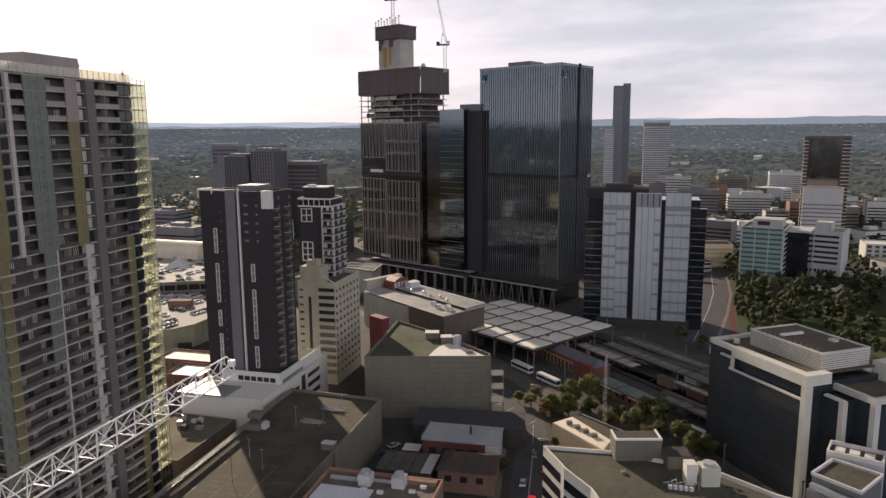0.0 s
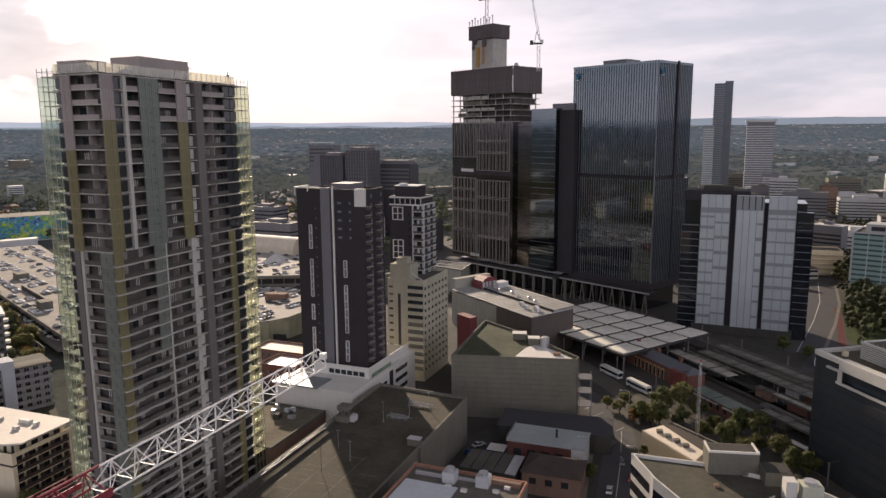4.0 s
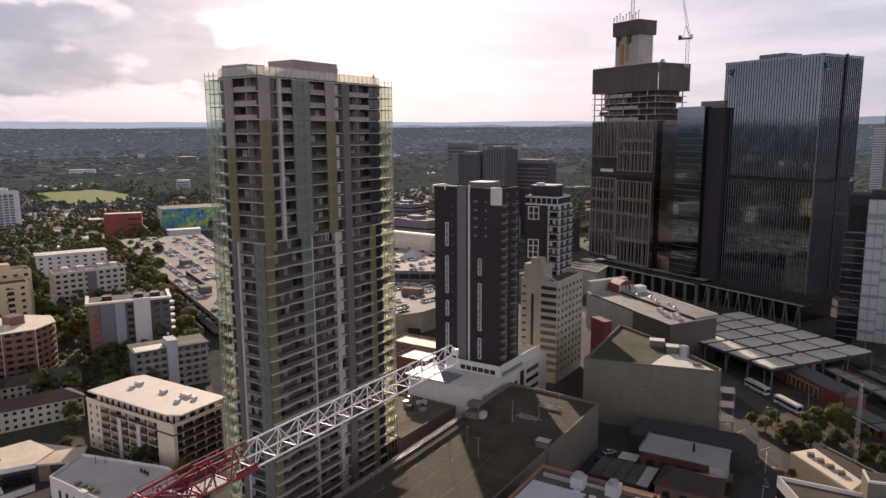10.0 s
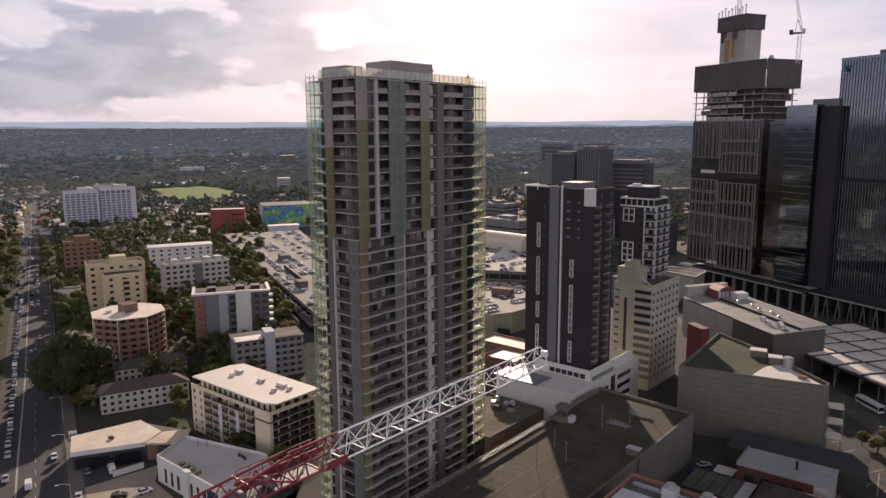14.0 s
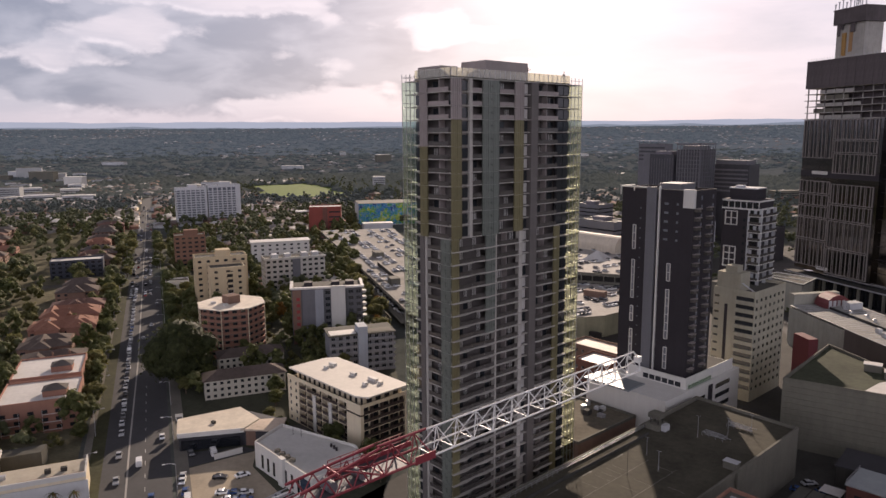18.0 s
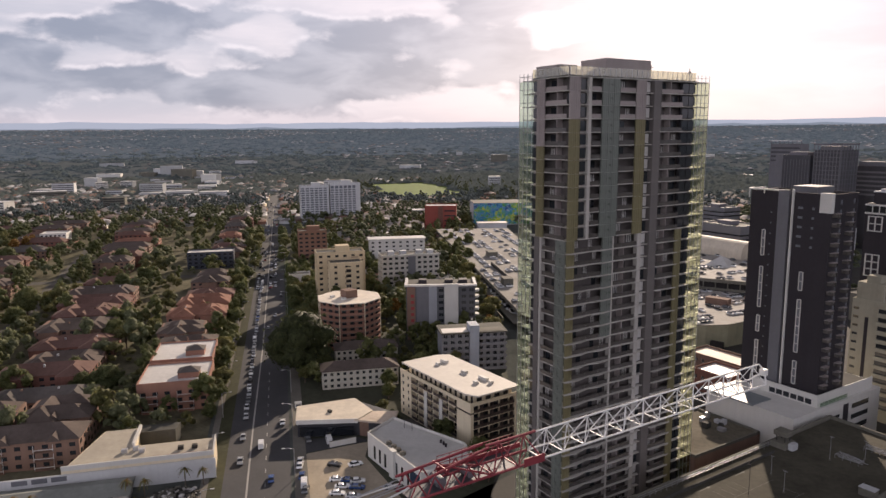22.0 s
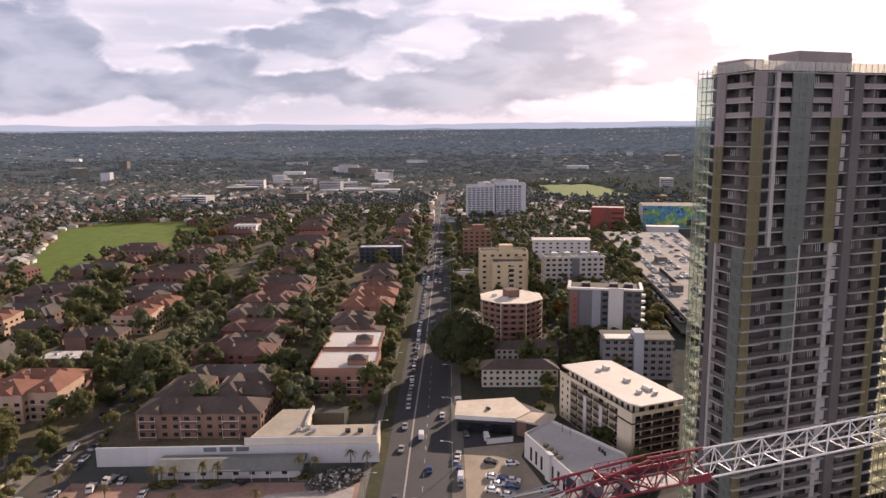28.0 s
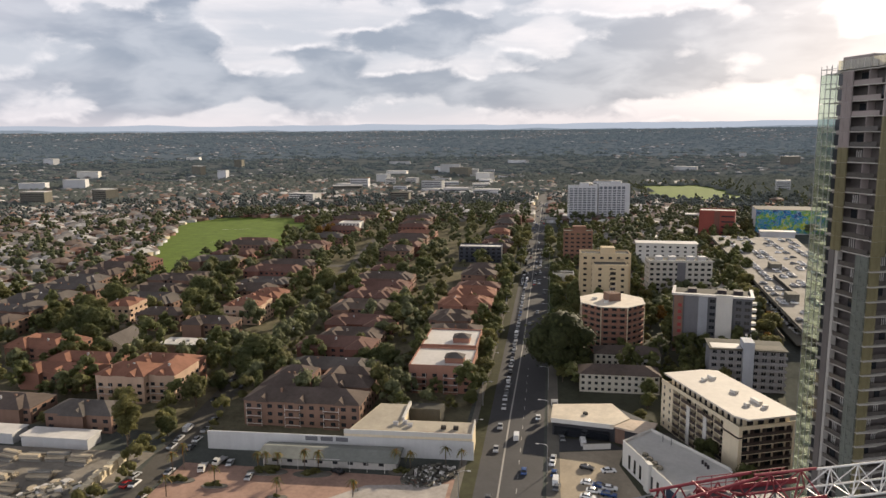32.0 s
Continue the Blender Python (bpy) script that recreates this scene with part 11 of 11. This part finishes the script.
# pale commercial buildings in the distance
rp = random.Random(31)
for k in range(84):
    az, r = rp.uniform(-34, 100), rp.uniform(1050, 2300)
    if k < 34:
        az, r = rp.uniform(60, 74), rp.uniform(1150, 1900)
    x, y = -r * math.sin(radians(az)), r * math.cos(radians(az))
    if not free(x, y):
        continue
    lx, ly, h = rp.uniform(18, 60), rp.uniform(12, 24), rp.choice((7, 9, 12, 16, 22))
    m, word = rp.choice(((WHITE, "white"), (PALE_GREY, "pale grey"), (CONCRETE, "concrete"), (SHADED_WHITE, "off-white")))
    root = thing("distant_block", x, y, terrain(r) - 0.5, rp.uniform(20, 70), "distant " + word + " flat-roofed block among trees", "building", "distant blocks")
    part("wall", Geo().box(0, lx, 0, ly, 0, h), m, root)
    part("roof", Geo().box(-0.3, lx + 0.3, -0.3, ly + 0.3, h, h + 0.6), ROOF_WHITE if k % 2 else ROOF_GREY, root)
    if h > 7 and r < 1500:
        for j in range(int(h / 3.2)):
            part("window_band", Geo().box(1.0, lx - 1.0, -0.1, -0.003, 1.5 + 3.2 * j, 2.7 + 3.2 * j), GLASS, root)

# ---- cars ----
CAR_COLOURS = (("white", (0.75, 0.75, 0.74)), ("silver", (0.42, 0.43, 0.44)), ("grey", (0.12, 0.125, 0.13)), ("black", (0.02, 0.02, 0.022)), ("red", (0.30, 0.02, 0.02)), ("blue", (0.03, 0.07, 0.20)))
TYRE = mat("tyre_rubber", (0.02, 0.02, 0.02), 0.9)
CAR_GLASS = mat("car_glass", (0.02, 0.022, 0.025), 0.05, 0, 1, 0.1, 0, 0, 0, 0.7)


def extrude_profile(pts, w, inset=0.0):
    """A side profile (x, z) extruded over the width; the upper points drawn in."""
    zs = [p[1] for p in pts]
    zmid = (min(zs) + max(zs)) / 2
    g = Geo()
    n = len(pts)
    g.v += [(x, -w + (inset if z > zmid else 0), z) for x, z in pts] + [(x, w - (inset if z > zmid else 0), z) for x, z in pts]
    g.f.append(tuple(range(n)))
    g.f.append(tuple(range(2 * n - 1, n - 1, -1)))
    g.f += [((i + 1) % n, i, n + i, n + (i + 1) % n) for i in range(n)]
    return g


CARS = {}


def car_template(word, rgb, van):
    m = mat("car_paint_" + word, rgb, 0.25, 0.15, 2.0, 0.05, 0, 0.03, 0, 0.6)
    if van:
        body = extrude_profile([(-2.5, 0.3), (2.5, 0.3), (2.5, 1.0), (2.0, 1.15), (1.3, 2.0), (-2.45, 2.05), (-2.5, 1.2)], 0.92, 0.08).mesh("body", m)
        cab = Geo().box(1.35, 1.9, -0.8, 0.8, 1.25, 1.75).box(-0.5, 1.2, -0.93, 0.93, 1.3, 1.75).mesh("windows", CAR_GLASS)
        roof = Geo().box(-2.3, 1.2, -0.8, 0.8, 2.04, 2.09).mesh("roof", m)
    else:
        body = extrude_profile([(-2.2, 0.32), (2.2, 0.32), (2.25, 0.62), (2.0, 0.82), (0.95, 0.95), (-1.6, 0.98), (-2.2, 0.9), (-2.28, 0.6)], 0.9, 0.06).mesh("body", m)
        cab = extrude_profile([(-1.75, 0.95), (1.05, 0.93), (0.3, 1.40), (-1.15, 1.42)], 0.82, 0.14).mesh("windows", CAR_GLASS)
        roof = extrude_profile([(-1.2, 1.40), (0.32, 1.38), (0.15, 1.46), (-1.0, 1.48)], 0.70, 0.05).mesh("roof", m)
    wheel = Geo().tube((0, -0.11, 0.32), (0, 0.11, 0.32), 0.32, 12).mesh("wheel", TYRE)
    return body, cab, roof, wheel


def car(x, y, turn, r, near, label_on, z=0.05):
    k = r.choices(range(6), (5, 4, 3, 2.4, 0.7, 0.8))[0]
    word, rgb = CAR_COLOURS[k]
    van = r.random() < 0.12 and k == 0
    key = (k, van)
    if key not in CARS:
        CARS[key] = car_template(word, rgb, van)
    body, cab, roof, wheel = CARS[key]
    ob = tagged(new("van" if van else "car", body), word + (" van " if van else " car ") + label_on, "van" if van else "car", "cars")
    ob.matrix_basis = pose(x, y, z, 0, 0, turn)
    part("glasshouse", cab, None, ob)
    if near:
        part("roof", roof, None, ob)
        for wx in (-1.4, 1.4):
            for wy in (-0.8, 0.8):
                part("wheel", wheel, None, ob, at=pose(wx, wy, 0))


rc = random.Random(9)
HWT = math.degrees(math.atan2(HW.y, HW.x))
s = 66.0
while s < 300:
    x, y = hw(s, -3.9 + rc.uniform(-0.2, 0.2))
    car(x, y, HWT + 180, rc, s < 100, "waiting in the queue on the highway")
    s += rc.uniform(6.6, 9.5)
for s, n in ((-18, 5.4), (-30, 5.2), (-4, 1.8), (16, 5.3), (40, 1.9), (58, 8.8), (-2, -4.0), (30, -4.2), (48, -4.1), (150, 5.2), (186, 2.0), (212, 5.6), (262, 8.8)):
    x, y = hw(s, n)
    car(x, y, HWT if n > 0 else HWT + 180, rc, s < 60, "driving on the highway")
for k in range(66):
    s, lane = rc.uniform(286, 440), rc.choice((-6.2, -3.3, 2.0, 5.2))
    x, y = hw(round(s / 7) * 7 + lane, lane)
    car(x, y, HWT, rc, False, "in heavy traffic on the highway")
for k in range(44):
    s, lane = rc.uniform(430, 900), rc.choice((-6.2, -3.3, 2.0, 5.2))
    x, y = hw(round(s / 8) * 8 + lane, lane)
    car(x, y, HWT, rc, False, "far along the highway")
# car lot by the showroom
for x, y, t in ((-173, 119.5, 140), (-170.5, 117.6, 140), (-164.5, 114, 140), (-160, 111.5, 140), (-157, 109.8, 140), (-163, 125, 40), (-158.5, 129.5, 70), (-152, 121.5, 45), (-149.8, 123, 45), (-155, 119.5, 45), (-150.5, 118, 45), (-147, 120.5, 45), (-144, 116.5, 45), (-148.5, 114.5, 45), (-184, 130.5, 150), (-178, 134.5, 150), (-140, 127, 60)):
    car(x, y, t + rc.uniform(-6, 6), rc, True, "parked on the pale car lot", 0.1)
# side street
for k in range(26):
    s = -30 + k * 8 + rc.uniform(-2, 2)
    n = -104 - 0.13 * max(s, 0)
    for off in (-3.2, 3.2):
        if rc.random() < 0.6:
            x, y = hw(s, n + off)
            car(x, y, HWT, rc, False, "parked along the side street")
for s, n, t in ((9.6, -85.2, 8), (8.3, -50.3, 60), (1.7, -75.6, 5), (-7.7, -109.2, -6), (-2.2, -109.9, -6)):
    x, y = hw(s, n)
    car(x, y, HWT + t, rc, True, "standing in the cleared yard", 0.12)
for x, y, t in ((26.5, 208, 80), (24.5, 221, 60), (21, 190, 80), (28, 198, 80), (-14, 212, 30), (-18, 215, 40), (-20, 209, 0)):
    car(x, y, t, rc, True, "in the street by the shops")
for (s, n), t in (((5.0, -91.9), 12), ((9.9, -88.7), -12)):
    ob = thing("flatbed_truck", *hw(s, n), 0.06, HWT + 180 + t, "white flatbed truck parked in the yard", "truck", "yard trucks")
    part("cab", extrude_profile([(0.9, 0.5), (2.8, 0.5), (2.8, 1.3), (2.5, 1.5), (2.2, 2.2), (0.9, 2.25)], 0.95, 0.06), WHITE, ob)
    part("windscreen", Geo().box(2.28, 2.55, -0.8, 0.8, 1.5, 2.05), CAR_GLASS, ob)
    part("tray", Geo().box(-2.8, 0.85, -1.0, 1.0, 0.8, 1.0).box(-2.8, 0.85, -1.0, -0.94, 1.0, 1.35).box(-2.8, 0.85, 0.94, 1.0, 1.0, 1.35), STEEL, ob)
    for wx in (-1.8, 1.9):
        for wy in (-0.8, 0.8):
            part("wheel", Geo().tube((wx, wy - 0.12, 0.38), (wx, wy + 0.12, 0.38), 0.38, 12), TYRE, ob)
ob = thing("red_van", 22.0, 178, 0.06, 72, "red van parked at the kerb", "van")
for nm, g, m in (("body", extrude_profile([(-2.8, 0.3), (2.8, 0.3), (2.8, 1.1), (2.2, 1.3), (1.5, 2.3), (-2.75, 2.3)], 1.0, 0.06), mat("car_paint_bright_red", (0.45, 0.02, 0.03), 0.3)), ("windows", Geo().box(1.6, 2.2, -0.85, 0.85, 1.35, 2.0), CAR_GLASS)):
    part(nm, g, m, ob)
for wx in (-1.8, 1.8):
    for wy in (-0.85, 0.85):
        part("wheel", Geo().tube((wx, wy - 0.12, 0.34), (wx, wy + 0.12, 0.34), 0.34, 12), TYRE, ob)


def bus(x, y, t, label):
    ob = thing("bus", x, y, 0.06, t, label, "bus", "buses")
    part("body", Geo().box(-6, 6, -1.25, 1.25, 0.4, 3.1), mat("bus_white", (0.62, 0.64, 0.66), 0.4), ob)
    part("window_strip", Geo().box(-5.7, 5.8, -1.28, 1.28, 1.5, 2.5).box(5.95, 6.03, -1.1, 1.1, 1.2, 2.6), CAR_GLASS, ob)
    part("roof", Geo().box(-5.8, 5.8, -1.15, 1.15, 3.1, 3.25), WHITE, ob)
    for wx in (-3.8, 3.8):
        for wy in (-1.1, 1.1):
            part("wheel", Geo().tube((wx, wy - 0.15, 0.48), (wx, wy + 0.15, 0.48), 0.48, 12), TYRE, ob)


bus(31, 289, -58, "white city bus at the station stop")
bus(40, 273, -58, "white and cream city bus at the station stop")
bus(122, 315, 65, "cream city bus turning by the tower")

# parked cars of the decks and lots: too many to count
def lot_rows(poly, z, seed, fill, ang, keep=0.8):
    r = random.Random(seed)
    xs, ys = [p[0] for p in poly], [p[1] for p in poly]
    c, s = math.cos(radians(ang)), math.sin(radians(ang))
    out = []
    cx, cy = sum(xs) / len(xs), sum(ys) / len(ys)
    for i in range(-40, 41):
        full = r.uniform(0.25, 1.15) * keep
        for j in range(-70, 71):
            u, v = i * 8.5 + (2.6 if i % 2 else 0), j * 2.7
            p = (cx + u * c - v * s, cy + u * s + v * c)
            if inside(p, poly) and r.random() < full * (0.3 if (i * 5 + j // 9) % 4 == 0 else 1.0):
                out.append((p[0], p[1], z))
    return out


lots = lot_rows([(-352, 405), (-222, 296), (-200, 315), (-262, 392), (-420, 540), (-470, 500)], 8.0, 1, 0.8, 51, 0.62) + lot_rows([(-200, 352), (-184, 334), (-164, 322), (-140, 318), (-122, 332), (-119, 398), (-142, 399), (-204, 385)], 9.55, 2, 0.8, -25, 0.75) + lot_rows([(-210, 393), (-146, 408), (-134, 466), (-152, 476), (-210, 492)], 15.05, 6, 0.8, -25, 0.45) \
    + lot_rows([(-520, 530), (-478, 500), (-430, 546), (-468, 596)], 0.3, 3, 0.8, 46, 0.6) + lot_rows([(-354, 398), (-214, 284), (-211, 287), (-351, 401)], 4.2, 4, 0.9, 51, 0.7)
cols = [[] for _ in range(4)]
for k, q in enumerate(lots):
    cols[(k * 7 + k // 5) % 4].append(q)
CB = extrude_profile([(-2.2, 0.2), (2.2, 0.2), (2.25, 0.62), (2.0, 0.82), (0.95, 0.95), (-1.6, 0.98), (-2.2, 0.9)], 0.9, 0.06)
CC = extrude_profile([(-1.75, 0.95), (1.05, 0.93), (0.3, 1.42), (-1.15, 1.45)], 0.82, 0.14)
for k, c in enumerate(cols):
    gb, gc = Geo(), Geo()
    r = random.Random(k)
    for x, y, z in c:
        a = radians(51 + r.uniform(-5, 5) if x < -230 else -25 + r.uniform(-6, 6))
        ca, sa = math.cos(a), math.sin(a)
        for src, dst in ((CB, gb), (CC, gc)):
            n = len(dst.v)
            dst.v += [(x + vx * ca - vy * sa, y + vx * sa + vy * ca, z + vz) for vx, vy, vz in src.v]
            dst.f += [tuple(n + i for i in f) for f in src.f]
    word, rgb = CAR_COLOURS[(0, 1, 2, 3)[k]]
    ob = solid("parked_cars", gb, mat("car_paint_" + word, rgb, 0.25, 0.15), "rows of " + word + " cars parked on the decks and lots", "cars", kind="stuff")
    part("window_strip", gc, CAR_GLASS, ob)


# ---- street lamps and signs ----
def street_lamp(x, y, turn, h=9.0):
    ob = thing("street_lamp", x, y, 0, turn, "tall grey street lamp with a curved arm", "street lamp", "street lamps")
    part("pole", Geo().tube((0, 0, 0), (0, 0, h), 0.11, 7, 0.07), STEEL, ob)
    part("arm", Geo().tube((0, 0, h), (1.4, 0, h + 0.5), 0.06, 6).tube((1.4, 0, h + 0.5), (2.8, 0, h + 0.5), 0.055, 6), STEEL, ob)
    part("lamp_head", Geo().box(2.6, 3.5, -0.18, 0.18, h + 0.42, h + 0.58), PALE_GREY, ob)


for s in range(-20, 420, 36):
    x, y = hw(s, 12.2)
    street_lamp(x, y, HWT + 90)
    x, y = hw(s + 16, -12.0)
    street_lamp(x, y, HWT - 90)
for x, y in ((30, 200), (16, 205), (33, 246), (15, 250)):
    street_lamp(x, y, 180)
ob = thing("pole_sign", *hw(62, 14.5), 0, 55.9, "white pole sign board by the shops", "sign")
part("post", Geo().box(-0.12, 0.12, -0.12, 0.12, 0, 4.2), WHITE, ob)
part("board", Geo().box(-1.2, 1.2, -0.15, 0.15, 3.6, 6.0), WHITE, ob)
part("panel", Geo().box(-0.9, 0.9, -0.18, -0.153, 3.9, 5.0), GREY_PANEL, ob)
